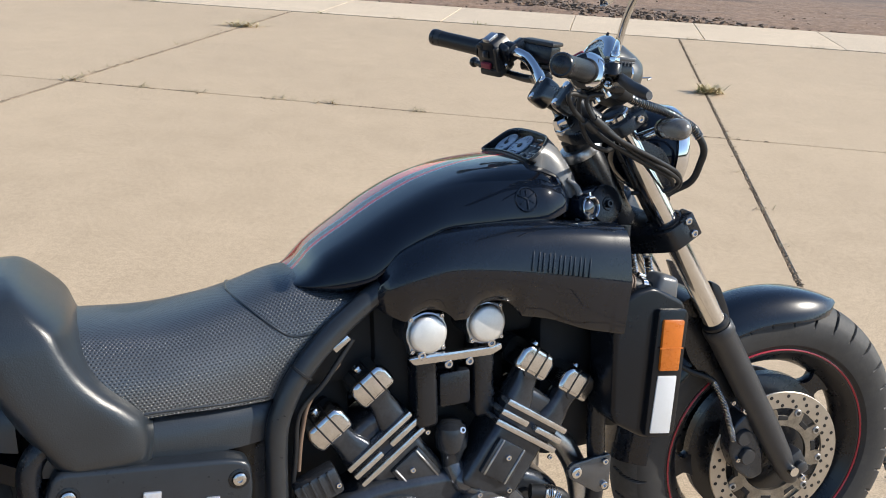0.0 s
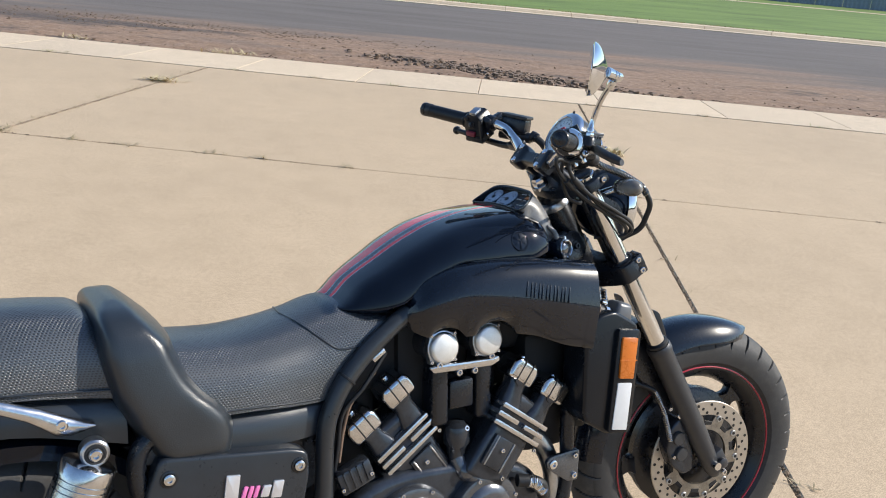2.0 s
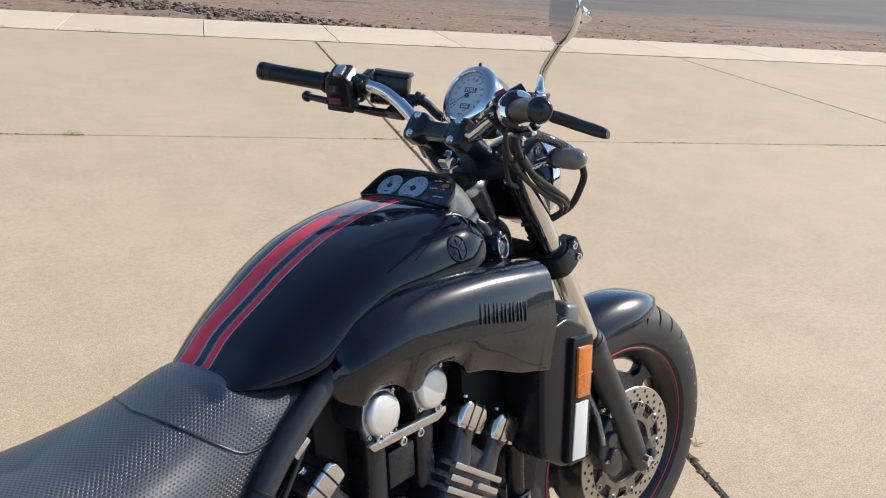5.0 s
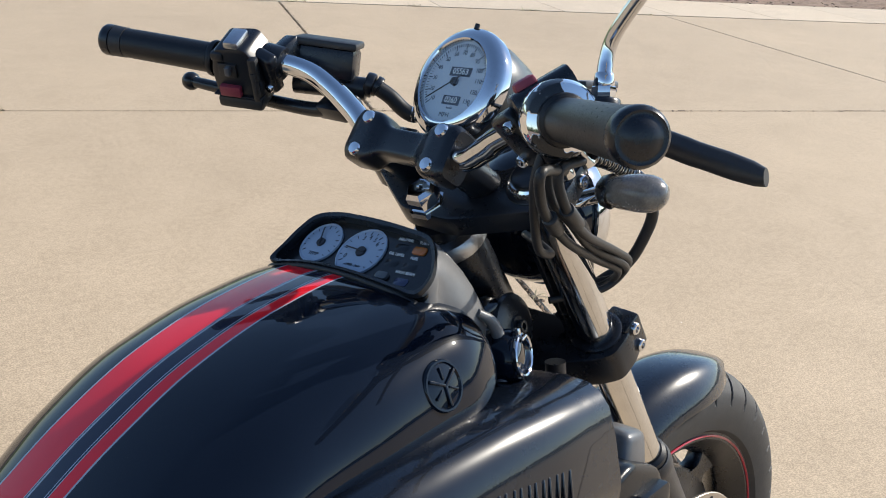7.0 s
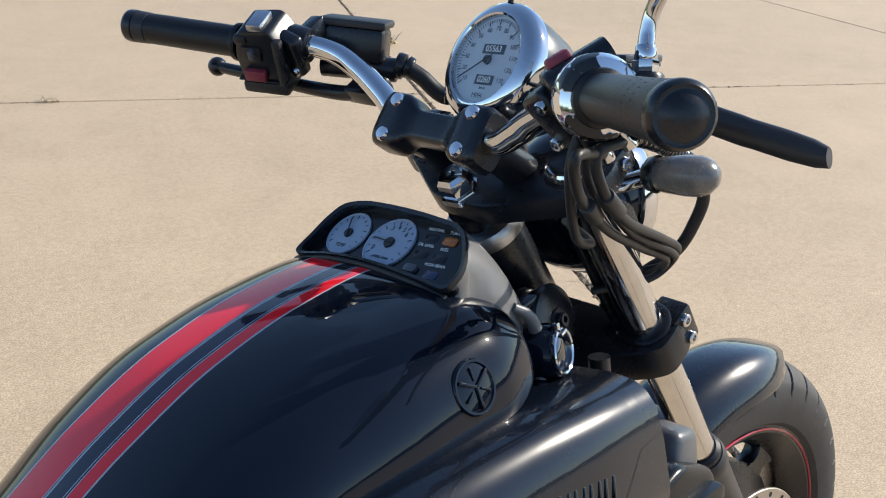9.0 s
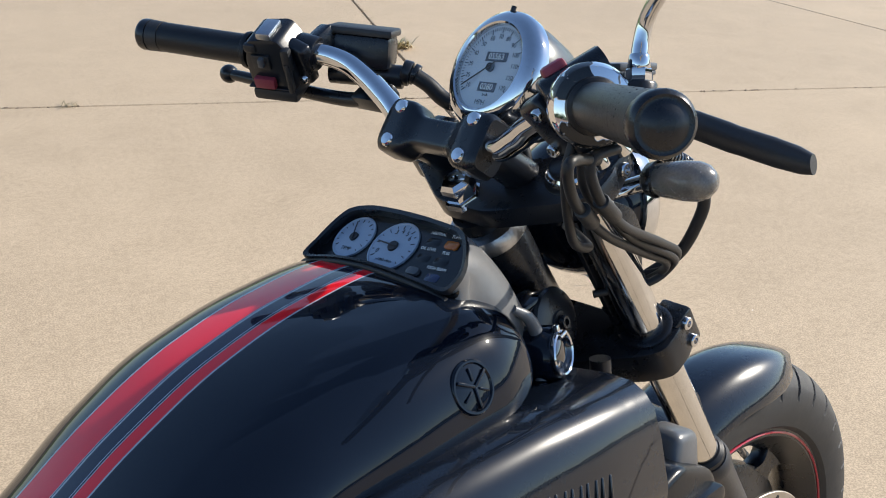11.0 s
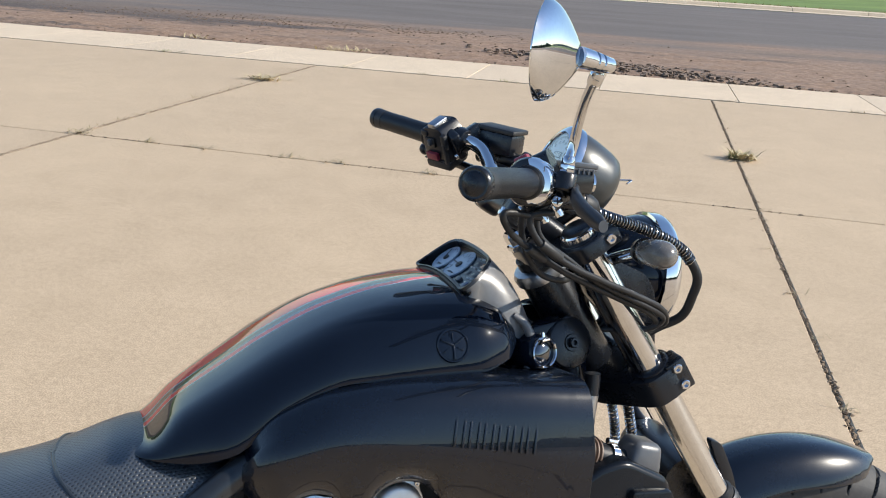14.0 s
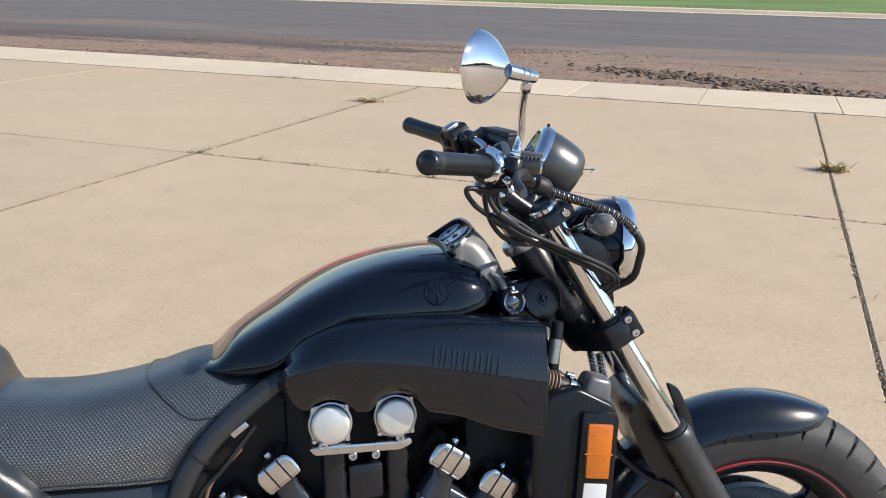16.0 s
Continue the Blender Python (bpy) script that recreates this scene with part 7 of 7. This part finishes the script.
def bank(ax, ac, yr, fins, caps, flip):
    """A cylinder bank: ax along the bores, ac across them, yr its right face."""
    for side in (0, 1):
        ys = yr if side == 0 else -yr + 0.0
        sg = -1 if side == 0 else 1
        # cylinder
        bm = bmesh.new()
        p, q = fins[-1]
        m = V((p[0] + q[0]) / 2, 0, (p[1] + q[1]) / 2)
        wd = ((V(q[0], 0, q[1]) - V(p[0], 0, p[1])).length)
        block(bm, m - ax * 0.060 + V(0, ys - sg * 0.045, 0), (wd * 0.80, 0.090, 0.125), ac, V(0, 1, 0), 0.012, 3)
        cyl = part("cylinder", bm, CASE, engine, "black cylinder block")
        bm = bmesh.new()
        block(bm, m - ax * 0.055 + ac * (0.010 * flip) + V(0, ys + sg * 0.002, 0), (wd * 0.46, 0.012, 0.068), ac, V(0, 1, 0), 0.004, 2)
        cov = part("cylinder_plate", bm, CASE, cyl)
        for e in (-1, 1):
            bm = bmesh.new()
            block(bm, m - ax * 0.055 + ac * (0.010 * flip + wd * 0.17 * e) + V(0, ys + sg * 0.0085, 0), (0.0035, 0.003, 0.066), ac, V(0, 1, 0), 0.001, 1)
            part("rib", bm, ALU, cov)
        bm = bmesh.new()
        hexbolt(bm, m - ax * 0.045 + ac * (0.008 * flip) + V(0, ys + sg * 0.008, 0), V(0, sg, 0), 0.005, 0.004)
        part("bolt", bm, STEEL, cov)
        # bright fins
        for n_, (p, q) in enumerate(fins):
            a, b = V(p[0], 0, p[1]), V(q[0], 0, q[1])
            c = (a + b) / 2 + V(0, ys - sg * 0.035, 0)
            bm = bmesh.new()
            if n_ == 1:
                for e in (-1, 1):
                    block(bm, c + ac * e * wd * 0.285, (wd * 0.44, 0.095, 0.0105), ac, V(0, 1, 0), 0.0022, 2)
            else:
                block(bm, c, (wd, 0.095, 0.0105), ac, V(0, 1, 0), 0.0022, 2)
            part("fin", bm, BRUSHED if side == 0 else ALU, cyl, "bright machined fin")
        bm = bmesh.new()
        p, q = fins[0]
        c = (V(p[0], 0, p[1]) + V(q[0], 0, q[1])) / 2 + V(0, ys - sg * 0.045, 0)
        block(bm, c - ax * 0.013, (wd * 0.90, 0.088, 0.040), ac, V(0, 1, 0), 0.004, 2)
        block(bm, c + ax * 0.018, (wd * 0.74, 0.082, 0.040), ac, V(0, 1, 0), 0.012, 3, taper=(0.8, 1))
        part("head", bm, CASE, cyl, "black cylinder head")
        for k, (cx, cz) in enumerate(caps):
            cc = V(cx, ys - sg * 0.018, cz)
            root = c + ac * (wd * 0.27 * (-1 if (V(cx, 0, cz) - V(c.x, 0, c.z)).dot(ac) < 0 else 1))
            root.y = cc.y - 0.0
            # neck below the cap
            bm = bmesh.new()
            d = (cc - root)
            rings = []
            for f, hw, hd in ((0.0, 0.030, 0.024), (0.25, 0.026, 0.023), (0.5, 0.021, 0.020), (0.75, 0.0225, 0.021), (1.0, 0.0255, 0.023)):
                o = root + d * f
                ring = []
                for i in range(20):
                    a = 2 * math.pi * i / 20
                    x, y = math.copysign(abs(math.cos(a)) ** 0.6, math.cos(a)), math.copysign(abs(math.sin(a)) ** 0.6, math.sin(a))
                    ring.append(o + ac * (hw * x) + V(0, hd * y, 0))
                rings.append(ring)
            loft(bm, rings)
            part("neck", bm, CASE, cyl, "dark cast neck")
            # half round boss
            bm = bmesh.new()
            lathe(bm, cc - ax * 0.018 + V(0, sg * 0.018, 0), V(0, sg, 0), [(0, 0.013), (0.005, 0.012), (0.006, 0.009), (0.006, 0)], 24)
            part("boss", bm, CASE, cyl)
            # bright cap in three facets
            bm = bmesh.new()
            prof = [(-0.031, -0.024), (-0.0345, -0.013), (-0.0345, 0.010), (-0.026, 0.0225), (0.026, 0.0225), (0.0345, 0.010), (0.0345, -0.013), (0.031, -0.024)]
            plate(bm, prof, -0.026, 0.026, lambda a, b, e: cc + ac * a + ax * b + V(0, e * sg, 0), bevel=0.008, seg=3, rounds=0.006)
            cap = part("cam_cap", bm, CAMCAP, cyl, "bright faceted cam cap", smooth=50)
            for e in (-0.0115, 0.0115):
                bm = bmesh.new()
                plate(bm, [(e - 0.0014, -0.0215), (e + 0.0014, -0.0215), (e + 0.0014, 0.0234), (e - 0.0014, 0.0234)], -0.024, 0.0266, lambda a, b, f: cc + ac * a + ax * b + V(0, f * sg, 0), bevel=0.0)
                # near-black strip: the groove's shade is put into its colour
                part("groove", bm, SHADE_BLACK, cap)
            bm = bmesh.new()
            hexbolt(bm, cc + ax * 0.0225 - V(0, sg * 0.010, 0), ax, 0.0080, 0.007)
            part("bolt", bm, STEEL, cap)
            bm = bmesh.new()
            block(bm, cc + ax * 0.002 + V(0, -sg * 0.075, 0), (0.056, 0.105, 0.038), ac, V(0, 1, 0), 0.008, 2)
            part("cam_cover", bm, CASE, cyl, "black cam cover")
        # bolts at the fin ends
        bm = bmesh.new()
        p, q = fins[-1]
        hexbolt(bm, V(q[0], ys + sg * 0.006, q[1]) - ax * 0.012, V(0, sg, 0), 0.0045, 0.004)
        part("bolt", bm, STEEL, cyl)


AR, CR = V(-0.588, 0, 0.809), V(0.809, 0, 0.588)
AF, CF = V(0.577, 0, 0.816), V(0.816, 0, -0.577)
bank(AR, CR, -0.100, [((0.270, 0.507), (0.376, 0.584)), ((0.280, 0.492), (0.388, 0.570)), ((0.291, 0.476), (0.399, 0.554))], [(0.243, 0.581), (0.316, 0.640)], 1)
bank(AF, CF, -0.140, [((0.530, 0.593), (0.644, 0.512)), ((0.520, 0.577), (0.632, 0.497)), ((0.511, 0.561), (0.620, 0.482))], [(0.587, 0.647), (0.668, 0.594)], -1)


def clutch_cover(x, z, r, y, s):
    bm = bmesh.new()
    lathe(bm, V(x, y * s, z), V(0, s, 0), [(-0.04, r), (0.0, r), (0.006, r - 0.003), (0.008, r - 0.010), (0.008, r - 0.020), (0.014, r - 0.026), (0.017, r * 0.5), (0.017, 0)], 48)
    ob = part("crankcase_cover", bm, CRANK, engine, "round grey crankcase cover")
    for i in range(8):
        a = 2 * math.pi * i / 8 + 0.3
        bm = bmesh.new()
        hexbolt(bm, V(x + (r - 0.006) * math.cos(a), (y + 0.006) * s, z + (r - 0.006) * math.sin(a)), V(0, s, 0), 0.0048, 0.005)
        part("bolt", bm, STEEL, ob)


for s in (-1, 1):
    clutch_cover(0.335, 0.355, 0.092, 0.128, s)
    clutch_cover(0.505, 0.360, 0.078, 0.132, s)
    # water pipe with its dome
    bm = bmesh.new()
    lathe(bm, V(0.452, 0.098 * s, 0.520), V(0, 0, 1), [(-0.06, 0.017), (-0.035, 0.018), (-0.02, 0.022), (-0.012, 0.028), (0.012, 0.029), (0.024, 0.026), (0.031, 0.016), (0.033, 0.0)], 32)
    wp = part("water_pipe", bm, CASE, engine, "black cast water outlet")
    bm = bmesh.new()
    hexbolt(bm, V(0.462, 0.120 * s, 0.541), V(0.2, s, 0.5), 0.006, 0.004)
    part("bolt", bm, STEEL, wp)
    bm = bmesh.new()
    tube(bm, [V(0.452, 0.098 * s, 0.475), V(0.460, 0.108 * s, 0.452), V(0.480, 0.118 * s, 0.435), V(0.500, 0.122 * s, 0.42)], 0.019)
    ball(bm, V(0.468, 0.112 * s, 0.448), 0.024)
    part("elbow", bm, CRANK, wp)
    # carburettor caps and their bracket
    for x, z in ((0.398, 0.723), (0.500, 0.7255)):
        bm = bmesh.new()
        n_ = V(0.0, s, 0.06)
        u, v, w = basis(n_, V(0, 0, 1))
        out = []
        for i in range(40):
            a = 2 * math.pi * i / 40
            r = 0.0345 + 0.0075 * max(0, math.cos(4 * (a - 0.785))) ** 6
            out.append((r * math.cos(a), r * math.sin(a)))
        plate(bm, out, -0.012, 0.002, lambda a, b, d: V(x, 0.132 * s, z) + u * a + v * b + w * d, bevel=0.0015)
        carb = part("carburettor", bm, ALU, engine, "carburettor with a bright round cap")
        bm = bmesh.new()
        lathe(bm, V(x, 0.132 * s, z), n_, [(0.002, 0.0315), (0.008, 0.0310), (0.012, 0.0285), (0.0135, 0.0240), (0.0135, 0.0)], 40)
        part("cap", bm, CAPALU, carb, "matt bright carburettor cap")
        for i in range(4):
            a = 0.785 + math.pi / 2 * i
            bm = bmesh.new()
            hexbolt(bm, V(x, 0.132 * s, z) + u * 0.0365 * math.cos(a) + v * 0.0365 * math.sin(a) + w * 0.002, w, 0.0034, 0.003)
            part("screw", bm, STEEL, carb)
        bm = bmesh.new()
        rod(bm, V(x, 0.125 * s, z), V(x, 0.02 * s, z), 0.034, bevel=0.004)
        part("body", bm, CASE, carb)
        bm = bmesh.new()
        block(bm, V(x + 0.006, 0.095 * s, 0.630), (0.038, 0.050, 0.150), (1, 0, 0), (0, 1, 0), 0.010, 3)
        part("intake_duct", bm, SATIN, carb, "black intake duct")
    bm = bmesh.new()
    plate(bm, [(0.362, 0.690), (0.372, 0.678), (0.505, 0.674), (0.524, 0.682), (0.522, 0.692), (0.505, 0.688), (0.40, 0.692)], 0.138 * s, 0.145 * s, lambda a, b, d: V(a, d, b), bevel=0.0015, rounds=0.004)
    br_ = part("carb_bracket", bm, BRUSHED, engine, "thin bright bracket under the carburettors")
    for x, z in ((0.385, 0.692), (0.505, 0.694), (0.430, 0.671), (0.466, 0.670)):
        bm = bmesh.new()
        lathe(bm, V(x, 0.139 * s, z), V(0, s, 0), [(0, 0.007), (0.006, 0.007), (0.007, 0.006), (0.007, 0.0035), (0.002, 0.003), (0.002, 0)], 16)
        part("eyelet", bm, BRUSHED, br_)
    bm = bmesh.new()
    block(bm, V(0.453, 0.092 * s, 0.615), (0.056, 0.05, 0.060), (1, 0, 0), (0, 1, 0), 0.006)
    part("duct_bridge", bm, SATIN, engine)
    # finned black box behind the rear cylinder
    bm = bmesh.new()
    block(bm, V(0.218, 0.108 * s, 0.492), (0.072, 0.034, 0.048), (0.94, 0, 0.34), (0, 1, 0), 0.006)
    ign = part("ignition_box", bm, CASE, engine, "ribbed black cover")
    for k in range(4):
        bm = bmesh.new()
        block(bm, V(0.196 + 0.0135 * k, 0.125 * s, 0.487 + 0.0048 * k), (0.004, 0.006, 0.040), (0.94, 0, 0.34), (0, 1, 0), 0.001)
        part("rib", bm, CASE, ign)
    for k in (0, 1):
        bm = bmesh.new()
        hexbolt(bm, V(0.190 + 0.058 * k, 0.124 * s, 0.473 + 0.022 * k), V(0, s, 0), 0.0045, 0.004)
        part("bolt", bm, STEEL, ign)
    # exhaust header and braided hose
    bm = bmesh.new()
    tube(bm, [V(0.63, 0.085 * s, 0.50), V(0.675, 0.09 * s, 0.455), V(0.705, 0.095 * s, 0.38), V(0.70, 0.10 * s, 0.28), V(0.62, 0.10 * s, 0.16), V(0.40, 0.10 * s, 0.14)], 0.021, seg=20)
    part("exhaust_pipe", bm, ALU, engine, "tarnished exhaust header")
    bm = bmesh.new()
    tube(bm, [V(0.585, 0.13 * s, 0.405), V(0.615, 0.138 * s, 0.400), V(0.642, 0.138 * s, 0.385), V(0.655, 0.13 * s, 0.355)], 0.0135)
    part("oil_hose", bm, RUBBER, engine)
    bm = bmesh.new()
    coil(bm, [V(0.605, 0.137 * s, 0.402), V(0.625, 0.139 * s, 0.395), V(0.648, 0.136 * s, 0.372)], 0.0138, 0.0014, 0.0034)
    part("hose_braid", bm, STEEL, engine, "frayed steel hose braid")
    # loose cables beside the frame tube
    bm = bmesh.new()
    tube(bm, [V(0.285, 0.112 * s, 0.725), V(0.235, 0.118 * s, 0.665), V(0.196, 0.112 * s, 0.620), V(0.188, 0.104 * s, 0.55), V(0.178, 0.10 * s, 0.47), V(0.17, 0.10 * s, 0.38)], 0.0042)
    part("cable", bm, RUBBER, engine)
    bm = bmesh.new()
    tube(bm, [V(0.262, 0.112 * s, 0.690), V(0.215, 0.112 * s, 0.640), V(0.200, 0.105 * s, 0.585), V(0.192, 0.10 * s, 0.52)], 0.0034)
    part("cable", bm, COPPER, engine, "stained yellowish cable")
    bm = bmesh.new()
    block(bm, V(0.262, 0.128 * s, 0.727), (0.030, 0.008, 0.010), (0.8, 0, 0.6), (0, 1, 0), 0.002)
    part("clip", bm, BRUSHED, engine)
# added near-black blocks: stand in for the shade between and around the banks
for nm, c, sz in (("filler_mid", V(0.45, 0, 0.62), (0.24, 0.14, 0.32)), ("filler_rear_top", V(0.30, 0.01, 0.70), (0.26, 0.13, 0.14)), ("filler_front_top", V(0.63, 0, 0.75), (0.24, 0.13, 0.16)), ("filler_rear", V(0.235, 0.01, 0.52), (0.13, 0.10, 0.30)), ("cover_filler", V(-0.06, 0.01, 0.52), (0.30, 0.16, 0.20)), ("filler_front", V(0.685, 0.0, 0.575), (0.13, 0.19, 0.27)), ("filler_low", V(0.765, 0, 0.56), (0.05, 0.24, 0.16))):
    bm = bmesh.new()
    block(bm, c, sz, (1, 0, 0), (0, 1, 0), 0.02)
    part(nm, bm, SHADE_BLACK, engine, "near-black filler block standing in for shade inside the frame")

# ---- radiator ----
bm = bmesh.new()
block(bm, V(0.800, 0, 0.615), (0.040, 0.34, 0.25), (0.996, 0, 0.08), (0, 1, 0), 0.006)
radiator = part("radiator", bm, CASE, bike, "black radiator with side shrouds and reflectors")
for k in range(28):
    bm = bmesh.new()
    block(bm, V(0.8205 + 0.0006 * (k - 14) * 0.7, 0, 0.50 + 0.0085 * k), (0.004, 0.32, 0.0016), (1, 0, 0), (0, 1, 0), 0)
    part("fin", bm, CASE, radiator)
for s in (-1, 1):
    bm = bmesh.new()
    plate(bm, [(0.708, 0.735), (0.745, 0.757), (0.785, 0.762), (0.846, 0.728), (0.853, 0.712), (0.836, 0.495), (0.815, 0.485), (0.775, 0.490), (0.716, 0.528), (0.708, 0.545)], 0.120 * s, 0.190 * s, lambda a, b, d: V(a, d, b), bevel=0.008, seg=3, rounds=0.012)
    sh = part("shroud", bm, SHROUD, radiator, "black plastic radiator shroud")
    bm = bmesh.new()
    plate(bm, [(0.788, 0.724), (0.846, 0.716), (0.850, 0.706), (0.831, 0.497), (0.822, 0.489), (0.773, 0.497), (0.769, 0.504)], 0.186 * s, 0.200 * s, lambda a, b, d: V(a, d, b), bevel=0.003, rounds=0.006)
    part("reflector_base", bm, SHROUD, sh)
    bm = bmesh.new()
    plate(bm, [(0.7955, 0.706), (0.838, 0.700), (0.8295, 0.611), (0.7905, 0.617)], 0.199 * s, 0.205 * s, lambda a, b, d: V(a, d, b), bevel=0.0015, rounds=0.003)
    rf = part("reflector", bm, AMBER, sh, "amber side reflector")
    bm = bmesh.new()
    plate(bm, [(0.7885, 0.659), (0.836, 0.6525), (0.836, 0.6505), (0.7885, 0.657)], 0.204 * s, 0.2062 * s, lambda a, b, d: V(a, d, b), bevel=0.0)
    part("reflector_line", bm, AMBER, rf)
    bm = bmesh.new()
    plate(bm, [(0.7895, 0.607), (0.8285, 0.601), (0.8185, 0.497), (0.7775, 0.505)], 0.200 * s, 0.2022 * s, lambda a, b, d: V(a, d, b), bevel=0.0006, rounds=0.002)
    part("tape", bm, WHITE, sh, "white reflective tape")
    bm = bmesh.new()
    block(bm, V(0.826, 0.150 * s, 0.748), (0.056, 0.052, 0.044), (0.95, 0, -0.3), (0, 1, 0), 0.010, 3, taper=(0.75, 0.8))
    part("filler_neck", bm, PLASTIC, radiator, "dark grey radiator neck cover")
    bm = bmesh.new()
    rod(bm, V(0.716, 0.150 * s, 0.775), V(0.800, 0.150 * s, 0.744), 0.0155)
    part("hose", bm, RUBBER, radiator)
    bm = bmesh.new()
    d = V(0.84, 0, -0.31).normalized()
    prof = []
    for k in range(7):
        prof += [(0.006 * k, 0.0155), (0.006 * k + 0.002, 0.0205), (0.006 * k + 0.004, 0.0205)]
    lathe(bm, V(0.722, 0.150 * s, 0.773), d, prof, 28)
    part("bellows", bm, COPPER, radiator, "worn brown rubber bellows")
    bm = bmesh.new()
    lathe(bm, V(0.778, 0.150 * s, 0.752), d, [(0, 0.0165), (0, 0.0185), (0.010, 0.0185), (0.010, 0.0165)], 28, cap=False)
    rod(bm, V(0.779, 0.150 * s, 0.774), V(0.792, 0.150 * s, 0.769), 0.0042)
    part("hose_clip", bm, STEEL, radiator, "steel hose clip")

# ---- brake calipers and front hoses ----
for s in (-1, 1):
    bm = bmesh.new()
    plate(bm, [(-0.022, -0.215), (-0.060, -0.225), (-0.092, -0.270), (-0.098, -0.320), (-0.080, -0.365), (-0.050, -0.372), (-0.030, -0.33), (-0.020, -0.27)], 0.058 * s, 0.100 * s, lambda a, b, d: F(a, d, b), bevel=0.006, seg=3, rounds=0.012)
    cal = part("brake_caliper", bm, CASE, fork, "black brake caliper")
    for a, b in ((-0.052, -0.258), (-0.064, -0.302)):
        bm = bmesh.new()
        lathe(bm, F(a, 0.099 * s, b), AX * s, [(0, 0.0175), (0.007, 0.0175), (0.010, 0.0155), (0.011, 0.0)], 28)
        part("piston_cap", bm, SLIDER, cal, "round grey piston cap")
    for a, b, r in ((-0.024, -0.205, 0.008), (-0.018, -0.300, 0.008), (-0.085, -0.295, 0.005), (-0.04, -0.17, 0.005)):
        bm = bmesh.new()
        hexbolt(bm, F(a, 0.099 * s, b), AX * s, r, 0.007)
        part("bolt", bm, STEEL, cal)
    bm = bmesh.new()
    hp = [F(-0.072, 0.098 * s, -0.252), F(-0.066, 0.100 * s, -0.215), F(-0.055, 0.097 * s, -0.165), F(-0.050, 0.088 * s, -0.11), F(-0.085, 0.07 * s, -0.055), F(-0.10, 0.045 * s, 0.02), F(-0.06, 0.03 * s, 0.10), F(-0.035, 0.03 * s, 0.17)]
    tube(bm, hp, 0.0055)
    part("brake_line", bm, RUBBER, fork)
    bm = bmesh.new()
    coil(bm, hp[0:4], 0.0058, 0.0008, 0.0030)
    part("line_spring", bm, STEEL, fork, "steel spring round the brake line")
    bm = bmesh.new()
    coil(bm, hp[5:8], 0.0072, 0.0011, 0.0036)
    part("line_spring", bm, STEEL, fork, "steel spring round the brake line")
# inner side of the fender behind the fork legs
bm = bmesh.new()
plate(bm, [(-0.030, -0.20), (0.02, -0.12), (0.02, 0.05), (-0.02, 0.075), (-0.055, 0.06), (-0.070, -0.05)], -0.075, 0.075, lambda a, b, d: F(a, d, b), bevel=0.012, seg=3, rounds=0.02)
part("fork_brace", bm, SATIN, fork, "black fork brace")
